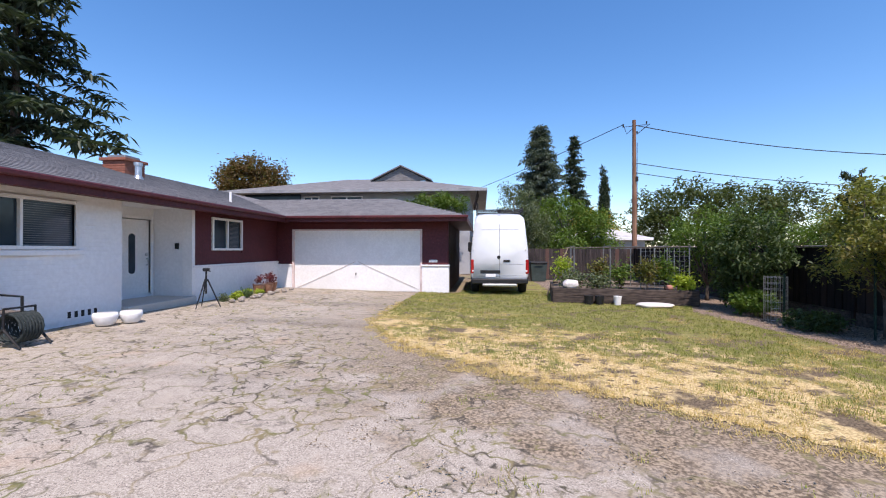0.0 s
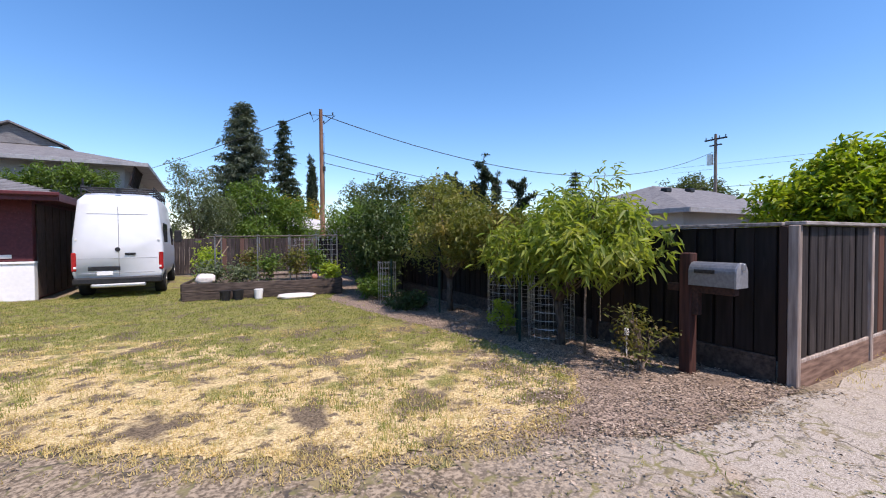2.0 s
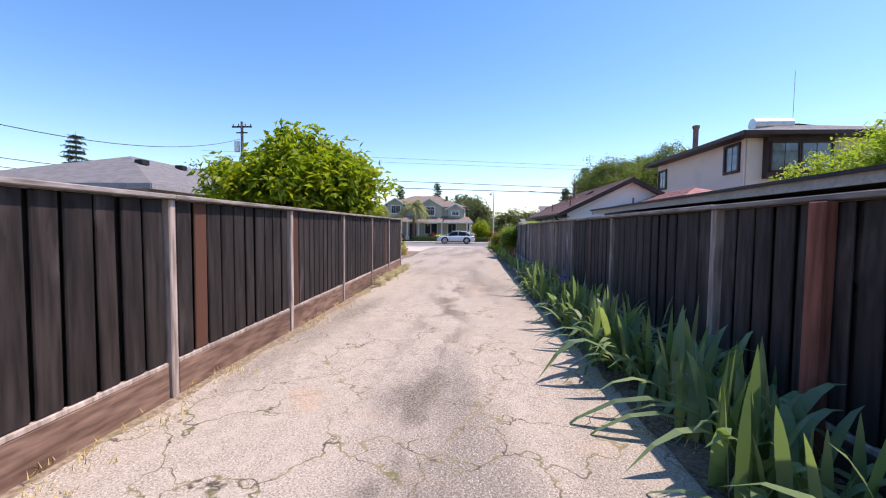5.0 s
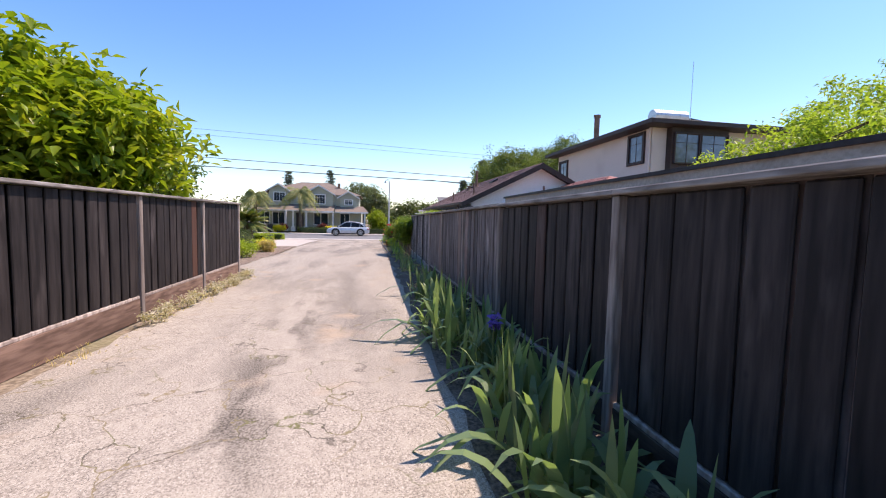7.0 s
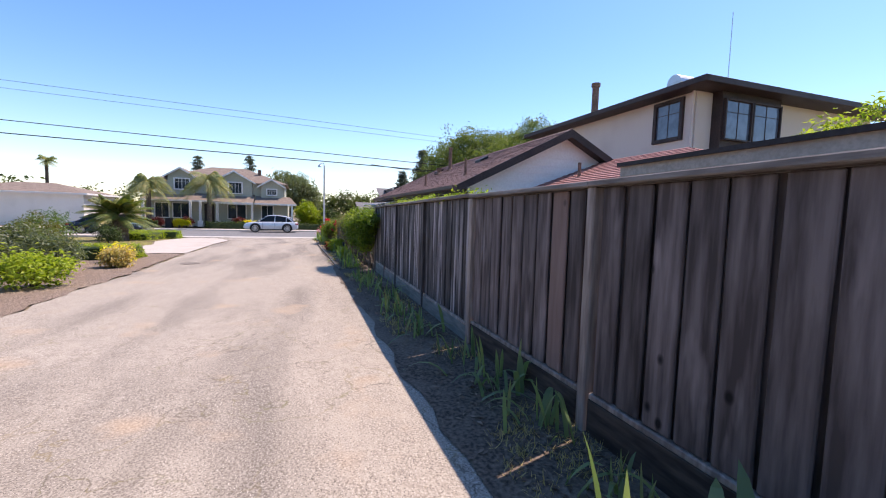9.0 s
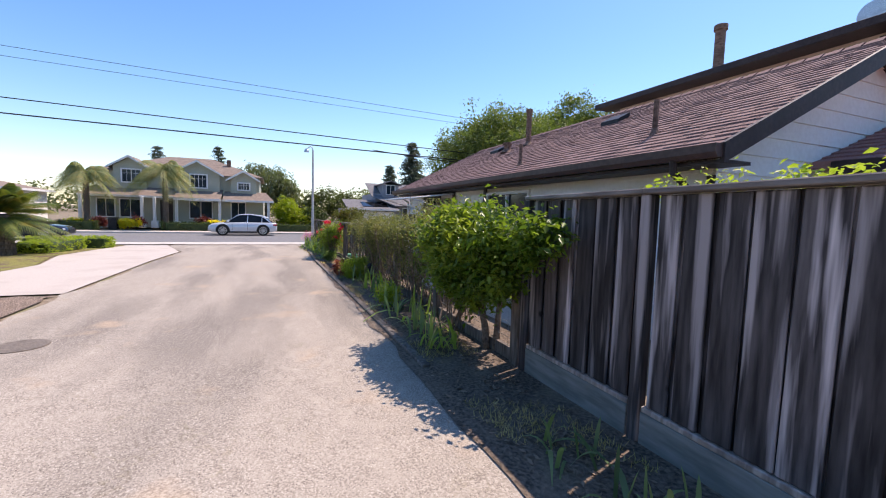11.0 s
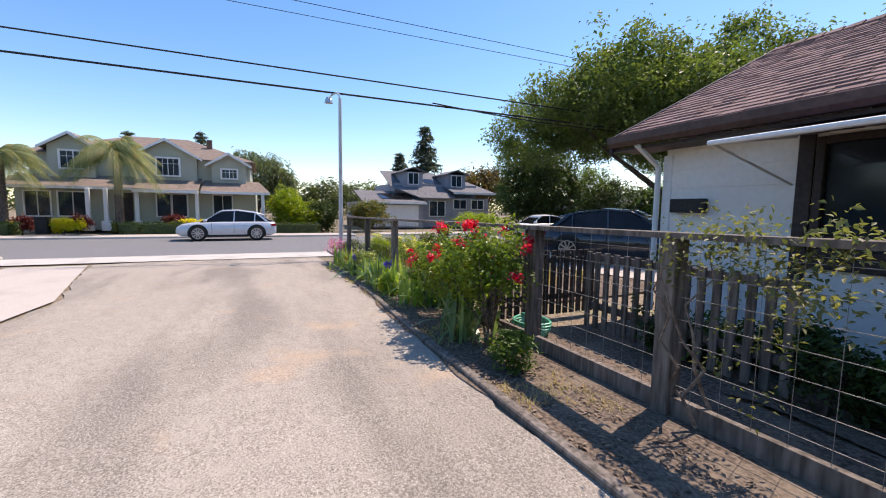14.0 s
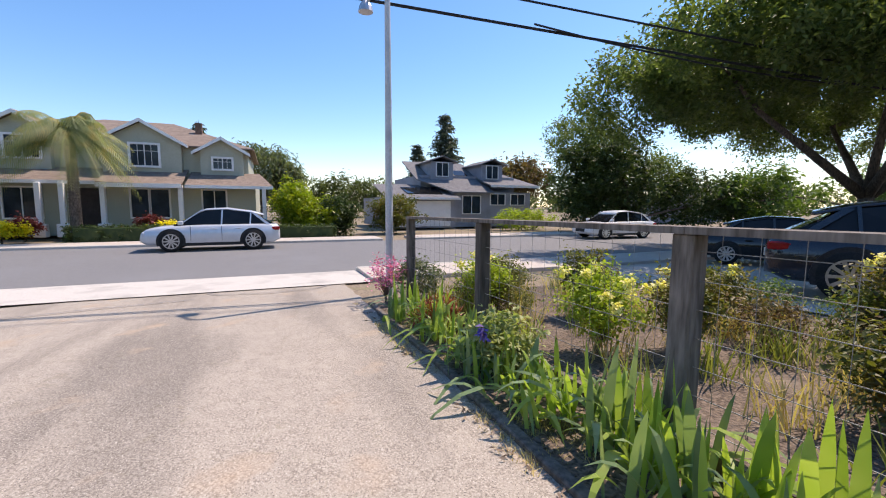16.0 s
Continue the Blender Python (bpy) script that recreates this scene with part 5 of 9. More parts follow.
part("garage_door", Build().box(57.94, 57.996, -10.95, -7.45, -0.5, 1.10), WHITETRIM, grey)
part("trim", Build().box(57.56, 57.6, -11.5, -6.6, 1.18, 1.32).box(58.16, 58.2, -17.9, -14.0, 2.06, 2.22), WHITETRIM, grey)
for y0, y1, lo, hi, x in ((-11.85, -10.7, 2.85, 3.72, 60.2), (-15.6, -14.4, 2.75, 3.62, 59.9)):
    part("dormer", Build().box(x, x + 3, y0 - 0.25, y1 + 0.25, 2.2, hi + 0.1), GREYHOUSE, grey)
    part("dormer_roof", gable_roof(Build(), x - 0.3, x + 3, y0 - 0.5, y1 + 0.5, hi + 0.1, hi + 0.5, "x"), ROOFGREY, grey)
    window_in(grey, "window", "x", x - 0.05, y0 + 0.15, y1 - 0.15, lo, hi, -1, WHITETRIM, 1)
window_in(grey, "window", "x", 58.55, -13.4, -12.1, 0.3, 1.45, -1, WHITETRIM, 1)
for y0 in (-15.3, -16.9):
    window_in(grey, "window", "x", 58.55, y0, y0 + 1.1, 0.9, 1.6, -1, WHITETRIM, 1)
part("skylight", Build().slab([(61.0, -12.6, 2.98), (61.0, -13.6, 2.98), (62.0, -13.6, 3.42), (62.0, -12.6, 3.42)], 0.05), BLACKGLASS, grey)
part("solar_panel", Build().slab([(58.4, -8.2, 1.58), (58.4, -10.6, 1.58), (60.0, -10.6, 2.03), (60.0, -8.2, 2.03)], 0.05), BLACKGLASS, grey)
# more far roofs
far_house("white_house", 54, 60, 15.5, 24, -0.6, 1.9, COTTAGE, ROOFTAN, "white stucco house past the palms", 0.4, 0.9)
far_house("back_house", 60, 68, -40, -30, -0.6, 1.9, GREYHOUSE, ROOFGREY, "low grey house under the street trees", 0.5, 1.2)


# ---- vehicles ----
CARWHITE = surface("white_car_paint", (0.72, 0.735, 0.75), (0.76, 0.775, 0.79), 5, 0.6, 0.3, bump=0, c3=(0.70, 0.715, 0.73), coat=0.5)
CARSILVER = surface("silver_car_paint", (0.62, 0.64, 0.67), (0.68, 0.7, 0.73), 5, 0.6, 0.28, 0.25, bump=0, c3=(0.54, 0.56, 0.59), coat=0.6)
CARDARK = surface("dark_blue_car_paint", (0.02, 0.025, 0.035), (0.028, 0.033, 0.045), 5, 0.6, 0.22, 0.3, bump=0, coat=0.8)
CARBLACK = surface("black_car_paint", (0.012, 0.012, 0.014), (0.018, 0.018, 0.02), 5, 0.6, 0.22, 0.2, bump=0, coat=0.8)
TYRE = surface("tyre_rubber", (0.012, 0.012, 0.012), (0.025, 0.025, 0.025), 50, 5, 0.85, bump=0.2)
RIM = surface("alloy_rim", (0.45, 0.45, 0.46), (0.55, 0.55, 0.56), 20, 5, 0.3, 0.9, bump=0)
LAMPRED = surface("red_lamp_glass", (0.30, 0.01, 0.012), (0.4, 0.02, 0.02), 20, 5, 0.15, bump=0)
LAMPCLEAR = surface("clear_lamp_glass", (0.6, 0.62, 0.65), (0.75, 0.77, 0.8), 20, 5, 0.1, bump=0)


def wheel(parent, x, y, r, w, side):
    wh = new("wheel")
    wh.parent = parent
    ty = smooth(part("tyre", Build().tube([(x, y - w / 2, r), (x, y - w / 2 + 0.02, r), (x, y + w / 2 - 0.02, r), (x, y + w / 2, r)], [r - 0.02, r, r, r - 0.02], 28), TYRE, wh))
    s = y + side * (w / 2 + 0.004)
    rb = Build()
    for i in range(10):
        a = 2 * math.pi * i / 10
        p, q = Vector((math.cos(a), 0, math.sin(a))), Vector((-math.sin(a), 0, math.cos(a)))
        c = Vector((x, s, r))
        rb.add([c + q * 0.016, c - q * 0.016, c + p * r * 0.64 - q * 0.024, c + p * r * 0.64 + q * 0.024], [(0, 1, 2, 3)])
    ring = []
    n = 24
    for i in range(n):
        a = 2 * math.pi * i / n
        for k in (0.62, 0.70):
            ring.append((x + math.cos(a) * r * k, s, r + math.sin(a) * r * k))
    rb.add(ring, [(2 * i, 2 * i + 1, (2 * i + 3) % (2 * n), (2 * i + 2) % (2 * n)) for i in range(n)])
    rb.tube([(x, s - side * 0.02, r), (x, s + side * 0.006, r)], r * 0.14, 10)
    part("rim", rb, RIM, wh)
    return wh


def loft(sections, cuts):
    """A closed hull through cross sections along x; each section lists (half width, z) from the sill up to the roof's middle."""
    b = Build()
    n = len(sections[0])
    ring = 2 * n
    for x, sec in zip(cuts, sections):
        b.v.extend([(x, y, z) for y, z in sec] + [(x, -y, z) for y, z in reversed(sec)])
    for i in range(len(cuts) - 1):
        for k in range(ring):
            b.f.append((i * ring + k, i * ring + (k + 1) % ring, (i + 1) * ring + (k + 1) % ring, (i + 1) * ring + k))
    b.f.append(tuple(range(ring))[::-1])
    b.f.append(tuple(range((len(cuts) - 1) * ring, len(cuts) * ring)))
    return b


def car(name, x, y, z, turn, paint, label, L=3.85, Wd=1.50, H=1.36, suv=True):
    """A parked car, its nose to its local +x: painted hull, glass house, roof, wheels, lamps, arches."""
    c = thing(name, x, y, z, label, "car", turn)
    hw = Wd / 2
    r = (0.325 if suv else 0.30) * H / 1.36
    belt = 0.60 * H
    u = [-0.50, -0.485, -0.44, -0.30, -0.1, 0.08, 0.22, 0.36, 0.45, 0.488, 0.5]
    top = [0.50, 0.58, 0.61, 0.615, 0.61, 0.605, 0.59, 0.56, 0.51, 0.44, 0.36]
    wid = [0.80, 0.90, 0.97, 1, 1, 1, 1, 0.98, 0.92, 0.84, 0.74]
    secs, cuts = [], []
    for a, t, w in zip(u, top, wid):
        zt = t * H
        lo = 0.16 * H if abs(a) < 0.47 else 0.22 * H
        secs.append([(hw * w * 0.9, lo), (hw * w * 0.985, lo + 0.06), (hw * w, (lo + zt) / 2), (hw * w * 0.985, zt - 0.07), (hw * w * 0.90, zt - 0.008), (hw * w * 0.4, zt + 0.012)])
        cuts.append(a * L)
    body = smooth(part("body", loft(secs, cuts), paint, c))
    # glass house
    rear = -0.46 if suv else -0.40
    gu = [rear, rear + 0.17, -0.10, 0.05, 0.27]
    gt = [belt - 0.02, 0.90 * H, 0.975 * H, 0.955 * H, belt - 0.02]
    gw = [0.80, 0.74, 0.745, 0.74, 0.84]
    secs = [[(hw * 0.90 if 0 < i < 4 else hw * w, belt - 0.05), (hw * 0.88 if 0 < i < 4 else hw * w, belt), (hw * w, t - 0.05 if 0 < i < 4 else belt + 0.004), (hw * w * 0.5, t)] for i, (t, w) in enumerate(zip(gt, gw))]
    part("glass_house", loft(secs, [a * L for a in gu]), BLACKGLASS, c)
    secs = [[(hw * w * 0.985, t - 0.05), (hw * w * 1.01, t - 0.035), (hw * w * 0.9, t - 0.008), (hw * w * 0.4, t + 0.014)] for t, w in zip([0.84 * H, 0.915 * H, 0.985 * H, 0.962 * H, 0.88 * H], [0.78, 0.745, 0.75, 0.745, 0.76])]
    smooth(part("roof", loft(secs, [a * L for a in (rear + 0.08, rear + 0.18, -0.10, 0.05, 0.115)]), paint, c))
    for s in (1, -1):
        for a0, z0, a1, z1, w in ((0.235, belt, 0.07, 0.95 * H, 0.025), (-0.06, belt, -0.07, 0.95 * H, 0.022), (rear + 0.05, belt, rear + 0.16, 0.87 * H, 0.06), (rear + 0.19, belt, rear + 0.18, 0.90 * H, 0.02)):
            p, q = Vector((a0 * L, s * hw * 0.895, z0)), Vector((a1 * L, s * hw * 0.765, z1))
            pb = Build().add([p + Vector((-w, 0, 0)), p + Vector((w, 0, 0)), q + Vector((w, 0, 0)), q + Vector((-w, 0, 0)), p + Vector((-w, s * 0.012, 0)), p + Vector((w, s * 0.012, 0)), q + Vector((w, s * 0.012, 0)), q + Vector((-w, s * 0.012, 0))],
                   [(4, 5, 6, 7), (0, 1, 5, 4), (1, 2, 6, 5), (2, 3, 7, 6), (3, 0, 4, 7)])
            part("pillar", pb, paint, c)
        part("mirror", Build().box(0.20 * L, 0.235 * L, s * hw * 0.98, s * (hw + 0.13), belt + 0.01, belt + 0.13, 0.02), paint, c)
        part("door_line", Build().box(-0.063 * L, -0.060 * L, s * hw * 0.99, s * (hw + 0.002), 0.24 * H, belt - 0.04).box(0.155 * L, 0.158 * L, s * hw * 0.99, s * (hw + 0.002), 0.24 * H, belt - 0.04), BLACK, c)
        for xh in (-0.02, -0.20):
            part("door_handle", Build().box(xh * L, xh * L + 0.16, s * hw, s * (hw + 0.022), belt - 0.13, belt - 0.10, 0.008), paint, c)
        part("sill_trim", Build().box(-0.2 * L, 0.2 * L, s * hw * 0.9, s * hw * 0.985, 0.13 * H, 0.20 * H, 0.01), BLACK, c)
        for xw in (-0.29 * L, 0.29 * L):
            arch = [(xw + (r + 0.06) * math.cos(a), r + (r + 0.06) * math.sin(a)) for a in np.linspace(-0.35, math.pi + 0.35, 16)]
            part("wheel_arch", Build().prism(arch, "y", s * hw * 0.8, s * (hw + 0.004)), BLACK, c)
            wheel(c, xw, s * (hw - 0.075), r, 0.19, s)
        part("tail_lamp", Build().box(-0.497 * L, -0.43 * L, s * hw * 0.70, s * hw * 0.96, 0.46 * H, 0.54 * H, 0.02), LAMPRED, c)
        part("head_lamp", Build().box(0.43 * L, 0.482 * L, s * hw * 0.55, s * hw * 0.88, 0.38 * H, 0.45 * H, 0.02), LAMPCLEAR, c)
    part("grille", Build().box(0.49 * L, 0.504 * L, -hw * 0.4, hw * 0.4, 0.25 * H, 0.36 * H, 0.01), BLACK, c)
    part("number_plate", Build().box(-0.504 * L, -0.497 * L, -0.17, 0.17, 0.36 * H, 0.43 * H, 0.004), WHITETRIM, c)
    return c


car("silver_suv", 48.95, 1.45, -0.672, 91.5, CARSILVER, "silver crossover car parked at the far kerb", 3.95, 1.52, 1.38)
car("dark_suv", 35.5, -8.3, gz(35.5) - 0.005, -150, CARDARK, "dark blue crossover parked on the concrete pad", 4.1, 1.55, 1.38)
car("black_car", 39.3, -11.6, gz(39.3) - 0.005, -150, CARBLACK, "black sedan parked near the street tree", 3.9, 1.48, 1.18, False)
car("white_car", 48.4, -15.2, -0.672, 88, CARWHITE, "white small sport utility parked at the kerb", 3.8, 1.5, 1.3)
car("grey_car", 44.6, 10.6, -0.672, -88, CARDARK, "dark grey sedan parked across the street", 3.8, 1.48, 1.18, False)

# delivery van
van = thing("white_van", 0.45, 11.0, 0.0, "white high-roof panel van with a black roof rack", "van")
vw = 0.75
secs, cuts = [], []
for i, (yy, zt, k) in enumerate([(0.0, 1.95, 0.95), (0.06, 2.06, 1.0), (0.3, 2.14, 1.0), (2.0, 2.18, 1.0), (3.2, 2.14, 1.0), (3.8, 1.60, 1.0), (4.25, 1.12, 0.98), (4.65, 0.92, 0.86)]):
    secs.append([(vw * 0.93 * k, 0.34), (vw * k, 0.5), (vw * k, 0.95), (vw * k * 0.985, min(1.2, zt - 0.25)), (vw * k * (0.86 if zt > 1.3 else 0.95), zt - 0.10), (vw * k * 0.74, zt - 0.02), (vw * 0.4 * k, zt)])
    cuts.append(yy)
hull = loft(secs, cuts)
hull.v = [(-y, x, z) for x, y, z in hull.v]
smooth(part("body", hull, CARWHITE, van))
part("rear_bumper", Build().box(-vw * 0.98, vw * 0.98, -0.07, 0.12, 0.28, 0.42, 0.03), BLACK, van)
part("rear_step", Build().box(-vw * 0.6, vw * 0.6, -0.10, 0.0, 0.22, 0.29, 0.02), METAL, van)
part("door_gap", Build().box(-0.005, 0.005, -0.006, 0.01, 0.45, 1.85), surface("panel_gap", (0.2, 0.2, 0.21), (0.25, 0.25, 0.26)), van)
part("door_seams", Build().box(-vw * 0.80, vw * 0.80, -0.005, 0.01, 0.50, 0.507).box(-vw * 0.86, vw * 0.86, -0.006, 0.01, 0.80, 0.806).box(-vw * 0.66, vw * 0.66, -0.006, 0.01, 1.70, 1.708), surface("panel_seam", (0.42, 0.42, 0.44), (0.5, 0.5, 0.52)), van)
for s in (1, -1):
    part("tail_lamp", Build().box(s * vw * 0.90, s * vw * 1.005, -0.015, 0.09, 0.55, 0.92, 0.015), LAMPRED, van)
    part("hinge", Build().box(s * vw * 0.88, s * vw * 0.93, -0.02, 0.03, 1.16, 1.20, 0.005).box(s * vw * 0.9, s * vw * 0.96, -0.02, 0.03, 0.60, 0.64, 0.005), WHITETRIM, van)
    part("side_window", Build().box(s * vw * 0.955, s * vw * 0.995, 2.7, 3.5, 1.0, 1.5, 0.03).box(s * vw * 0.965, s * vw * 0.990, 0.5, 1.5, 1.1, 1.55, 0.03), BLACKGLASS, van)
    for yw in (0.75, 3.75):
        wv = wheel(van, 0, 0, 0.30, 0.2, s)
        wv.matrix_basis = pose(s * (vw - 0.10), yw, 0, 0, 0, -90)
    part("mirror", Build().box(s * (vw + 0.02), s * (vw + 0.2), 3.6, 3.7, 1.1, 1.45, 0.03), BLACK, van)
part("badge", Build().tube([(-0.02, 0.005, 0.98), (-0.02, -0.012, 0.98)], 0.045, 14), BLACK, van)
part("door_handle", Build().box(0.1, 0.28, -0.03, 0.01, 0.86, 0.91, 0.012), BLACK, van)
part("plate_recess", Build().box(-0.50, 0.02, -0.008, 0.01, 0.55, 0.64, 0.008), BLACK, van)
part("number_plate", Build().box(-0.36, -0.10, -0.016, -0.008, 0.46, 0.54, 0.003), WHITETRIM, van)
rk = Build()
for s in (1, -1):
    rk.tube([(s * 0.6, 0.15, 2.22), (s * 0.6, 3.0, 2.24)], 0.02, 6)
    rk.tube([(s * 0.6, 0.15, 2.28), (s * 0.6, 3.0, 2.30)], 0.015, 6)
for i in range(7):
    rk.tube([(-0.6, 0.15 + i * 0.47, 2.23), (0.6, 0.15 + i * 0.47, 2.23)], 0.018, 6)
    for s in (1, -1):
        rk.tube([(s * 0.6, 0.15 + i * 0.47, 2.08), (s * 0.6, 0.15 + i * 0.47, 2.29)], 0.012, 5)
part("roof_rack", rk, BLACK, van)
part("rear_camera", Build().tube([(0.0, 0.12, 2.14), (0.0, 0.12, 2.24)], 0.05, 8).tube([(-0.58, 0.2, 2.28), (-0.58, 0.2, 2.42)], 0.018, 6), BLACK, van)


# ---- poles, lamp, wires ----
def wire(name, a, c, sag, r, label, n=24, mat=CABLE):
    a, c = Vector(a), Vector(c)
    pts = [a.lerp(c, i / n) - Vector((0, 0, sag * 4 * (i / n) * (1 - i / n))) for i in range(n + 1)]
    return single(name, Build().tube(pts, r, 5), mat, label, "cable")


pole = thing("utility_pole", 6.27, 17.9, 0, "tall brown wooden utility pole with cables", "utility pole")
part("shaft", Build().tube([(0, 0, -0.1), (0, 0, 3.2), (-0.02, 0, 6.55)], [0.105, 0.09, 0.07], 12), POLEWOOD, pole)
b = Build().tube([(-0.45, 0.1, 6.3), (0.5, -0.05, 6.35)], 0.012, 6)
for p in ((-0.42, 0.1, 6.33), (0.46, -0.05, 6.38), (0.1, 0, 6.0)):
    b.tube([p, (p[0], p[1], p[2] + 0.1)], 0.03, 6)
part("insulator_bracket", b, CABLE, pole)
b = Build().tube([(0.07, -0.08, 4.2), (0.07, -0.08, 4.0)], 0.06, 8).tube([(0.08, -0.07, 2.6), (0.08, -0.07, 5.6)], 0.012, 5)
b.tube([(-0.08, 0, 6.2), (-0.3, 0.05, 6.0), (-0.35, 0.08, 6.2), (-0.42, 0.1, 6.4)], 0.014, 5).tube([(0.08, 0, 5.95), (0.3, -0.1, 6.15), (0.5, -0.3, 6.3)], 0.014, 5)
part("fixture_bracket", b, CABLE, pole)
wire("power_cable", (6.3, 17.8, 6.3), (40.6, 20.2, 8.6), 2.3, 0.018, "black overhead cable from the utility pole")
wire("power_cable", (6.3, 17.8, 4.75), (40.6, 19.8, 6.6), 1.9, 0.015, "thin overhead cable from the utility pole")
wire("power_cable", (6.3, 17.8, 4.35), (40.6, 19.4, 6.0), 1.8, 0.014, "thin overhead cable from the utility pole")
wire("power_cable", (5.85, 18.0, 6.4), (-14.0, 58.0, 5.8), 0.7, 0.016, "black overhead cable running to distant trees")

pole2 = thing("street_utility_pole", 40.6, 20.0, -0.5, "distant wooden utility pole with crossarm and transformer", "utility pole")
part("shaft", Build().tube([(0, 0, 0), (0, 0, 10.6)], [0.16, 0.11], 10), surface("grey_pole_wood", (0.12, 0.10, 0.09), (0.22, 0.19, 0.17), 20, 2), pole2)
part("crossarm", Build().box(-0.06, 0.06, -0.9, 0.9, 10.1, 10.22).box(-0.06, 0.06, -0.5, 0.5, 9.6, 9.7), CABLE, pole2)
part("transformer", Build().tube([(0, 0.45, 8.0), (0, 0.45, 8.9)], 0.26, 12), METAL, pole2)
b = Build()
for y in (-0.8, -0.3, 0.3, 0.8):
    b.tube([(0, y, 10.2), (0, y, 10.42)], 0.04, 6)
part("insulators", b, CABLE, pole2)

lamp = thing("street_lamp", 39.64, -2.0, gz(39.64) - 0.03, "tall pale metal street lamp beside the pavement", "street lamp")
part("pole", Build().tube([(0, 0, -0.05), (0, 0, 2.0), (0, 0, 4.45)], [0.065, 0.055, 0.042], 12), surface("pale_lamp_paint", (0.5, 0.5, 0.5), (0.6, 0.6, 0.6), 30, 2, 0.5, 0.2), lamp)
part("arm", Build().tube([(0, 0, 4.35), (0.02, 0.02, 4.55), (0.1, 0.08, 4.62), (0.26, 0.18, 4.58), (0.34, 0.24, 4.50)], 0.022, 8), METAL, lamp)
part("lantern", Build().tube([(0.36, 0.25, 4.54), (0.36, 0.25, 4.46), (0.36, 0.25, 4.38)], [0.05, 0.10, 0.115], 12), METAL, lamp)


def street_line(name, x0, kx, z0, kz, r, label, ya=26.0, yb=-40.0):
    return wire(name, (x0 + kx * ya, ya, z0 + kz * ya), (x0 + kx * yb, yb, z0 + kz * yb), 0.0, r, label)


street_line("power_cable", 40.81, 0.136, 4.77, 0.050, 0.022, "thick black overhead cable across the driveway")
street_line("power_cable", 40.74, 0.119, 4.24, 0.036, 0.028, "thick black overhead cable across the driveway")
street_line("power_cable", 40.9, 0.12, 6.7, 0.060, 0.010, "thin overhead cable high across the driveway", 26, -14)
street_line("power_cable", 40.9, 0.12, 6.35, 0.055, 0.009, "thin overhead cable high across the driveway", 26, -16)
wire("cable_lashing", (40.1, -4.9, 4.12), (39.3, -13.0, 3.75), 0.12, 0.02, "loose black cable lashed below the line")


# ---- plants ----
def leaf_mesh(name, centres, spread, per, length, width, seed, droop=0.3, flat=0.6, fold=0.25):
    """Many separate folded leaves, gathered round clump centres."""
    g = np.random.default_rng(seed)
    c = np.repeat(np.asarray(centres, float), per, axis=0)
    n = len(c)
    sp = np.repeat(np.broadcast_to(np.asarray(spread, float), (len(centres), 3)), per, axis=0)
    p = c + g.normal(0, 0.5, (n, 3)) * sp
    d = g.normal(0, 1, (n, 3))
    d[:, 2] = d[:, 2] * flat - droop
    d /= np.linalg.norm(d, axis=1)[:, None]
    up = g.normal(0, 0.45, (n, 3)) + [0, 0, 1]
    s = np.cross(d, up)
    s /= np.linalg.norm(s, axis=1)[:, None] + 1e-9
    nrm = np.cross(s, d)
    k = g.uniform(0.65, 1.3, (n, 1))
    L, W = length * k, width * k
    v = np.empty((n, 4, 3))
    v[:, 0] = p
    v[:, 1] = p + d * L * 0.45 + s * W * 0.5 + nrm * W * fold
    v[:, 2] = p + d * L - [0, 0, 1] * L * droop * 0.4
    v[:, 3] = p + d * L * 0.45 - s * W * 0.5 + nrm * W * fold
    me = bpy.data.meshes.new(name)
    i = np.arange(n)[:, None] * 4
    me.vertices.add(n * 4)
    me.vertices.foreach_set("co", v.ravel())
    f = np.concatenate([i + [0, 1, 2], i + [0, 2, 3]], axis=1).reshape(-1)
    me.loops.add(len(f))
    me.loops.foreach_set("vertex_index", f.astype(np.int32))
    me.polygons.add(len(f) // 3)
    me.polygons.foreach_set("loop_start", np.arange(0, len(f), 3, dtype=np.int32))
    me.update(calc_edges=True)
    return me


def clumps(lobes, n, seed, shell=0.55, rough=0.25):
    """Clump centres through lobes (x, y, z, rx, ry, rz), denser towards the outside, with an uneven outline."""
    g = np.random.default_rng(seed)
    vol = np.array([l[3] * l[4] * l[5] for l in lobes]) ** 0.8
    which = g.choice(len(lobes), n, p=vol / vol.sum())
    d = g.normal(0, 1, (n, 3))
    d /= np.linalg.norm(d, axis=1)[:, None]
    r = (shell + (1 - shell) * g.random((n, 1))) * (1 + g.normal(0, rough, (n, 1)) * 0.5)
    lo = np.array(lobes)[which]
    return lo[:, :3] + d * r * lo[:, 3:]


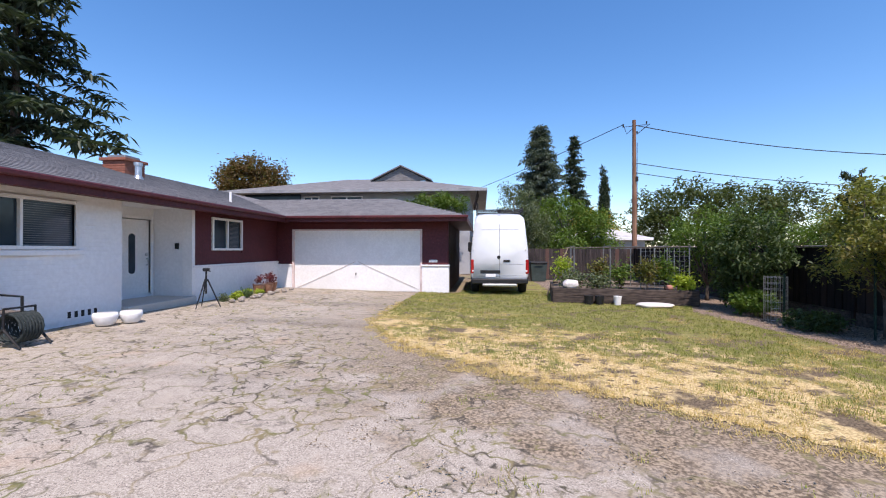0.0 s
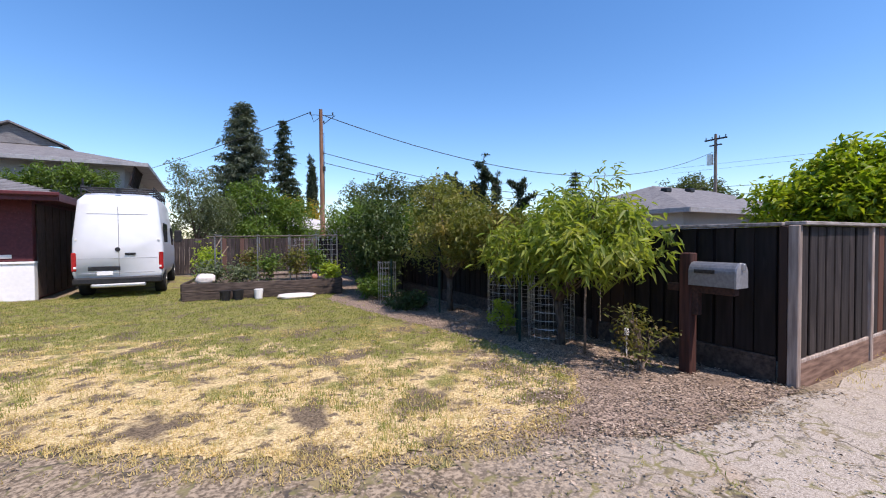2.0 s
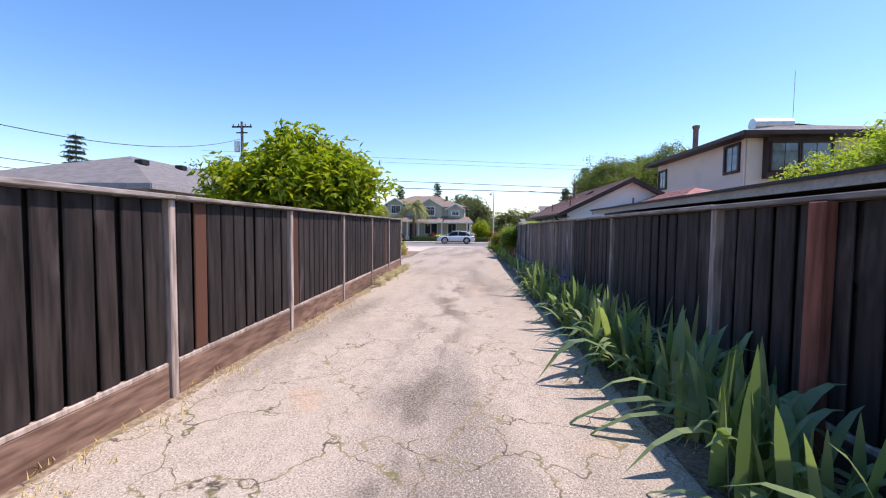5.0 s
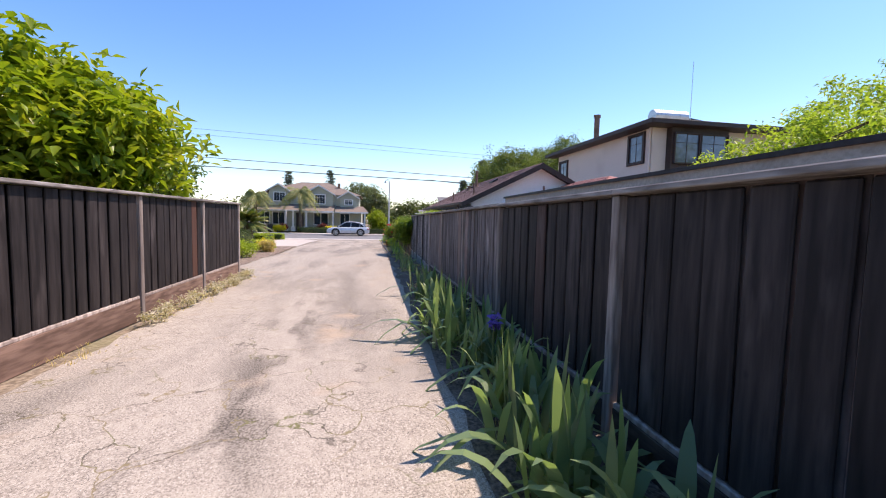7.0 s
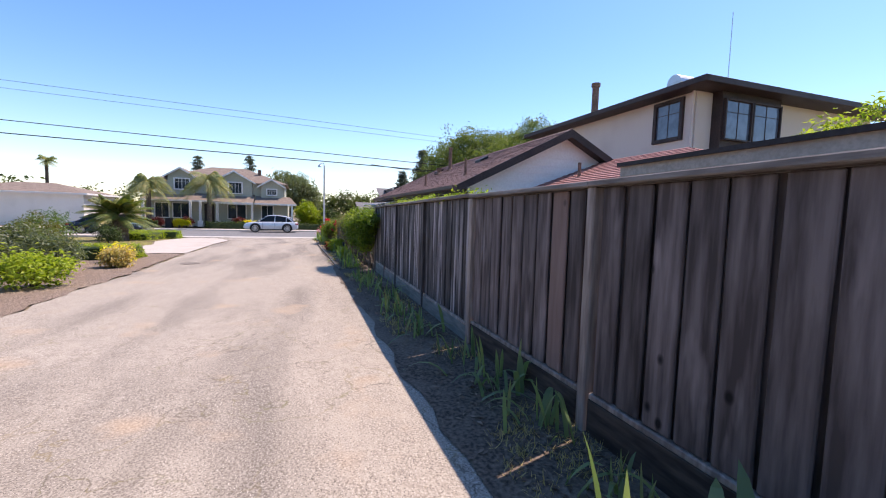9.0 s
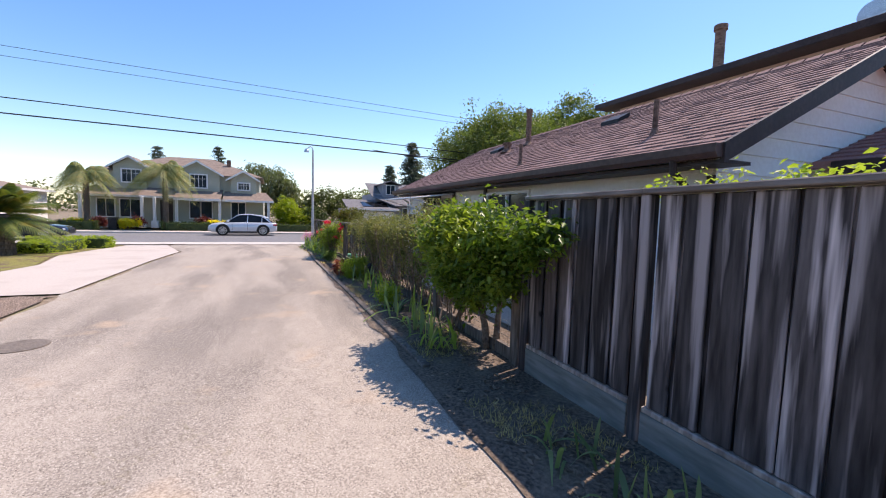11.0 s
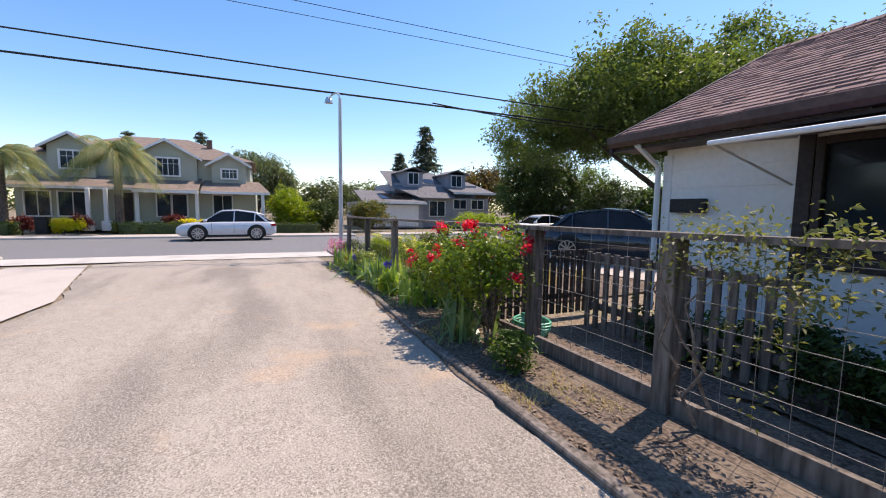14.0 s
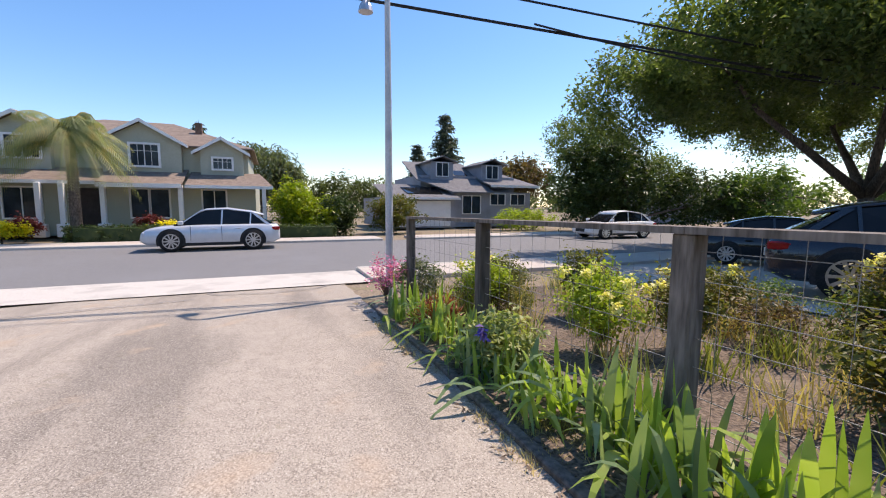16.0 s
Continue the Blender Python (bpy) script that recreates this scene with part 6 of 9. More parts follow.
def tree(name, x, y, z, lobes, label, leaf, n=140, per=40, length=0.10, width=0.04, trunk=0.08, fork=0.35, seed=1, droop=0.3, limbs=9, spread=0.16, category="tree", bark=None, group="", stems=1, shell=0.55, flat=0.6):
    """A tapered trunk that forks into limbs, and a crown of separate leaves in clumps; lobes are relative to its foot."""
    t = thing(name, x, y, z, label, category, 0, group)
    rnd = random.Random(seed)
    cs = clumps(lobes, n, seed, shell)
    top = sum(l[2] for l in lobes) / len(lobes)
    cx, cy = sum(l[0] for l in lobes) / len(lobes), sum(l[1] for l in lobes) / len(lobes)
    tb = Build()
    for k in range(stems):
        ox, oy = (rnd.uniform(-0.5, 0.5) * trunk * 3 * (stems > 1) for _ in range(2))
        mid = (ox * 2 + cx * fork * 0.5, oy * 2 + cy * fork * 0.5, top * fork)
        tb.tube([(ox, oy, -0.06), (ox * 1.2, oy * 1.2, top * fork * 0.4), mid], [trunk * 1.25, trunk * 0.95, trunk * 0.8], 10)
        for i in range(limbs):
            c = Vector(cs[rnd.randrange(len(cs))])
            m = Vector(mid)
            bend = m.lerp(c, 0.5) + Vector((rnd.uniform(-1, 1), rnd.uniform(-1, 1), rnd.uniform(0.2, 1.0))) * 0.14 * (c - m).length
            tb.tube([m, m.lerp(bend, 0.55), bend, c], [trunk * 0.62, trunk * 0.45, trunk * 0.3, trunk * 0.08], 7)
    smooth(part("trunk", tb, bark or BARK, t, fix=False))
    part("crown", leaf_mesh("crown", cs, spread, per, length, width, seed + 1, droop, flat), leaf, t)
    return t


def conifer(name, x, y, z, h, r, label, leaf, seed=1, whorls=22, arms=9, droop=0.25, start=0.12, size=0.3, lean=1.0):
    """A straight trunk with whorls of hanging arms, each set with needle sprays."""
    t = thing(name, x, y, z, label, "conifer")
    rnd = random.Random(seed)
    tb = Build().tube([(0, 0, -0.1), (0, 0, h * 0.5), (0, 0, h)], [h * 0.018, h * 0.011, 0.01], 8)
    pts = []
    for i in range(whorls):
        f = start + (1 - start) * i / whorls
        zz = h * f
        reach = r * (1 - f) ** lean * 1.05 + 0.05 * r
        for k in range(arms):
            if rnd.random() < 0.12:
                continue
            a = rnd.uniform(0, 2 * math.pi)
            L = reach * rnd.uniform(0.65, 1.15)
            tip = Vector((math.cos(a) * L, math.sin(a) * L, zz - droop * L + rnd.uniform(-0.1, 0.1)))
            if i % 2 == 0 and k % 2 == 0:
                tb.tube([(0, 0, zz), tip], [h * 0.003 + 0.01, 0.006], 4)
            m = max(2, int(L / (size * 0.55)))
            for j in range(1, m + 1):
                q = Vector((0, 0, zz)).lerp(tip, j / m)
                pts.append((q.x, q.y, q.z))
    part("trunk", tb, BARK, t, fix=False)
    part("foliage", leaf_mesh("foliage", pts, (size * 0.5, size * 0.5, size * 0.22), 12, size * 0.9, size * 0.22, seed, 0.35, 0.35), leaf, t)
    return t


def strips(name, specs, n=5):
    """Long blades: each spec is (foot, direction, length, width, bend, twist)."""
    v, f = [], []
    for p, d, L, W, bend, side in specs:
        p, d, side = Vector(p), Vector(d).normalized(), Vector(side).normalized()
        k = len(v)
        for i in range(n + 1):
            t = i / n
            q = p + d * L * t + Vector((d.x, d.y, 0)) * bend * L * t * t - Vector((0, 0, 1)) * bend * L * t * t * t
            w = W * (0.75 + 0.5 * t if t < 0.5 else 1.0 * (1 - ((t - 0.5) / 0.5) ** 1.6)) * 0.5 + 0.0008
            v += [tuple(q - side * w), tuple(q + side * w)]
        for i in range(n):
            f.append((k + 2 * i, k + 2 * i + 1, k + 2 * i + 3, k + 2 * i + 2))
    me = bpy.data.meshes.new(name)
    me.from_pydata(v, [], f)
    me.update()
    return me


def blade_specs(g, x, y, z, count, spread, length, width, lean, bend):
    out = []
    for _ in range(count):
        a = g.uniform(0, 2 * math.pi)
        d = Vector((math.cos(a) * g.uniform(0.1, lean), math.sin(a) * g.uniform(0.1, lean), 1))
        b = a + g.uniform(-0.8, 0.8) + math.pi / 2
        out.append(((x + g.gauss(0, spread), y + g.gauss(0, spread), z), d, length * g.uniform(0.55, 1.15), width * g.uniform(0.75, 1.2), bend * g.uniform(0.1, 1.6), (math.cos(b), math.sin(b), 0)))
    return out


L_PEACH = leafy("peach_leaves", (0.12, 0.17, 0.03), (0.27, 0.32, 0.055), (0.36, 0.36, 0.09), 0.42)
L_PEAR = leafy("pear_leaves", (0.11, 0.13, 0.035), (0.22, 0.23, 0.06), (0.32, 0.25, 0.09))
L_OLIVE = leafy("olive_leaves", (0.085, 0.10, 0.022), (0.16, 0.16, 0.035), (0.18, 0.11, 0.03))
L_DARK = leafy("dark_leaves", (0.03, 0.055, 0.018), (0.065, 0.10, 0.03), (0.10, 0.13, 0.04), 0.25)
L_STREET = leafy("street_tree_leaves", (0.07, 0.105, 0.035), (0.14, 0.185, 0.06), (0.19, 0.235, 0.08), 0.42)
L_GREEN = leafy("green_leaves", (0.06, 0.11, 0.02), (0.12, 0.19, 0.035), (0.16, 0.22, 0.05))
L_LEMON = leafy("citrus_leaves", (0.13, 0.20, 0.014), (0.28, 0.34, 0.025), (0.36, 0.36, 0.035), 0.42, 0.35)
L_PRIVET = leafy("privet_leaves", (0.07, 0.125, 0.022), (0.18, 0.26, 0.035), (0.32, 0.37, 0.05), 0.42, 0.35)
L_VINE = leafy("dusty_vine_leaves", (0.085, 0.10, 0.04), (0.20, 0.21, 0.08), (0.30, 0.27, 0.11), 0.4)
L_GREY = leafy("grey_green_leaves", (0.09, 0.12, 0.07), (0.16, 0.19, 0.11), (0.12, 0.14, 0.08))
L_OAK = leafy("far_oak_leaves", (0.05, 0.075, 0.03), (0.10, 0.125, 0.045), (0.12, 0.13, 0.06))
L_CONIFER = leafy("conifer_needles", (0.025, 0.042, 0.026), (0.055, 0.078, 0.045), (0.07, 0.085, 0.045), 0.18)
L_BLUE = leafy("bluish_needles", (0.06, 0.085, 0.07), (0.12, 0.15, 0.115), (0.11, 0.125, 0.085), 0.2)
L_BROWN = leafy("bronze_leaves", (0.10, 0.06, 0.03), (0.17, 0.11, 0.05), (0.07, 0.10, 0.03))
L_BRIGHT = leafy("bright_leaves", (0.18, 0.27, 0.03), (0.32, 0.40, 0.06), (0.36, 0.42, 0.10), 0.45)
L_IRIS = leafy("iris_blades", (0.06, 0.12, 0.05), (0.14, 0.22, 0.09), (0.22, 0.30, 0.10), 0.3, 0.4)
L_LIME = leafy("lime_leaves", (0.24, 0.32, 0.03), (0.38, 0.44, 0.06), (0.2, 0.28, 0.04), 0.4)
L_PALM = leafy("palm_fronds", (0.15, 0.19, 0.08), (0.28, 0.30, 0.13), (0.42, 0.32, 0.11), 0.35)
L_CYCAS = leafy("cycad_fronds", (0.07, 0.11, 0.03), (0.16, 0.19, 0.05), (0.34, 0.27, 0.07), 0.25, 0.4)
L_YELLOW = leafy("yellow_flowers", (0.75, 0.62, 0.02), (0.85, 0.75, 0.05), (0.7, 0.65, 0.05), 0.3)
L_RED = leafy("red_petals", (0.62, 0.012, 0.05), (0.80, 0.045, 0.12), (0.68, 0.03, 0.09), 0.35)
L_MAROON = leafy("maroon_leaves", (0.10, 0.02, 0.025), (0.2, 0.04, 0.04), (0.13, 0.03, 0.02), 0.2)
L_PINK = leafy("pink_flowers", (0.6, 0.12, 0.35), (0.75, 0.3, 0.5), (0.65, 0.2, 0.4), 0.3)
L_VIOLET = leafy("violet_petals", (0.12, 0.08, 0.5), (0.25, 0.18, 0.65), (0.2, 0.12, 0.55), 0.35)
L_PALE = leafy("pale_yellow_petals", (0.75, 0.68, 0.2), (0.85, 0.8, 0.4), (0.8, 0.7, 0.3), 0.3)
L_STRAW = leafy("dry_grass", (0.46, 0.34, 0.14), (0.66, 0.52, 0.25), (0.36, 0.32, 0.12), 0.3, 0.8)
L_GRASS = leafy("grass_blades", (0.15, 0.18, 0.035), (0.31, 0.32, 0.09), (0.46, 0.40, 0.16), 0.3, 0.7)
L_COPPER = leafy("copper_succulent", (0.28, 0.07, 0.03), (0.40, 0.13, 0.05), (0.16, 0.02, 0.03), 0.2, 0.4)

# garden trees by the side fence
tree("peach_tree", 5.36, 3.58, 0, [(-0.05, -0.25, 1.20, 0.66, 0.7, 0.34), (-0.2, -0.65, 1.12, 0.48, 0.5, 0.38), (0.0, 0.5, 1.02, 0.55, 0.6, 0.36), (0.1, 0.1, 1.45, 0.3, 0.34, 0.22), (-0.3, 0.1, 0.9, 0.35, 0.4, 0.2)], "small peach tree with long drooping green leaves", L_PEACH,
     230, 24, 0.125, 0.030, 0.028, 0.42, 3, 0.5, 9, 0.13, stems=3, group="fruit trees")
tree("peach_shoots", 5.25, 3.2, 0.0, [(0.0, -0.1, 1.70, 0.12, 0.3, 0.22)], "young peach shoots standing above the crown", L_PEACH, 16, 8, 0.085, 0.022, 0.012, 0.7, 5, 0.4, 7, 0.08, bark=TWIG)
tree("pear_tree", 5.42, 6.1, 0, [(0, 0, 1.35, 0.72, 0.95, 0.62), (-0.1, -0.5, 1.25, 0.5, 0.5, 0.5), (0, 0.3, 1.85, 0.4, 0.45, 0.3)], "dense olive-green fruit tree with several stems", L_PEAR,
     230, 52, 0.07, 0.026, 0.035, 0.35, 7, 0.3, 10, 0.15, stems=3, group="fruit trees")
tree("bay_shrub", 5.1, 8.4, 0, [(0, 0, 1.2, 0.6, 0.75, 0.75), (0.1, 0.4, 0.6, 0.5, 0.5, 0.5)], "dark leafy evergreen shrub by the fence", L_DARK, 170, 40, 0.09, 0.035, 0.04, 0.3, 9, 0.4, 8, 0.16, category="shrub", stems=2)
tree("privet_tree", 5.3, 10.4, 0, [(0, 0, 1.55, 0.9, 0.9, 0.6), (0.2, 0.2, 0.8, 0.6, 0.6, 0.6)], "bushy green privet tree near the vegetable bed", L_GREEN, 170, 40, 0.08, 0.032, 0.04, 0.3, 11, 0.3, 8, 0.18)
tree("plum_tree", 5.55, 4.75, 0, [(0, 0, 1.15, 0.5, 0.55, 0.45)], "young fruit tree inside a wire cage", L_OLIVE, 70, 36, 0.075, 0.028, 0.025, 0.5, 13, 0.4, 8, 0.14, group="fruit trees")
tree("straggly_shrub", 5.22, 2.58, 0, [(0, 0, 0.36, 0.28, 0.28, 0.26)], "straggly half-bare shrub in the bark chips", L_OLIVE, 60, 9, 0.05, 0.022, 0.012, 0.25, 15, 0.1, 10, 0.06, category="shrub", bark=TWIG, stems=3, shell=0.3)
tree("yellow_shrub", 5.1, 4.35, 0, [(0, 0, 0.22, 0.15, 0.16, 0.17)], "small yellow-green shrub beside a stake", L_LIME, 40, 22, 0.045, 0.018, 0.012, 0.3, 17, 0.1, 5, 0.06, category="shrub", stems=2)
tree("low_shrub", 4.95, 6.7, 0, [(0, 0, 0.13, 0.4, 0.4, 0.14)], "low spreading shrub on the bark chips", L_DARK, 70, 26, 0.06, 0.03, 0.012, 0.3, 19, 0.2, 6, 0.08, category="shrub", stems=2)
tree("low_shrub", 4.9, 8.0, 0, [(0, 0, 0.25, 0.35, 0.35, 0.22)], "low leafy shrub below the evergreen", L_GREEN, 60, 24, 0.07, 0.04, 0.012, 0.3, 21, 0.2, 6, 0.08, category="shrub", stems=2)

# spiky junipers behind the side fence
jun = thing("juniper", 6.95, 7.6, 0, "twisted juniper with upright dark spikes", "conifer")
pts, tb = [], Build().tube([(0, 0, -0.05), (0, 0, 1.0)], [0.10, 0.08], 8)
rnd = random.Random(4)
for sx, sy, zt in ((0.1, 0.0, 2.85), (0.0, 0.75, 2.6), (0.1, -0.8, 2.45), (0.3, 0.35, 2.3), (0.1, -0.35, 2.35), (0, 1.25, 2.35), (0.2, -1.35, 2.25)):
    foot, tip = Vector((sx * 0.6, sy * 0.7, 1.0)), Vector((sx + rnd.uniform(-0.1, 0.1), sy + rnd.uniform(-0.3, 0.3), zt))
    tb.tube([(0, 0, 0.9), foot, tip], [0.05, 0.03, 0.008], 6)
    spikes = [(foot, tip, 0.10)]
    for f in (0.35, 0.5, 0.62, 0.75, 0.85):
        a = foot.lerp(tip, f)
        spikes.append((a, a + Vector((rnd.uniform(-0.2, 0.2), rnd.choice((-1, 1)) * rnd.uniform(0.12, 0.34), rnd.uniform(0.12, 0.32))), 0.055))
    for a, c, w in spikes:
        for j in range(14):
            q = a.lerp(c, j / 13)
            k = w * (1 - j / 15) ** 0.7 + 0.015
            pts += [(q.x + rnd.uniform(-k, k), q.y + rnd.uniform(-k, k), q.z) for _ in range(3)]
part("trunk", tb, BARK, jun, fix=False)
part("foliage", leaf_mesh("foliage", pts, 0.045, 12, 0.06, 0.022, 5, -0.5, 1.0), L_CONIFER, jun)
tree("hedge_tree", 7.3, 5.2, 0, [(0, 0, 1.35, 0.7, 1.2, 0.5), (0, 1.6, 1.3, 0.7, 1.0, 0.5), (0.2, 3.6, 1.3, 0.8, 1.3, 0.55)], "clipped hedge tree seen over the fence", L_GREEN, 220, 40, 0.08, 0.035, 0.05, 0.4, 23, 0.2, 8, 0.2)

# lemon tree behind the board fence
tree("lemon_tree", 13.75, 3.45, 0, [(0, 0, 1.95, 1.35, 1.35, 0.95), (0.2, -0.8, 1.9, 0.95, 0.95, 0.85), (-0.5, 0.8, 1.7, 1.05, 1.0, 0.8), (-0.2, 0.1, 2.7, 0.65, 0.65, 0.42), (0.7, 0.6, 2.3, 0.8, 0.8, 0.6)], "glossy yellow-green citrus tree leaning over the fence", L_LEMON,
     520, 34, 0.17, 0.075, 0.07, 0.35, 25, 0.3, 12, 0.22)
tree("neighbour_tree", 21.5, 5.6, 0, [(0, 0, 2.2, 1.1, 1.2, 0.9), (0.8, 0.6, 1.8, 0.9, 0.9, 0.8)], "leafy green tree in the neighbour's front yard", L_GREEN, 170, 40, 0.13, 0.06, 0.08, 0.35, 27, 0.25, 9, 0.24)
tree("bright_tree", 18.3, -10.6, 0, [(0, 0, 2.6, 1.0, 1.0, 0.7), (-1.6, -0.4, 3.0, 1.3, 1.2, 0.8), (-3.2, 0.0, 2.8, 1.4, 1.2, 0.8), (-0.4, -3.4, 4.2, 1.6, 1.5, 1.2)], "bright yellow-green tree behind the long shed", L_BRIGHT, 300, 40, 0.14, 0.06, 0.10, 0.4, 29, 0.2, 10, 0.24)

# trees behind the houses
tree("far_garden_trees", 44.0, -33.0, -0.5, [(0, 0, 2.2, 3, 5, 2.2), (6, 4, 2.0, 3, 3, 2.0), (-6, -3, 2.2, 3, 4, 2.4)], "mixed green garden trees beyond the parked cars", L_GREEN, 330, 34, 0.34, 0.15, 0.16, 0.3, 111, 0.2, 8, 0.5)
conifer("cedar", -18.4, 14.8, 0, 13.5, 4.3, "large dark cedar with hanging layered branches", L_CONIFER, 31, 15, 9, 0.30, 0.12, 0.6, 0.6)
tree("bronze_tree", -13.4, 23.5, 0, [(0, 0, 5.0, 2.0, 2.0, 1.5), (-0.8, 0, 4.2, 1.6, 1.6, 1.2)], "round bronze-leaved tree behind the roof", L_BROWN, 420, 40, 0.20, 0.09, 0.2, 0.4, 33, 0.2, 8, 0.4)
tree("balcony_vine", -2.2, 18.7, 0, [(0.2, 0, 3.15, 1.4, 0.4, 0.55), (-1.2, 0, 3.0, 0.9, 0.4, 0.4)], "leafy climbing plant in front of the upper storey", L_GREEN, 150, 34, 0.15, 0.05, 0.06, 0.4, 35, 0.3, 8, 0.2, category="climber")
tree("eucalyptus", 1.7, 19.6, 0, [(0, 0, 2.7, 1.0, 0.8, 1.3), (0.7, 0.4, 2.0, 1.0, 0.9, 1.2), (-0.4, 0, 4.0, 0.35, 0.35, 0.4)], "grey-green feathery tree by the back fence", L_GREY, 220, 36, 0.13, 0.04, 0.07, 0.35, 37, 0.4, 9, 0.24)
conifer("redwood", 4.5, 33.0, 0, 11.0, 2.5, "tall dusky redwood with a rounded top", L_BLUE, 39, 42, 12, 0.05, 0.06, 0.36, 0.6)
conifer("fir_tree", 7.6, 35.5, 0, 10.8, 1.7, "slim pointed fir tree", L_CONIFER, 41, 34, 9, 0.15, 0.06, 0.32, 0.8)
cyp = tree("cypress", 8.75, 31.0, 0, [(0, 0, 3.5, 0.33, 0.33, 3.4)], "narrow dark Italian cypress", L_CONIFER, 420, 36, 0.16, 0.05, 0.08, 0.1, 43, -0.9, 3, 0.12, category="conifer")
tree("garden_tree", 4.2, 21.4, 0, [(0, 0, 2.4, 1.7, 1.4, 1.5), (1.6, 0.4, 2.0, 1.3, 1.2, 1.3), (-0.5, -1.5, 1.2, 1.2, 0.8, 1.0)], "full green tree behind the back fence", L_GREEN, 280, 36, 0.16, 0.07, 0.12, 0.35, 45, 0.25, 9, 0.28)
tree("yellow_bush", 7.4, 28.6, 0, [(0, 0, 2.6, 1.6, 1.2, 1.1)], "orange and yellow flowering bush beyond the shed", leafy("orange_leaves", (0.25, 0.2, 0.03), (0.4, 0.3, 0.05), (0.3, 0.25, 0.04)), 110, 30, 0.2, 0.08, 0.1, 0.3, 47, 0.2, 6, 0.3, category="shrub")
tree("oak_tree", 18.0, 33.8, 0, [(-2.6, 0, 4.4, 3.2, 2.6, 2.0), (1.8, 0, 4.2, 3.2, 2.6, 1.9), (5.2, 0, 4.6, 2.0, 2.0, 1.6), (-4.5, 0, 3.0, 2.2, 2, 1.8)], "broad grey-green oak crown in the distance", L_OAK, 420, 34, 0.30, 0.13, 0.3, 0.35, 49, 0.2, 10, 0.5)
tree("oak_tree", 47.0, 25.5, -0.5, [(0, 0, 5.6, 3.8, 3.2, 2.4), (-3.0, 0.6, 4.6, 2.6, 2.4, 2.2)], "broad round oak crown by the far pole", L_OAK, 330, 34, 0.36, 0.15, 0.3, 0.35, 51, 0.2, 10, 0.55)
conifer("fir_tree", 42.0, 37.0, -0.3, 10.0, 1.7, "small dark fir beyond the low house", L_CONIFER, 53, 18, 9, 0.1, 0.15, 0.35, 0.6)
tree("olive_tree", 11.5, 19.0, 0, [(0, 0, 1.9, 1.6, 1.6, 1.0), (2.8, -1.0, 1.8, 1.6, 1.5, 1.0), (5.0, -1.5, 1.6, 1.3, 1.3, 0.9)], "row of olive-green garden trees behind the fence", L_GREEN, 260, 36, 0.15, 0.06, 0.1, 0.3, 55, 0.2, 8, 0.28)

# street trees past the cottage
rnd = random.Random(12)
BIG = [(0, 0, 5.9, 3.0, 3.0, 1.4)]
for i in range(40):
    a, d = i * 2.399963, 7.0 * math.sqrt((i + 0.5) / 40)
    dome = 1 - (d / 8.2) ** 2
    q = rnd.uniform(1.25, 2.0)
    BIG.append((0.85 * d * math.cos(a), d * math.sin(a) - 0.3, 3.6 + rnd.uniform(0.0, 0.8) + rnd.uniform(0.35, 1.0) * 3.2 * dome, q, q, q * 0.72))
tree("street_tree", 39.7, -15.8, -0.55, BIG, "huge dark spreading tree over the street", L_STREET, 3900, 48, 0.145, 0.072, 0.23, 0.30, 57, 0.25, 6, 0.36, shell=0.6)
tree("bright_street_tree", 53.0, -17.4, -0.6, [(0, 0.6, 5.2, 1.9, 2.0, 1.4), (0.4, -1.8, 4.6, 2.0, 2.0, 1.6), (0, 0.9, 2.6, 1.6, 1.6, 2.2), (-0.4, -3.6, 3.4, 1.8, 2.0, 1.8), (0, -1.2, 2.4, 1.8, 2.2, 2.0), (-0.3, -6.0, 3.0, 1.6, 1.9, 1.6)], "dense dark green tree with bright outer leaves across the street", L_STREET, 800, 40, 0.17, 0.08, 0.16, 0.3, 59, 0.2, 8, 0.36)
tree("tall_hedge", 51.4, -18.6, -0.6, [(0, 0.6, 2.7, 1.3, 3.6, 2.6), (0.5, -6.5, 2.0, 1.4, 4.2, 1.9), (0.5, -13, 1.9, 1.4, 4.4, 1.8)], "dark tall hedge below the street tree", L_DARK, 680, 34, 0.26, 0.12, 0.12, 0.3, 61, 0.2, 6, 0.42, category="hedge")
tree("copper_tree", 66.0, -21.0, -0.6, [(0, 0, 4.0, 3.0, 2.8, 1.6)], "coppery brown tree behind the grey house", L_BROWN, 170, 30, 0.36, 0.16, 0.2, 0.3, 63, 0.2, 6, 0.5)
conifer("blue_fir", 82.0, -20.6, -0.6, 12.8, 3.0, "tall bluish fir behind the grey house", L_BLUE, 67, 26, 9, 0.12, 0.12, 0.6, 0.75)
conifer("blue_fir", 84.0, -17.5, -0.6, 9.2, 2.3, "shorter bluish fir beside a taller one", L_BLUE, 69, 22, 9, 0.12, 0.12, 0.5, 0.75)
tree("willow", 78.0, 0.6, -0.6, [(0, 0, 4.8, 3.4, 3.2, 2.6), (0.5, -2.2, 3.6, 2.6, 2.4, 2.4)], "weeping grey-green tree behind the sage house", L_GREY, 300, 34, 0.40, 0.12, 0.25, 0.3, 71, 0.8, 8, 0.6)
conifer("thin_fir", 84.0, 6.4, -0.6, 10.2, 1.2, "thin distant fir beyond the houses", L_BLUE, 73, 16, 6, 0.1, 0.3, 0.5, 0.6)
conifer("thin_fir", 84.0, 13.4, -0.6, 9.6, 1.4, "thin distant fir behind the roof", L_BLUE, 75, 16, 6, 0.1, 0.3, 0.5, 0.6)
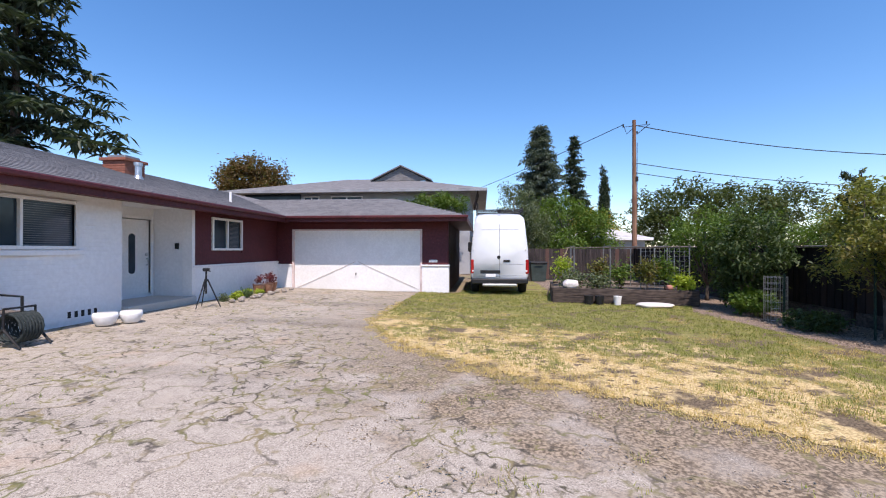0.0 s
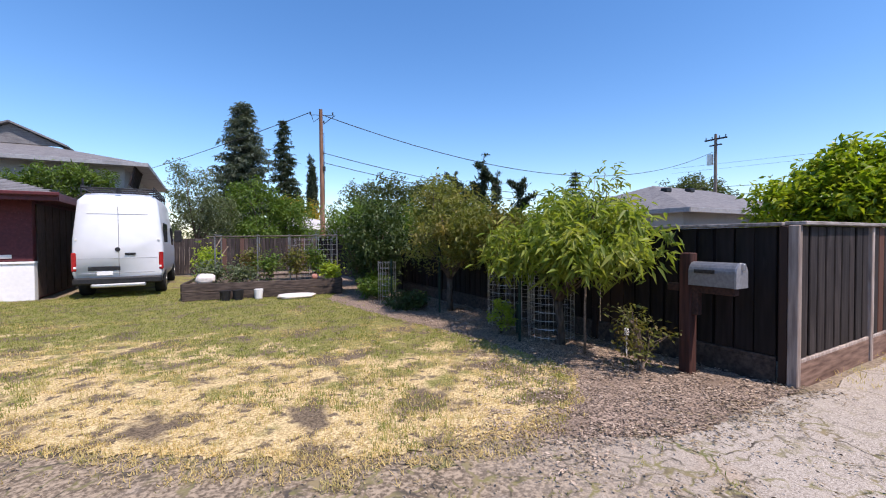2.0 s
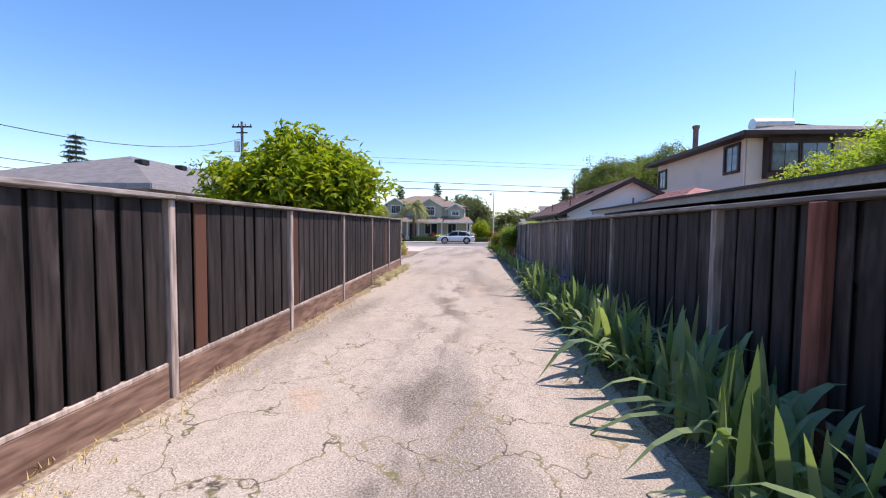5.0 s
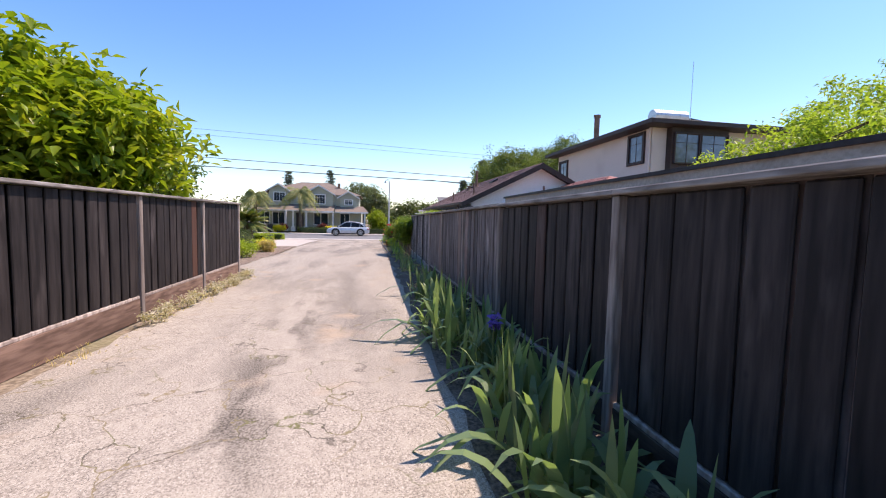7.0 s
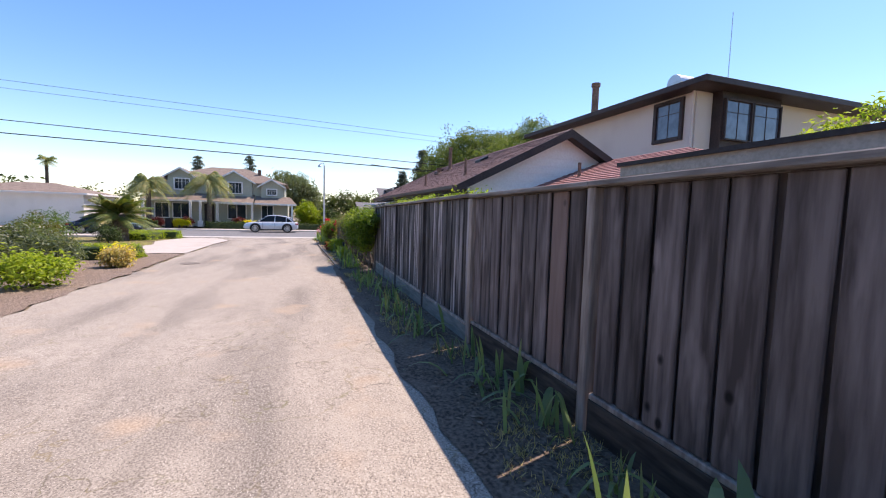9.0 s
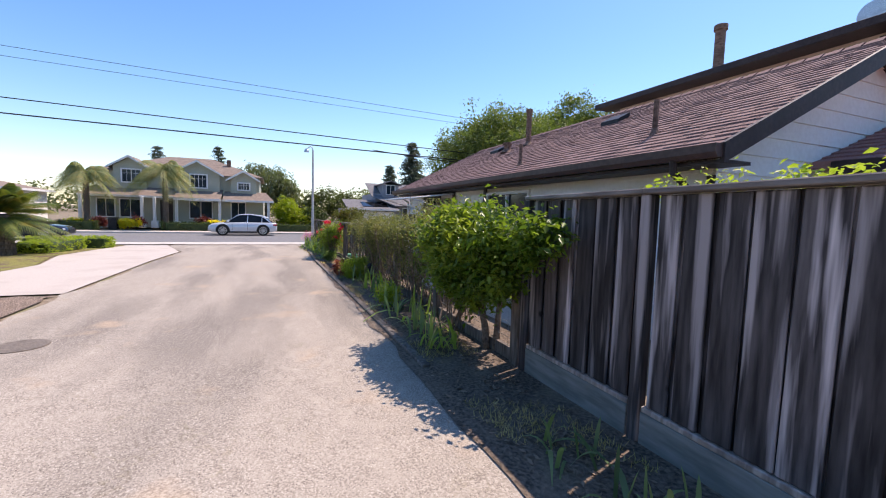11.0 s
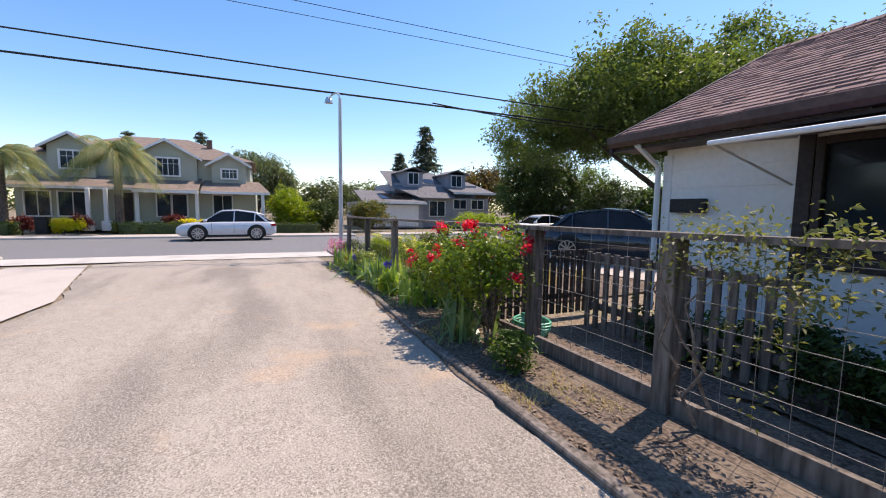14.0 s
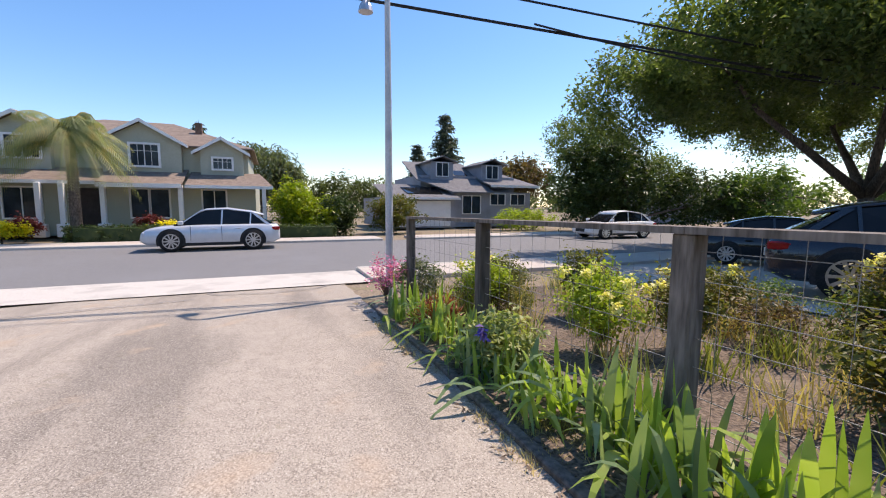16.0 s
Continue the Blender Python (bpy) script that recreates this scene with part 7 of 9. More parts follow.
tree("distant_trees", 86.0, -9.0, -0.6, [(0, 0, 2.6, 2.6, 4.6, 2.6), (0, -6, 2.2, 2.5, 4.0, 2.2), (2, 6, 2.0, 2, 3, 2)], "low distant trees at the end of the street", L_OAK, 260, 30, 0.5, 0.2, 0.2, 0.3, 77, 0.2, 6, 0.7)
tree("front_shrub", 54.6, -1.3, -0.6, [(0, 0, 1.35, 1.0, 1.0, 1.15), (-0.4, -1.2, 0.9, 0.8, 0.9, 0.85)], "bright yellow-green shrub beside the sage house", L_LEMON, 170, 34, 0.2, 0.08, 0.06, 0.3, 79, 0.2, 7, 0.28, category="shrub")
tree("front_hedge", 54.4, -3.3, -0.6, [(0, 0, 0.9, 0.9, 0.9, 0.95)], "rounded dark hedge by the pavement", L_DARK, 110, 34, 0.18, 0.08, 0.06, 0.3, 81, 0.2, 6, 0.26, category="hedge")
tree("front_hedge", 55.0, -6.3, -0.6, [(0, 0, 1.0, 1.2, 1.5, 1.0)], "yellowish clipped hedge beside the garage drive", L_OLIVE, 130, 34, 0.18, 0.08, 0.06, 0.3, 83, 0.2, 6, 0.28, category="hedge")
tree("rose_border", 55.6, -14.8, -0.6, [(0, 0, 0.55, 0.8, 2.6, 0.55)], "mixed flowering shrubs before the grey house", L_LIME, 110, 30, 0.16, 0.07, 0.04, 0.3, 85, 0.2, 6, 0.25, category="shrub")
for x, y, r, h, lab, lf in ((53.9, 4.35, 0.45, 0.62, "maroon rounded shrub", L_MAROON), (53.9, 8.4, 0.45, 0.55, "maroon rounded shrub", L_MAROON), (53.5, 10.4, 0.5, 0.5, "maroon rounded shrub", L_MAROON)):
    tree("maroon_shrub", x, y, -0.6, [(0, 0, h, r, r, 0.3)], lab + " before the sage house", lf, 60, 30, 0.12, 0.06, 0.03, 0.3, int(y * 10), 0.2, 5, 0.14, category="shrub", group="maroon shrubs")
for y0, y1 in ((2.4, 4.4), (7.9, 9.7), (10.6, 12.2)):
    tree("yellow_flower_bed", 53.3, (y0 + y1) / 2, -0.6, [(0, 0, 0.42, 0.35, (y1 - y0) / 2, 0.26)], "bed of bright yellow flowers", L_YELLOW, 80, 34, 0.09, 0.06, 0.02, 0.3, int(y0 * 7), 0.1, 3, 0.14, category="flowers", group="yellow flower beds")


def hedge_box(name, x0, x1, y0, y1, z0, z1, leaf, label, density, length, seed):
    """A clipped hedge: woody core, and leaves all over its faces."""
    h = thing(name, (x0 + x1) / 2, (y0 + y1) / 2, z0, label, "hedge")
    cx, cy = (x1 - x0) / 2, (y1 - y0) / 2
    part("core", Build().box(-cx * 0.93, cx * 0.93, -cy * 0.93, cy * 0.93, -0.03, (z1 - z0) * 0.93, 0.03), L_DARK, h)
    g = np.random.default_rng(seed)
    n = int(density * (2 * cx * 2 * cy + 2 * (2 * cx + 2 * cy) * (z1 - z0)))
    p = g.uniform(-1, 1, (n, 3))
    a = g.choice(3, n, p=[0.3, 0.3, 0.4])
    i = np.arange(n)
    p[i, a] = np.where(a == 2, 1, np.sign(p[i, a]))
    c = np.stack([p[:, 0] * cx, p[:, 1] * cy, (p[:, 2] * 0.5 + 0.5) * (z1 - z0)], 1)
    part("leaves", leaf_mesh("leaves", c, length * 0.6, 12, length, length * 0.45, seed, 0.1), leaf, h)
    return h


hedge_box("clipped_hedge", 52.2, 52.9, 0.6, 6.6, -0.6, -0.05, L_DARK, "low dark clipped hedge along the pavement", 26, 0.10, 5)
hedge_box("clipped_hedge", 52.2, 52.9, -2.9, -0.4, -0.6, -0.1, L_DARK, "low dark clipped hedge along the pavement", 26, 0.10, 6)
hedge_box("clipped_hedge", 52.2, 52.9, 10.2, 14.5, -0.6, -0.05, L_DARK, "low dark clipped hedge along the pavement", 26, 0.10, 7)
hedge_box("yellow_hedge", 24.6, 25.4, 3.05, 4.4, gz(25), gz(25) + 0.30, L_LIME, "low yellow-green clipped hedge beside the drive", 90, 0.05, 8)
hedge_box("yellow_hedge", 37.4, 38.2, 5.2, 7.6, gz(38) - 0.02, gz(38) + 0.38, L_LIME, "low yellow-green clipped hedge by the pavement", 60, 0.07, 9)
hedge_box("yellow_hedge", 34.2, 36.8, 5.6, 6.4, gz(35) - 0.02, gz(35) + 0.30, L_LIME, "low yellow-green clipped hedge round the cycad", 60, 0.07, 10)
tree("topiary_bush", 23.6, 4.6, gz(24), [(0, 0, 0.4, 0.6, 0.6, 0.38)], "rounded dusty green bush beside the drive", L_GREY, 80, 34, 0.09, 0.04, 0.03, 0.3, 87, 0.2, 6, 0.16, category="shrub")
tree("yard_tree", 34.0, 13.5, -0.4, [(0, 0, 1.6, 1.6, 2.0, 0.9), (3, 2, 1.7, 1.5, 1.6, 1.0)], "low dark green yard trees past the cycad", L_OAK, 180, 34, 0.18, 0.07, 0.08, 0.3, 89, 0.2, 8, 0.3)


def frond(b, root, az, rise, length, leaflets, leaf_len, droop, width=0.02, fat=0.05):
    """A feathered frond: a bent rib with leaflets on both sides."""
    root = Vector(root)
    h = Vector((math.cos(az), math.sin(az), 0))
    pts = []
    for i in range(11):
        t = i / 10
        pts.append(root + h * length * (t * math.cos(rise) + 0.0) + Vector((0, 0, length * (t * math.sin(rise) - droop * t * t))))
    for i in range(10):
        a, c = pts[i], pts[i + 1]
        s = Vector((-h.y, h.x, 0)) * width * (1 - i / 11)
        b.add([a - s, a + s, c + s, c - s], [(0, 1, 2, 3)])
    for k in range(leaflets):
        t = 0.12 + 0.88 * k / leaflets
        i = min(9, int(t * 10))
        p = pts[i].lerp(pts[i + 1], t * 10 - i)
        d = (pts[i + 1] - pts[i]).normalized()
        ll = leaf_len * math.sin(math.pi * min(1, 0.12 + t * 0.83)) ** 0.6
        for s in (1, -1):
            side = (Vector((-h.y, h.x, 0)) * s * 0.9 + d * 0.5 - Vector((0, 0, 0.15 + 0.5 * droop))).normalized()
            q = p + side * ll * 0.5
            e = p + side * ll - Vector((0, 0, ll * (0.12 + droop * 0.5)))
            w = d * fat * ll
            b.add([p - w, q - w, e, q + w, p + w], [(0, 1, 2, 3, 4)])
    return b


def palm(name, x, y, z, h, n, length, leaf_len, label, leaf, seed, droop=0.75, leaflets=26, r=0.16, low=-0.3, fat=0.05):
    p = thing(name, x, y, z, label, "palm")
    rnd = random.Random(seed)
    tb = Build().tube([(0, 0, -0.05), (0.03, 0, h * 0.5), (0, 0, h)], [r * 1.2, r, r * 0.9], 12)
    for i in range(int(h / 0.12)):
        tb.tube([(0.02, 0, i * 0.12), (0.02, 0, i * 0.12 + 0.05)], [r * 1.12, r * 1.2], 12)
    part("trunk", tb, BARK, p)
    for i in range(n):
        b = frond(Build(), (0, 0, h), rnd.uniform(0, 2 * math.pi), rnd.uniform(low, 1.25), length * rnd.uniform(0.8, 1.1), leaflets, leaf_len, droop * rnd.uniform(0.7, 1.2), 0.02, fat)
        part("frond", b, leaf, p, fix=False)
    return p


palm("queen_palm", 53.0, 6.5, -0.6, 4.1, 46, 2.2, 0.62, "feathery drooping palm before the sage house", L_PALM, 3, 0.85, 34, 0.16, -0.3, 0.022)
palm("queen_palm", 53.2, 10.9, -0.6, 3.65, 42, 2.05, 0.6, "feathery drooping palm before the sage house", L_PALM, 4, 0.85, 34, 0.16, -0.3, 0.022)
palm("cycad", 33.6, 6.35, gz(33.6), 1.05, 56, 1.45, 0.30, "cycad palm with a stout trunk and stiff fronds", L_CYCAS, 5, 0.38, 38, 0.28, -0.3)
palm("fan_palm", 68.0, 24.0, -0.6, 6.2, 16, 1.1, 0.5, "tall distant palm with a small crown", L_PALM, 6, 0.5, 14, 0.14)
for i, (x, y, r, h, lf) in enumerate(((17.6, 2.8, 0.35, 0.3, L_OLIVE), (19.0, 3.3, 0.5, 0.42, L_GREEN), (20.6, 3.0, 0.4, 0.28, L_LIME), (22.0, 3.5, 0.5, 0.4, L_GREY), (23.2, 2.9, 0.22, 0.18, L_STRAW), (24.2, 3.2, 0.2, 0.16, L_YELLOW), (18.2, 4.6, 0.6, 0.6, L_DARK), (27.6, 6.2, 0.6, 0.5, L_OLIVE), (29.6, 6.8, 0.7, 0.6, L_GREEN), (31.6, 6.0, 0.45, 0.35, L_DARK))):
    tree("yard_shrub", x, y, gz(x), [(0, 0, h, r, r, h * 0.85)], "rounded shrub in the neighbour's front yard", lf, 70, 30, 0.07, 0.03, 0.02, 0.3, 1400 + i, 0.2, 5, 0.12, category="shrub", stems=2, group="yard shrubs")

# woods in the distance all round the street
g = np.random.default_rng(21)
ang = g.uniform(-1.9, 2.6, 2600)
dist = g.uniform(105, 150, 2600)
tall = 4.0 + 3.2 * np.abs(np.sin(ang * 9.0)) + 1.6 * np.sin(ang * 23.0)
wood = np.stack([30 + dist * np.cos(ang), dist * np.sin(ang), -0.6 + tall * g.uniform(0.05, 1.0, 2600) ** 0.9], 1)
tagged(part("distant_woods", leaf_mesh("distant_woods", wood, 1.9, 16, 1.0, 0.6, 22, 0.1), L_OAK), "hazy green tree line beyond the houses", "woods", "", "stuff")


# ---- wire fence, gate and planting past the cottage ----
WY = -2.05
POSTS = [22.05, 23.8, 25.6, 27.55, 29.35, 30.6, 32.5, 34.6, 36.6, 38.7]
RAILZ = lambda x: float(np.interp(x, [21.9, 29.5, 38.7], [0.86, 0.72, 0.60]))
wf = thing("wire_fence", 21.9, WY, gz(21.9), "wire fence with grey timber posts and a flat top rail", "fence")
wf.matrix_basis = pose(0, 0, 0)
for x in POSTS:
    part("post", Build().box(x - 0.055, x + 0.055, WY - 0.05, WY + 0.05, gz(x) - 0.08, RAILZ(x), 0.008), OLDWOOD, wf)
for a, c in zip(POSTS[:-1], POSTS[1:]):
    tb = Build()
    za, zc = RAILZ(a), RAILZ(c)
    tb.add([(a - 0.02, WY - 0.07, za), (a - 0.02, WY + 0.07, za), (c - 0.025, WY + 0.07, zc), (c - 0.025, WY - 0.07, zc), (a - 0.02, WY - 0.07, za + 0.032), (a - 0.02, WY + 0.07, za + 0.032), (c - 0.025, WY + 0.07, zc + 0.032), (c - 0.025, WY - 0.07, zc + 0.032)],
           [(0, 1, 2, 3), (7, 6, 5, 4), (0, 4, 5, 1), (1, 5, 6, 2), (2, 6, 7, 3), (3, 7, 4, 0)])
    part("top_rail", tb, OLDWOOD, wf)
    kb = Build()
    ga, gc = gz(a), gz(c)
    kb.add([(a + 0.055, WY - 0.02, ga - 0.03), (a + 0.055, WY + 0.02, ga - 0.03), (c - 0.055, WY + 0.02, gc - 0.03), (c - 0.055, WY - 0.02, gc - 0.03), (a + 0.055, WY - 0.02, ga + 0.10), (a + 0.055, WY + 0.02, ga + 0.10), (c - 0.055, WY + 0.02, gc + 0.10), (c - 0.055, WY - 0.02, gc + 0.10)],
           [(0, 1, 2, 3), (7, 6, 5, 4), (0, 4, 5, 1), (1, 5, 6, 2), (2, 6, 7, 3), (3, 7, 4, 0)])
    part("base_board", kb, OLDWOOD, wf)
    mesh = Build()
    for k in range(7):
        f = 0.16 + 0.12 * k
        mesh.tube([(a, WY, ga + f * (za - ga) / 0.95), (c, WY, gc + f * (zc - gc) / 0.95)], 0.0022, 4, False)
    n = int((c - a) / 0.15)
    for k in range(1, n):
        t = k / n
        mesh.tube([(a + (c - a) * t, WY, ga + (gc - ga) * t + 0.1), (a + (c - a) * t, WY, za + (zc - za) * t)], 0.0014, 3, False)
    part("wire_mesh", mesh, WIRE, wf, fix=False)
gate = thing("picket_gate", 30.0, -2.85, gz(30), "grey picket gate between path and flower bed", "gate")
for i in range(16):
    o = part("picket", Build().box(-0.028, 0.028, -0.012, 0.012, 0.03, 0.74, 0.004), OLDWOOD, gate)
    o.location = (-0.84 + i * 0.11, 0.03, 0)
for zz in (0.2, 0.66):
    part("gate_rail", Build().box(-0.90, 0.87, -0.02, 0.015, zz, zz + 0.06, 0.004), OLDWOOD, gate)
# inner picket fence run towards the cottage
pf = thing("picket_fence", 31.4, -2.6, gz(31.4), "dark picket fence between the path and the garden", "fence")
for i in range(16):
    o = part("picket", Build().box(-0.012, 0.012, -0.03, 0.03, 0.02, 0.72, 0.004), BEDWOOD, pf)
    o.location = (0, 0.45 - i * 0.09, 0)
for zz in (0.18, 0.58):
    part("rail", Build().box(0.013, 0.045, -0.95, 0.5, zz, zz + 0.06, 0.004), OLDWOOD, pf)
# timber edging
for a, c in ((22.2, 25.0), (25.05, 28.0), (28.05, 31.0), (31.05, 33.8), (33.85, 36.4), (36.45, 38.9)):
    ya, yc = (float(np.interp(v, [22, 27, 31, 35, 39], [-1.32, -1.27, -1.27, -1.46, -1.53])) for v in (a, c))
    o = single("edging_timber", Build().box(0, math.hypot(c - a, yc - ya), -0.035, 0.035, -0.06, 0.022, 0.008), OLDWOOD, "weathered timber edging along the garden bed", "edging", group="bed edging")
    o.matrix_basis = pose(a, ya, gz(a), 0, math.degrees(-math.atan2(gz(c) - gz(a), c - a)), math.degrees(math.atan2(yc - ya, c - a)))


BLADES = []
gb3 = random.Random(5)
for i in range(10):
    bend = 0.08 + 0.10 * i
    BLADES.append(strips("blade", [((0, 0, 0), (0.06 + 0.09 * i, 0, 1), 1.0, 0.074 + 0.006 * (i % 4), bend, (0.15 * (i % 3 - 1), 1, 0))], 6))
IRISLEAF = leafy("iris_blade_leaf", (0.11, 0.175, 0.085), (0.24, 0.33, 0.16), (0.34, 0.41, 0.18), 0.38, 0.32, True)
IRISLIME = leafy("fresh_iris_leaf", (0.19, 0.29, 0.05), (0.34, 0.45, 0.09), (0.42, 0.48, 0.15), 0.45, 0.4, True)


def iris(x, y, z, seed, n=26, length=0.42, spread=0.09, flower=False, label="clump of sword-leaved iris beside the fence", leaf=None, group="iris clumps"):
    """Sword-shaped blades, each a part, fanned round a clump."""
    g = random.Random(seed)
    t = thing("iris_clump", x, y, z, label, "iris", 0, group)
    fresh = leaf is not None
    for _ in range(n):
        k = min(9, int(abs(g.gauss(2.5, 4.2))))
        o = new("blade", FRESH[k] if fresh else BLADES[k])
        o.parent = t
        o.location = (g.gauss(0, spread), g.gauss(0, spread), -0.02)
        s = length * g.uniform(0.65, 1.25)
        o.scale = (s, s, s)
        o.rotation_euler = (0, 0, g.uniform(0, 2 * math.pi))
    if flower:
        fx, fy = g.uniform(-0.08, 0.08), g.uniform(0.05, 0.15)
        part("stem", Build().tube([(fx, fy, 0), (fx, fy, length * 0.8)], 0.006, 5), L_IRIS, t)
        part("flower", leaf_mesh("flower", [(fx, fy, length * 0.82)], 0.035, 22, 0.06, 0.05, seed, 0.2), L_VIOLET, t)
    return t


FRESH = [m.copy() for m in BLADES]
for m in BLADES:
    m.materials.append(IRISLEAF)
for m in FRESH:
    m.materials.append(IRISLIME)
rnd = random.Random(77)
k = 0
for i in range(46):
    x = 4.2 + i * 0.215 + rnd.uniform(-0.06, 0.06)
    if 13.0 < x < 13.6:
        continue
    k += 1
    iris(x, -1.48 + rnd.uniform(-0.12, 0.12), gz(x), 100 + i, rnd.randint(20, 28), rnd.uniform(0.50, 0.70) * (1.0 if x < 10 else 0.85), 0.09, flower=i == 30)
for i in range(16):
    x = 14.2 + i * 0.44 + rnd.uniform(-0.15, 0.15)
    iris(x, -1.62 + rnd.uniform(-0.08, 0.12), gz(x), 200 + i, rnd.randint(9, 16), rnd.uniform(0.24, 0.36), 0.09)
for i in range(13):
    x = 22.6 + i * 0.36 + rnd.uniform(-0.1, 0.1)
    iris(x, -1.68 + rnd.uniform(-0.12, 0.1), gz(x), 300 + i, rnd.randint(10, 18), rnd.uniform(0.28, 0.40), 0.09, leaf=L_GRASS if i % 3 == 0 else None)
for i in range(34):
    x = 32.3 + i * 0.17 + rnd.uniform(-0.08, 0.08)
    iris(x, -1.76 + rnd.uniform(-0.16, 0.14), gz(x), 400 + i, rnd.randint(18, 26), rnd.uniform(0.40, 0.54), 0.10, flower=i in (8, 20), label="bright green iris clump in the garden bed", leaf=L_LIME if i % 3 else None, group="bed iris clumps")

iris(30.95, -1.62, gz(31), 480, 30, 0.52, 0.09, label="large arching iris clump below the roses", group="bed iris clumps")
iris(31.25, -1.66, gz(31), 481, 26, 0.46, 0.09, label="large arching iris clump below the roses", group="bed iris clumps")

# the round shrub at the fence end, and vines over the wire fence
tree("privet_shrub", 22.45, -2.02, gz(22.4), [(-0.1, 0.22, 0.98, 0.42, 0.34, 0.26), (0.28, 0.22, 1.0, 0.36, 0.34, 0.24), (-0.45, 0.16, 1.02, 0.36, 0.28, 0.22), (0.1, 0.15, 0.66, 0.46, 0.34, 0.28), (-0.95, 0.2, 1.04, 0.20, 0.14, 0.16), (0.5, 0.1, 0.72, 0.30, 0.30, 0.30), (-0.35, 0.2, 0.74, 0.32, 0.26, 0.24)],
     "dense glossy green shrub at the end of the fence", L_PRIVET, 620, 36, 0.056, 0.027, 0.03, 0.5, 91, 0.2, 12, 0.10, category="shrub", bark=TWIG, stems=3)
tree("privet_shrub", 24.6, -2.55, gz(24), [(0, 0, 1.05, 0.5, 0.4, 0.32), (0.6, 0, 1.1, 0.4, 0.4, 0.28), (0.1, 0, 0.6, 0.5, 0.35, 0.35)], "leafy shrub behind the wire fence", L_VINE, 240, 50, 0.036, 0.018, 0.03, 0.35, 93, 0.2, 8, 0.14, category="shrub", bark=TWIG, stems=3)


def vine(x0, x1, seed, top, dens):
    """A tangle of bare stems that hangs on the wire fence, leafy along its top."""
    g = random.Random(seed)
    v = thing("fence_vine", (x0 + x1) / 2, WY, gz((x0 + x1) / 2), "tangled vine with bare stems and leafy top on wires", "vine", group="fence vines")
    h = (x1 - x0) / 2
    for i in range(int(1.5 * dens * (x1 - x0))):
        p = Vector((g.uniform(-h, h), g.uniform(-0.08, 0.12), 0))
        pts = [p]
        for j in range(6):
            p = p + Vector((g.uniform(-0.10, 0.10), g.uniform(-0.07, 0.08), top / 6 * g.uniform(0.8, 1.1)))
            pts.append(p)
        part("stem", Build().tube(pts, [0.012, 0.010, 0.009, 0.007, 0.006, 0.004, 0.003], 5), TWIG, v, fix=False)
    n = int(15 * dens * (x1 - x0))
    cs = []
    for _ in range(n):
        u = g.uniform(-h, h)
        swell = 1 + 0.16 * noise.noise(Vector((u * 2.3 + seed * 7, 0.0, 0.0)))
        cs.append((u, g.gauss(0.02, 0.13), top * swell * (0.82 + 0.30 * g.random())))
    for _ in range(int(n * (0.55 if dens > 11 else 0.25))):
        u = g.uniform(-h, h)
        if noise.noise(Vector((u * 2.9 + seed * 3, 5.0, 0.0))) > -0.1:
            cs.append((u, g.gauss(0.05, 0.09), top * (0.25 + 0.6 * g.random() ** 0.6)))
    part("leaves", leaf_mesh("leaves", cs, 0.10, 22, 0.034, 0.016, seed, 0.25), L_VINE, v)
    return v


vine(23.0, 24.6, 1, 0.98, 12)
vine(24.6, 26.4, 2, 0.98, 12)
vine(26.4, 27.5, 3, 0.98, 14)
vine(27.5, 29.3, 4, 0.92, 4)
tree("vine_shrub", 27.0, -2.35, gz(27), [(0, 0, 0.88, 0.35, 0.28, 0.28), (0.3, 0, 0.7, 0.3, 0.25, 0.3)], "dusty vine shrub on the wire fence", L_GREY, 110, 34, 0.06, 0.024, 0.02, 0.3, 95, 0.3, 8, 0.12, category="shrub", bark=TWIG, stems=3)
tree("lime_shrub", 26.95, -1.64, gz(27), [(0, 0, 0.20, 0.30, 0.26, 0.22)], "round bright lime-green shrub in the bed", L_LIME, 170, 46, 0.026, 0.012, 0.012, 0.3, 97, 0.1, 5, 0.06, category="shrub", stems=2)

# copper rosette succulents
suc = thing("rosette_succulent", 27.72, -1.50, gz(27.9), "copper and dark red rosette succulents", "succulent")
rnd = random.Random(9)
for i in range(44):
    cx, cy, cz = rnd.uniform(-0.40, 0.40), rnd.uniform(-0.16, 0.12), rnd.uniform(0.06, 0.24)
    b = Build()
    r = rnd.uniform(0.06, 0.10)
    for ring in range(3):
        for j in range(9):
            a = 2 * math.pi * j / 9 + ring * 0.35
            k = r * (1 - ring * 0.27)
            d, s = Vector((math.cos(a), math.sin(a), 0)), Vector((-math.sin(a), math.cos(a), 0))
            c = Vector((cx, cy, cz + ring * 0.012))
            b.add([c, c + d * k * 0.6 + s * k * 0.24 + Vector((0, 0, 0.012)), c + d * k + Vector((0, 0, 0.03)), c + d * k * 0.6 - s * k * 0.24 + Vector((0, 0, 0.012))], [(0, 1, 2, 3)])
    b.tube([(cx, cy, -0.02), (cx, cy, cz)], 0.009, 5, False)
    part("rosette", b, L_MAROON if cx > 0.05 else L_COPPER, suc, fix=False)


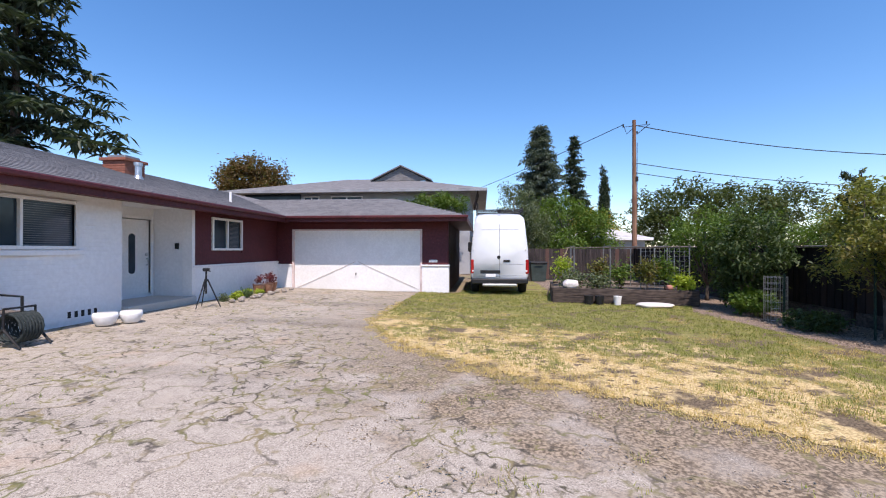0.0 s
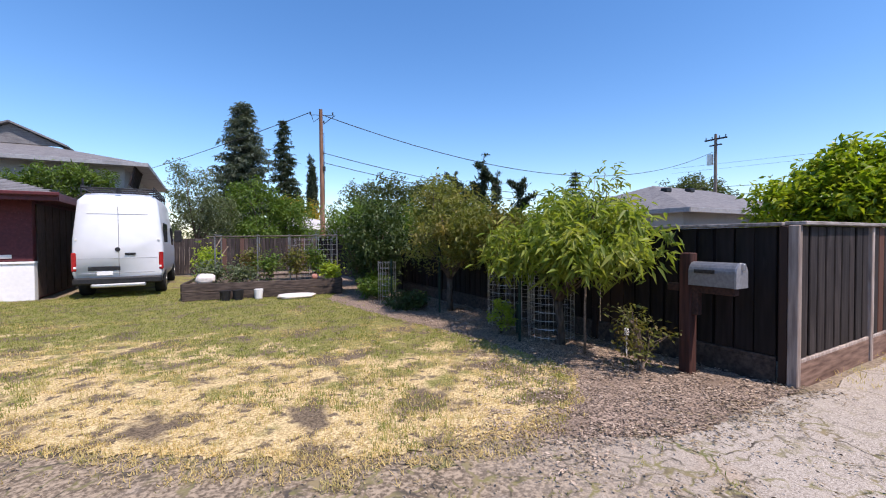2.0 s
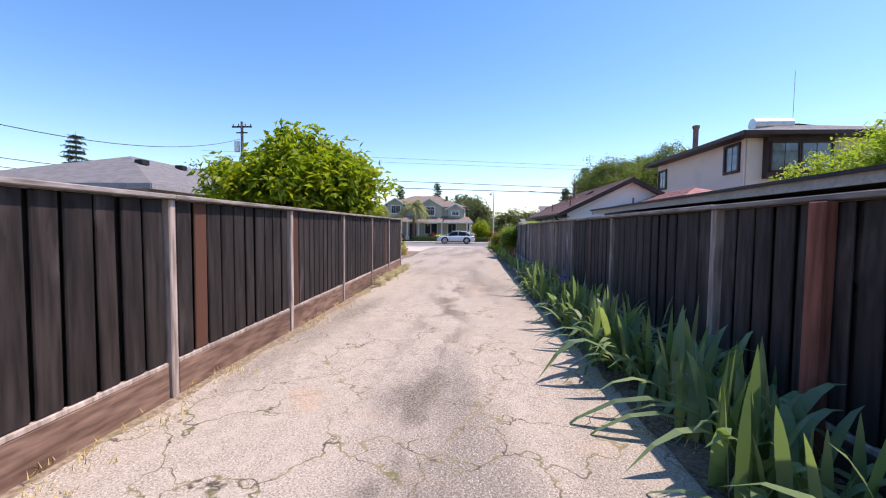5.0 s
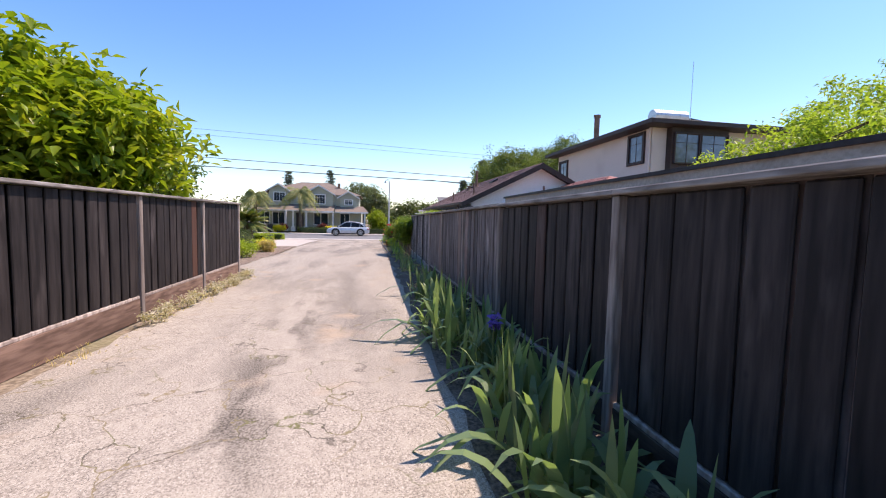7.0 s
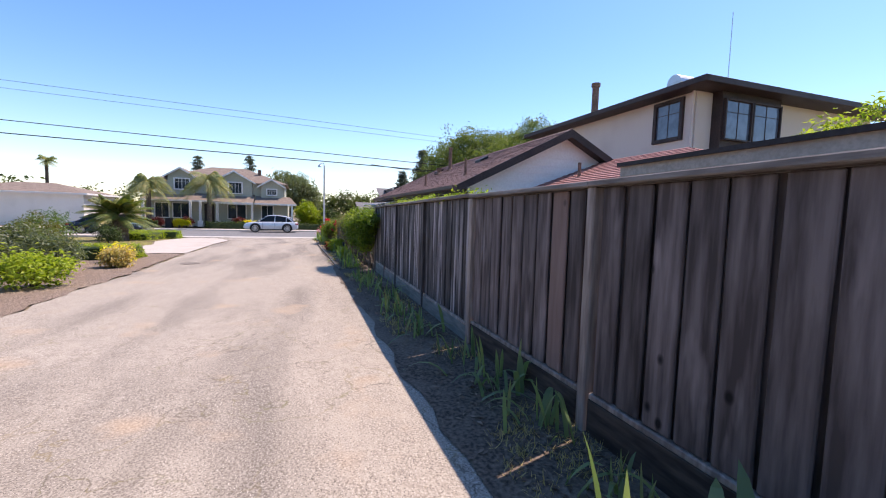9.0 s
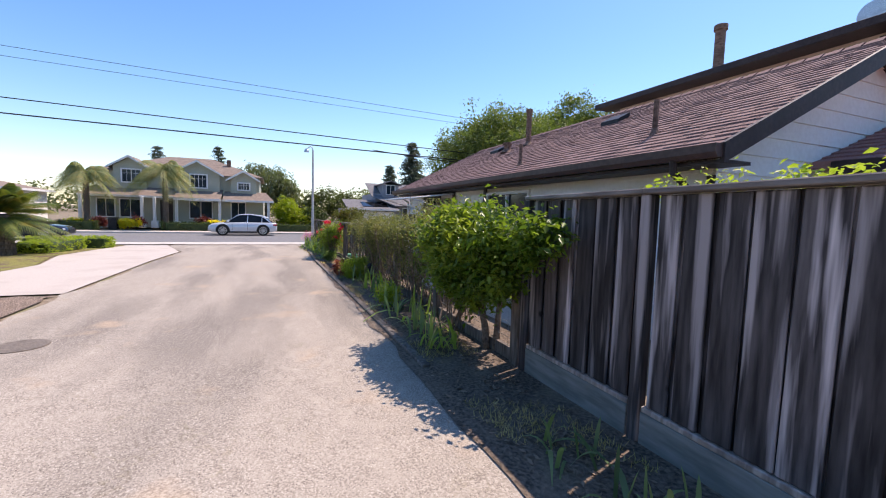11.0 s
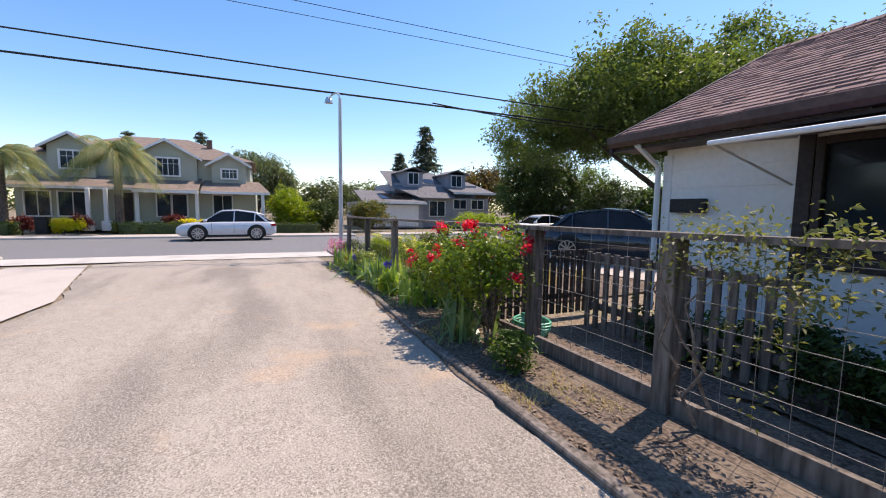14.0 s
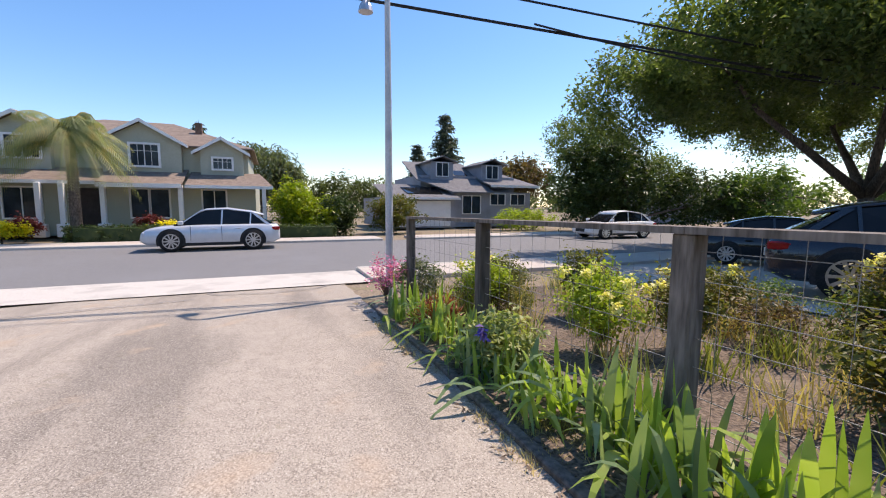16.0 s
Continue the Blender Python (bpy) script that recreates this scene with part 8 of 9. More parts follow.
def rose(x, y, h, r, seed, petals, flowers, label, lf=None):
    t = tree("rose_bush", x, y, gz(x), [(0, 0, h * 0.62, r, r, h * 0.36)], label, lf or L_PRIVET, 130, 24, 0.040, 0.024, 0.014, 0.2, seed, 0.2, 12, 0.10, category="rose", bark=TWIG, stems=3, shell=0.3, group="rose bushes")
    g = random.Random(seed)
    for i in range(flowers):
        a, e = g.uniform(0, 2 * math.pi), g.uniform(-0.2, 1.3)
        c = (math.cos(a) * math.cos(e) * r * 1.05, math.sin(a) * math.cos(e) * r * 1.05, h * 0.62 + math.sin(e) * h * 0.38)
        part("flower", leaf_mesh("flower", [c], 0.04, 46, 0.032, 0.032, seed * 31 + i, 0.1), petals, t)
    return t


rose(31.75, -1.85, 1.0, 0.40, 41, L_RED, 12, "red-flowering rose bush by the fence rail")
rose(32.5, -1.95, 0.8, 0.34, 42, L_RED, 6, "red-flowering rose bush by the fence rail")
rose(30.78, -1.74, 1.08, 0.34, 49, L_RED, 8, "red-flowering rose bush by the fence rail")
rose(31.2, -1.66, 0.86, 0.32, 48, L_RED, 8, "red-flowering rose bush by the fence rail")
for i, (x, y) in enumerate(((34.2, -3.2), (35.6, -3.4), (37.0, -3.6), (36.2, -4.6), (37.8, -2.9), (34.8, -4.6), (33.2, -3.4))):
    rose(x, y, 0.62 + 0.1 * (i % 3), 0.33, 50 + i, L_PALE, 2 if i % 2 else 0, "sparse rose bush in the garden bed", L_OLIVE)
rose(35.9, -2.75, 0.78, 0.36, 61, L_PALE, 9, "pale yellow rose bush behind the rail", L_LIME)
rose(37.4, -2.5, 0.75, 0.30, 62, L_PALE, 7, "pale yellow rose bush behind the rail", L_LIME)
tree("cream_shrub", 35.9, -1.85, gz(36), [(0, 0, 0.22, 0.26, 0.22, 0.20)], "variegated cream and green low shrub", leafy("variegated_leaves", (0.30, 0.34, 0.12), (0.5, 0.5, 0.25), (0.2, 0.26, 0.08)), 70, 30, 0.06, 0.03, 0.01, 0.3, 99, 0.1, 5, 0.08, category="shrub", stems=2)
tree("orange_grass", 37.2, -1.85, gz(37.2), [(0, 0, 0.16, 0.24, 0.2, 0.14)], "rusty orange low grass in the bed", L_COPPER, 50, 26, 0.08, 0.012, 0.008, 0.2, 101, -0.4, 3, 0.08, category="grass")
pk = tree("pink_flowers", 38.9, -1.75, gz(38.9), [(0, 0, 0.42, 0.42, 0.30, 0.25)], "airy pink-flowering perennial at the driveway corner", L_PINK, 60, 9, 0.045, 0.03, 0.008, 0.2, 103, 0.0, 16, 0.10, category="flowers", bark=TWIG, stems=3, shell=0.3)
tree("corner_shrub", 38.9, -2.2, gz(38.9), [(0, 0, 0.30, 0.35, 0.4, 0.28)], "grey-green shrub at the driveway corner", L_GREY, 60, 30, 0.06, 0.025, 0.012, 0.3, 105, 0.2, 5, 0.10, category="shrub", stems=2)
for i, x in enumerate((24.4, 30.2, 33.4)):
    tree("bed_plant", x, -1.6, gz(x), [(0, 0, 0.14, 0.16, 0.14, 0.14)], "low leafy plant in the garden bed", L_GREEN if i % 2 else L_LIME, 44, 20, 0.05, 0.018, 0.008, 0.3, 120 + i, 0.0, 4, 0.06, category="plant", stems=2, group="bed plants")
for i in range(52):
    x, y = 32.7 + (i * 0.619) % 6.2, -2.35 - (i * 0.377) % 3.0
    g2 = random.Random(500 + i)
    t = thing("ornamental_grass", x, y, gz(x), "dry ornamental grass tuft in the garden bed", "grass", 0, "grass tufts")
    part("blades", strips("blades", blade_specs(g2, 0, 0, -0.02, 60, 0.10, 0.42, 0.008, 0.5, 0.3)), L_STRAW if i % 2 else L_GRASS, t)
for i in range(22):
    x, y = 26.9 + (i * 0.619) % 3.3, -2.65 - (i * 0.377) % 0.85
    tree("shade_plant", x, y, gz(x), [(0, 0, 0.14 + 0.04 * (i % 3), 0.22, 0.2, 0.16)], "low dark leafy plant in the shaded bed", (L_DARK, L_GREEN, L_DARK)[i % 3], 34, 18, 0.055, 0.024, 0.008, 0.3, 1100 + i, 0.1, 4, 0.08, category="plant", stems=2, group="shade plants")
gl = thing("lantern_light", 26.62, -1.84, gz(26.6), "small black garden lantern on a stake", "garden light")
part("stake", Build().tube([(0, 0, -0.05), (0, 0, 0.16)], 0.008, 6), BLACK, gl)
part("lantern", Build().tube([(0, 0, 0.16), (0, 0, 0.17), (0, 0, 0.25), (0, 0, 0.26)], [0.02, 0.032, 0.04, 0.02], 8), BLACK, gl)
part("cap", Build().tube([(0, 0, 0.262), (0, 0, 0.27), (0, 0, 0.31)], [0.058, 0.055, 0.012], 8), BLACK, gl)
# blue tarp and green hose behind the fence
tp = Build()
tp.add([(22.4, -2.75, gz(22.5)), (23.2, -2.7, gz(23.2)), (23.3, -3.5, gz(23.2)), (22.35, -3.55, gz(22.5)), (22.5, -2.9, 0.10), (23.1, -2.85, 0.08), (23.15, -3.4, 0.16), (22.5, -3.4, 0.20)], [(0, 1, 5, 4), (1, 2, 6, 5), (2, 3, 7, 6), (3, 0, 4, 7), (4, 5, 6, 7)])
single("blue_tarp", tp, surface("blue_tarp_sheet", (0.02, 0.14, 0.5), (0.03, 0.2, 0.62), 20, 3, 0.4, bump=0.4), "bright blue tarp over a heap behind the fence", "tarp")
hs = []
for i in range(90):
    a = i * 0.35
    hs.append((30.95 + (0.20 + 0.02 * math.sin(i)) * math.cos(a), -2.28 + 0.15 * math.sin(a), gz(31.0) + 0.015 + 0.0012 * i))
single("garden_hose", Build().tube(hs, 0.012, 6), surface("green_hose", (0.08, 0.4, 0.25), (0.15, 0.5, 0.35), 20, 3, 0.45, bump=0), "coiled green garden hose on the soil", "hose")
mh = Build().tube([(23.75, 1.75, gz(23.75) - 0.012), (23.75, 1.75, gz(23.75) - 0.004)], 0.19, 24)
single("manhole_cover", mh, surface("rusty_iron", (0.17, 0.14, 0.11), (0.28, 0.23, 0.18), 60, 4, 0.7, 0.4), "round iron manhole cover in the driveway", "manhole cover")
wb = thing("wheelie_bin", 53.0, 9.45, -0.6, "dark waste bin on the pavement edge", "bin")
part("body", Build().prism([(-0.2, 0.0), (0.2, 0.0), (0.25, 0.75), (-0.25, 0.75)], "y", -0.22, 0.22), BLACK, wb)
part("lid", Build().box(-0.28, 0.26, -0.24, 0.24, 0.755, 0.81, 0.02), BLACK, wb)

# ---- mailbox ----
mb = thing("mailbox", 5.56, 2.36, 0, "grey rounded metal mailbox on a dark wooden post", "mailbox")
part("post", Build().box(-0.05, 0.05, -0.05, 0.05, -0.08, 1.02, 0.008), surface("dark_red_post", (0.035, 0.016, 0.013), (0.09, 0.035, 0.026), 30, 3, 0.8, stretch=(1, 1, 0.1)), mb)
part("bracket", Build().box(-0.04, 0.04, -0.38, 0.16, 0.69, 0.752, 0.006).box(-0.03, 0.03, -0.1, -0.05, 0.5, 0.76, 0.004), surface("dark_bracket", (0.03, 0.016, 0.013), (0.06, 0.03, 0.024)), mb)
sec = [(-0.085, 0.0), (0.085, 0.0), (0.085, 0.11)] + [(0.085 * math.cos(a), 0.11 + 0.085 * math.sin(a)) for a in np.linspace(0.2, math.pi - 0.2, 10)] + [(-0.085, 0.11)]
MBM = surface("grey_mailbox_paint", (0.15, 0.155, 0.165), (0.21, 0.215, 0.225), 40, 4, 0.4, 0.3, bump=0.05)
part("box", Build().prism([(p[0], p[1] + 0.755) for p in sec], "y", -0.40, -0.05), MBM, mb)
part("door", Build().prism([(p[0] * 1.04, p[1] * 1.02 + 0.753) for p in sec], "y", -0.415, -0.401), surface("mailbox_door_paint", (0.26, 0.265, 0.28), (0.33, 0.335, 0.35), 40, 4, 0.4, 0.3, bump=0.05), mb)
part("latch", Build().box(-0.012, 0.012, -0.435, -0.415, 0.89, 0.945, 0.004), METAL, mb)
part("flag", Build().box(-0.098, -0.088, -0.26, -0.10, 0.86, 0.89, 0.003), BLACK, mb)

# ---- vegetable bed ----
vb = thing("raised_bed", 3.15, 10.1, 0, "dark timber raised vegetable bed", "raised bed", -8)
for s in (0, 1):
    for lay in (0, 1):
        part("bed_board", Build().box(-1.48, 1.48, -0.025 + s * 1.9 - 0.75, 0.025 + s * 1.9 - 0.75, 0.165 * lay, 0.16 + 0.165 * lay, 0.008), BEDWOOD, vb)
        part("bed_board", Build().box(-1.505 + s * 2.96, -1.455 + s * 2.96, -0.725, 1.125, 0.165 * lay, 0.16 + 0.165 * lay, 0.008), BEDWOOD, vb)
part("soil", Build().box(-1.45, 1.45, -0.72, 1.12, 0.0, 0.28), SOIL, vb)
tr = thing("bean_trellis", 3.3, 10.3, 0.28, "thin pole trellis with wire netting over the bed", "trellis", -8)
for x in (-1.1, -0.3, 0.35, 0.9, 1.35):
    for y in (-0.4, 0.7):
        part("stake", Build().tube([(x, y, -0.02), (x, y, 0.95)], 0.014, 6), WIRE, tr)
for y in (-0.4, 0.15, 0.7):
    part("top_pole", Build().tube([(-1.25, y, 0.95), (1.5, y, 0.97)], 0.011, 6), OLDWOOD, tr)
for x in (-1.1, -0.3, 0.35, 0.9, 1.35):
    part("cross_pole", Build().tube([(x, -0.5, 0.985), (x, 0.8, 0.985)], 0.010, 6), WIRE, tr)
nb = Build()
for i in range(8):
    nb.tube([(0.35, -0.39, 0.1 + i * 0.11), (1.35, -0.39, 0.1 + i * 0.11)], 0.003, 4, False)
for i in range(11):
    nb.tube([(0.35 + i * 0.1, -0.39, 0.0), (0.35 + i * 0.1, -0.39, 0.94)], 0.003, 4, False)
part("netting", nb, METAL, tr, fix=False)
for x, y, h, r, sd, lf, lab in ((2.1, 9.9, 0.24, 0.28, 1, L_GREY, "blue-green cabbage plants in the bed"), (2.6, 9.7, 0.2, 0.26, 2, L_GREY, "blue-green cabbage plants in the bed"), (3.2, 10.0, 0.32, 0.28, 3, L_GREEN, "leafy bean plants in the bed"),
                             (3.7, 9.8, 0.4, 0.25, 4, L_OLIVE, "climbing bean plants in the bed"), (4.1, 9.8, 0.42, 0.25, 5, L_GREEN, "climbing bean plants in the bed"), (4.4, 9.6, 0.2, 0.24, 6, L_LIME, "low squash leaves at the bed's end"), (2.9, 10.5, 0.4, 0.3, 7, L_OLIVE, "tall bean plants at the back of the bed"), (2.0, 10.6, 0.45, 0.2, 8, L_LIME, "yellow-flowering kale in the bed")):
    tree("vegetable_plant", x, y, 0.28, [(0, 0, h, r, r, h * 0.8)], lab, lf, 46, 14, 0.075, 0.04, 0.010, 0.3, 700 + sd, 0.2, 7, 0.14, category="vegetables", stems=3, group="vegetable plants", shell=0.15)
for dx, s in ((0, 1), (0.12, 0.8)):
    single("bamboo_cane", Build().tube([(1.65 + dx, 10.9, 0.0), (2.35 + dx, 11.7, 1.25 * s)], 0.014, 6), TWIG, "pale bamboo cane leaning by the bed", "cane", group="canes")
for x, c, m, lab in ((2.30, 0.10, BLACK, "black plastic nursery pot"), (2.52, 0.10, BLACK, "black plastic nursery pot"), (2.88, 0.085, WHITETRIM, "white plastic nursery pot")):
    single("nursery_pot", Build().tube([(x, 9.28 - (x - 2.3) * 0.12, 0), (x, 9.28 - (x - 2.3) * 0.12, 0.19)], [c * 0.8, c], 16), m, lab + " on the grass", "pot", group="nursery pots")


def sack(name, x, y, z, lx, ly, h, label, mat):
    me = bpy.data.meshes.new(name)
    bm = bmesh.new()
    bmesh.ops.create_icosphere(bm, subdivisions=3, radius=1)
    for v in bm.verts:
        p = v.co.copy()
        k = 1 + 0.18 * noise.noise(p * 2.0 + Vector((x, y, 0)))
        v.co = Vector((math.copysign(abs(p.x) ** 0.6, p.x) * lx * k, math.copysign(abs(p.y) ** 0.6, p.y) * ly * k, max(p.z, -0.85) * h * k + h * 0.85))
        v.co += Vector((x, y, z))
    bm.to_mesh(me)
    bm.free()
    return tagged(smooth(part(name, me, mat)), label, "sack")


SACK = surface("white_sack_plastic", (0.68, 0.62, 0.58), (0.78, 0.72, 0.68), 25, 4, 0.5, bump=0.4)
sack("soil_sack", 3.55, 8.95, 0, 0.36, 0.17, 0.05, "flat white plastic soil sack lying on the ground", SACK)
sack("compost_sack", 1.98, 9.6, 0.325, 0.17, 0.10, 0.10, "crumpled white sack on the bed corner", SACK)
sack("terracotta_pots", 3.98, 9.30, 0.325, 0.06, 0.05, 0.06, "small heap of reddish clay pots on the bed edge", surface("clay", (0.4, 0.17, 0.12), (0.5, 0.25, 0.2)))
wb = thing("waste_bin", 2.1, 16.0, 0, "dark green waste bin by the back fence", "bin")
part("body", Build().prism([(-0.24, 0.0), (0.24, 0.0), (0.30, 0.66), (-0.30, 0.66)], "y", -0.26, 0.26), surface("bin_green", (0.03, 0.045, 0.04), (0.05, 0.065, 0.06), 20, 3, 0.5), wb)
part("lid", Build().box(-0.33, 0.32, -0.30, 0.28, 0.665, 0.73, 0.03), BLACK, wb)
part("lid_handle", Build().box(-0.15, 0.15, -0.33, -0.30, 0.62, 0.66, 0.01), BLACK, wb)
back = thing("back_fence", -0.5, 16.95, 0, "brown weathered board fence at the back of the yard", "fence")
BB = Build().box(-0.068, 0.068, -0.01, 0.01, 0.0, 1.22, 0.004).mesh("board", False)
for i in range(45):
    o = part("board", BB, FENCEBROWN, back)
    o.location = (0.1 + i * 0.142, random.uniform(-0.006, 0.006), 0)
part("rail", Build().box(0, 6.4, 0.012, 0.05, 0.25, 0.32).box(0, 6.4, 0.012, 0.05, 0.95, 1.02), OLDWOOD, back)

# cages, stakes under the fruit trees
for x, y, r, h in ((5.52, 4.7, 0.30, 0.78), (5.48, 3.9, 0.26, 0.72), (4.85, 7.4, 0.16, 0.75)):
    cg = Build()
    for i in range(8):
        ring = [(r * math.cos(a), r * math.sin(a), 0.03 + i * (h - 0.05) / 7) for a in np.linspace(0, 2 * math.pi, 21)]
        cg.tube(ring, 0.0026, 4, False)
    for a in np.linspace(0, 2 * math.pi, 18, endpoint=False):
        cg.tube([(r * math.cos(a), r * math.sin(a), -0.03), (r * math.cos(a), r * math.sin(a), h)], 0.0026, 4, False)
    o = single("wire_cage", cg, METAL, "cylinder of welded wire round a young tree", "cage", group="wire cages", fix=False)
    o.location = (x, y, 0)
for x, y, h in ((5.02, 3.92, 0.70), (5.16, 6.0, 1.35), (4.85, 7.2, 0.8), (5.3, 4.3, 0.35)):
    o = single("tree_stake", Build().box(-0.016, 0.016, -0.004, 0.004, -0.1, h).box(-0.004, 0.004, -0.016, 0.016, -0.1, h), surface("dark_green_stake", (0.015, 0.04, 0.03), (0.03, 0.06, 0.045)), "dark green metal stake beside a tree", "stake", group="stakes")
    o.location = (x, y, 0)
o = single("path_light", Build().tube([(0, 0, -0.05), (0, 0, 0.2)], 0.008, 6).tube([(0, 0, 0.2), (0, 0, 0.26)], [0.025, 0.02], 8), WHITETRIM, "small white garden marker light", "garden light")
o.location = (5.55, 2.95, 0)
sd = thing("satellite_dish", 7.6, 5.9, 0, "white satellite dish on a mast behind the fence", "satellite dish")
part("mast", Build().tube([(0, 0, 0), (0, 0, 1.45)], 0.02, 6), WIRE, sd)
part("dish", Build().tube([(0.02, 0, 1.50), (-0.02, -0.02, 1.50), (-0.04, -0.04, 1.51)], [0.02, 0.14, 0.17], 16), WHITETRIM, sd)

# ---- by the house ----
HZ = gz(-5.2)
tp3 = thing("tripod", -5.05, 7.2, gz(-5.05), "black camera tripod standing by the porch", "tripod")
for i in range(3):
    a = 2 * math.pi * i / 3 + 0.4
    part("leg", Build().tube([(0.24 * math.cos(a), 0.24 * math.sin(a), 0), (0.02 * math.cos(a), 0.02 * math.sin(a), 0.52)], [0.009, 0.014], 6), BLACK, tp3)
part("column", Build().tube([(0, 0, 0.25), (0, 0, 0.66)], 0.016, 8), BLACK, tp3)
part("head", Build().box(-0.05, 0.05, -0.04, 0.04, 0.66, 0.72, 0.01).tube([(0, 0, 0.69), (0.12, -0.05, 0.66)], 0.008, 6), BLACK, tp3)
for x, y, r in ((-5.25, 5.35, 0.15), (-5.1, 5.62, 0.14)):
    pl = thing("white_planter", x, y, gz(x), "white round ceramic bowl planter", "planter", 0, "white planters")
    smooth(part("bowl", Build().tube([(0, 0, 0), (0, 0, 0.03), (0, 0, 0.12), (0, 0, 0.17), (0, 0, 0.15)], [r * 0.6, r * 0.8, r, r * 0.95, r * 0.8], 20), WHITETRIM, pl))
    part("soil", Build().tube([(0, 0, 0.151), (0, 0, 0.156)], r * 0.78, 16), SOIL, pl)
for i, (x, y) in enumerate(((-5.35, 9.55), (-5.3, 9.85), (-5.4, 10.25))):
    pl = thing("clay_planter", x, y, gz(x), "brown clay pot with a dark aeonium", "planter", 0, "clay planters")
    part("pot", Build().tube([(0, 0, 0), (0, 0, 0.2), (0, 0, 0.21)], [0.10, 0.14, 0.15], 16), surface("glazed_clay", (0.25, 0.12, 0.07), (0.36, 0.19, 0.12), 20, 3, 0.4), pl)
    part("plant", leaf_mesh("plant", [(random.uniform(-0.08, 0.08), random.uniform(-0.08, 0.08), random.uniform(0.25, 0.42)) for _ in range(10)], 0.05, 16, 0.06, 0.03, 900 + i, 0), L_MAROON, pl)
ag = thing("agave", -5.25, 8.75, gz(-5.25), "spiky dark green agave by the wall", "agave")
part("blades", strips("blades", blade_specs(random.Random(3), 0, 0, 0, 40, 0.03, 0.26, 0.03, 1.2, 0.15)), L_IRIS, ag)
for i in range(16):
    y = 8.0 + i * 0.17
    o = sack("edging_stone", -5.05 + 0.1 * math.sin(i * 1.7), y, gz(-5.05) - 0.01, 0.06, 0.05, 0.035, "rough grey-brown edging stone by the wall", surface("edging_rock", (0.22, 0.19, 0.16), (0.36, 0.32, 0.28), 20, 3) if i == 0 else bpy.data.materials["edging_rock"])
    tagged(o, "", "stone", "edging stones")
for i in range(6):
    o = tree("bed_succulent", -5.3 + 0.1 * (i % 2), 8.1 + i * 0.24, gz(-5.3), [(0, 0, 0.06, 0.1, 0.1, 0.07)], "low succulents and dry plants by the wall", L_LIME if i % 3 else L_GREY, 16, 18, 0.05, 0.025, 0.006, 0.3, 930 + i, 0, 2, 0.05, category="plant", group="wall plants")
st = thing("porch_stool", -6.35, 6.5, 0.24, "small grey stool on the porch", "stool")
part("seat", Build().box(-0.14, 0.14, -0.14, 0.14, 0.24, 0.27, 0.01), WIRE, st)
for x in (-0.12, 0.12):
    for y in (-0.12, 0.12):
        part("leg", Build().tube([(x, y, 0), (x, y, 0.24)], 0.012, 6), WIRE, st)
bn = thing("garden_bench", -5.4, 3.75, gz(-5.25), "grey slatted metal bench against the white wall", "bench", 90)
for i in range(4):
    part("seat_slat", Build().box(-0.55, 0.55, -0.16 + i * 0.09, -0.09 + i * 0.09, 0.34, 0.36, 0.004), OLDWOOD, bn)
    part("back_slat", Build().box(-0.55, 0.55, 0.20 + i * 0.012, 0.22 + i * 0.012, 0.42 + i * 0.08, 0.48 + i * 0.08, 0.004), OLDWOOD, bn)
for x in (-0.52, 0.52):
    part("side_frame", Build().tube([(x, -0.18, 0), (x, -0.18, 0.52), (x, 0.22, 0.54), (x, 0.26, 0.74)], 0.016, 6).tube([(x, 0.22, 0.0), (x, 0.22, 0.54)], 0.016, 6), BLACK, bn)
hr = thing("hose_reel", -5.1, 4.15, gz(-5.1), "black hose reel with a coiled dark hose", "hose reel")
coil = [(0.16 * math.cos(i * 0.5), -0.12 + i * 0.0026, 0.20 + 0.16 * math.sin(i * 0.5)) for i in range(95)]
part("hose", Build().tube(coil, 0.014, 6), surface("dark_hose", (0.02, 0.03, 0.03), (0.05, 0.06, 0.06)), hr)
part("reel_frame", Build().tube([(-0.2, -0.16, 0), (0, -0.16, 0.2), (0.0, -0.16, 0.42), (0.0, 0.16, 0.42), (0, 0.16, 0.2), (-0.2, 0.16, 0)], 0.014, 6).tube([(0.2, -0.16, 0), (0, -0.16, 0.2)], 0.014, 6).tube([(0.2, 0.16, 0), (0, 0.16, 0.2)], 0.014, 6), BLACK, hr)

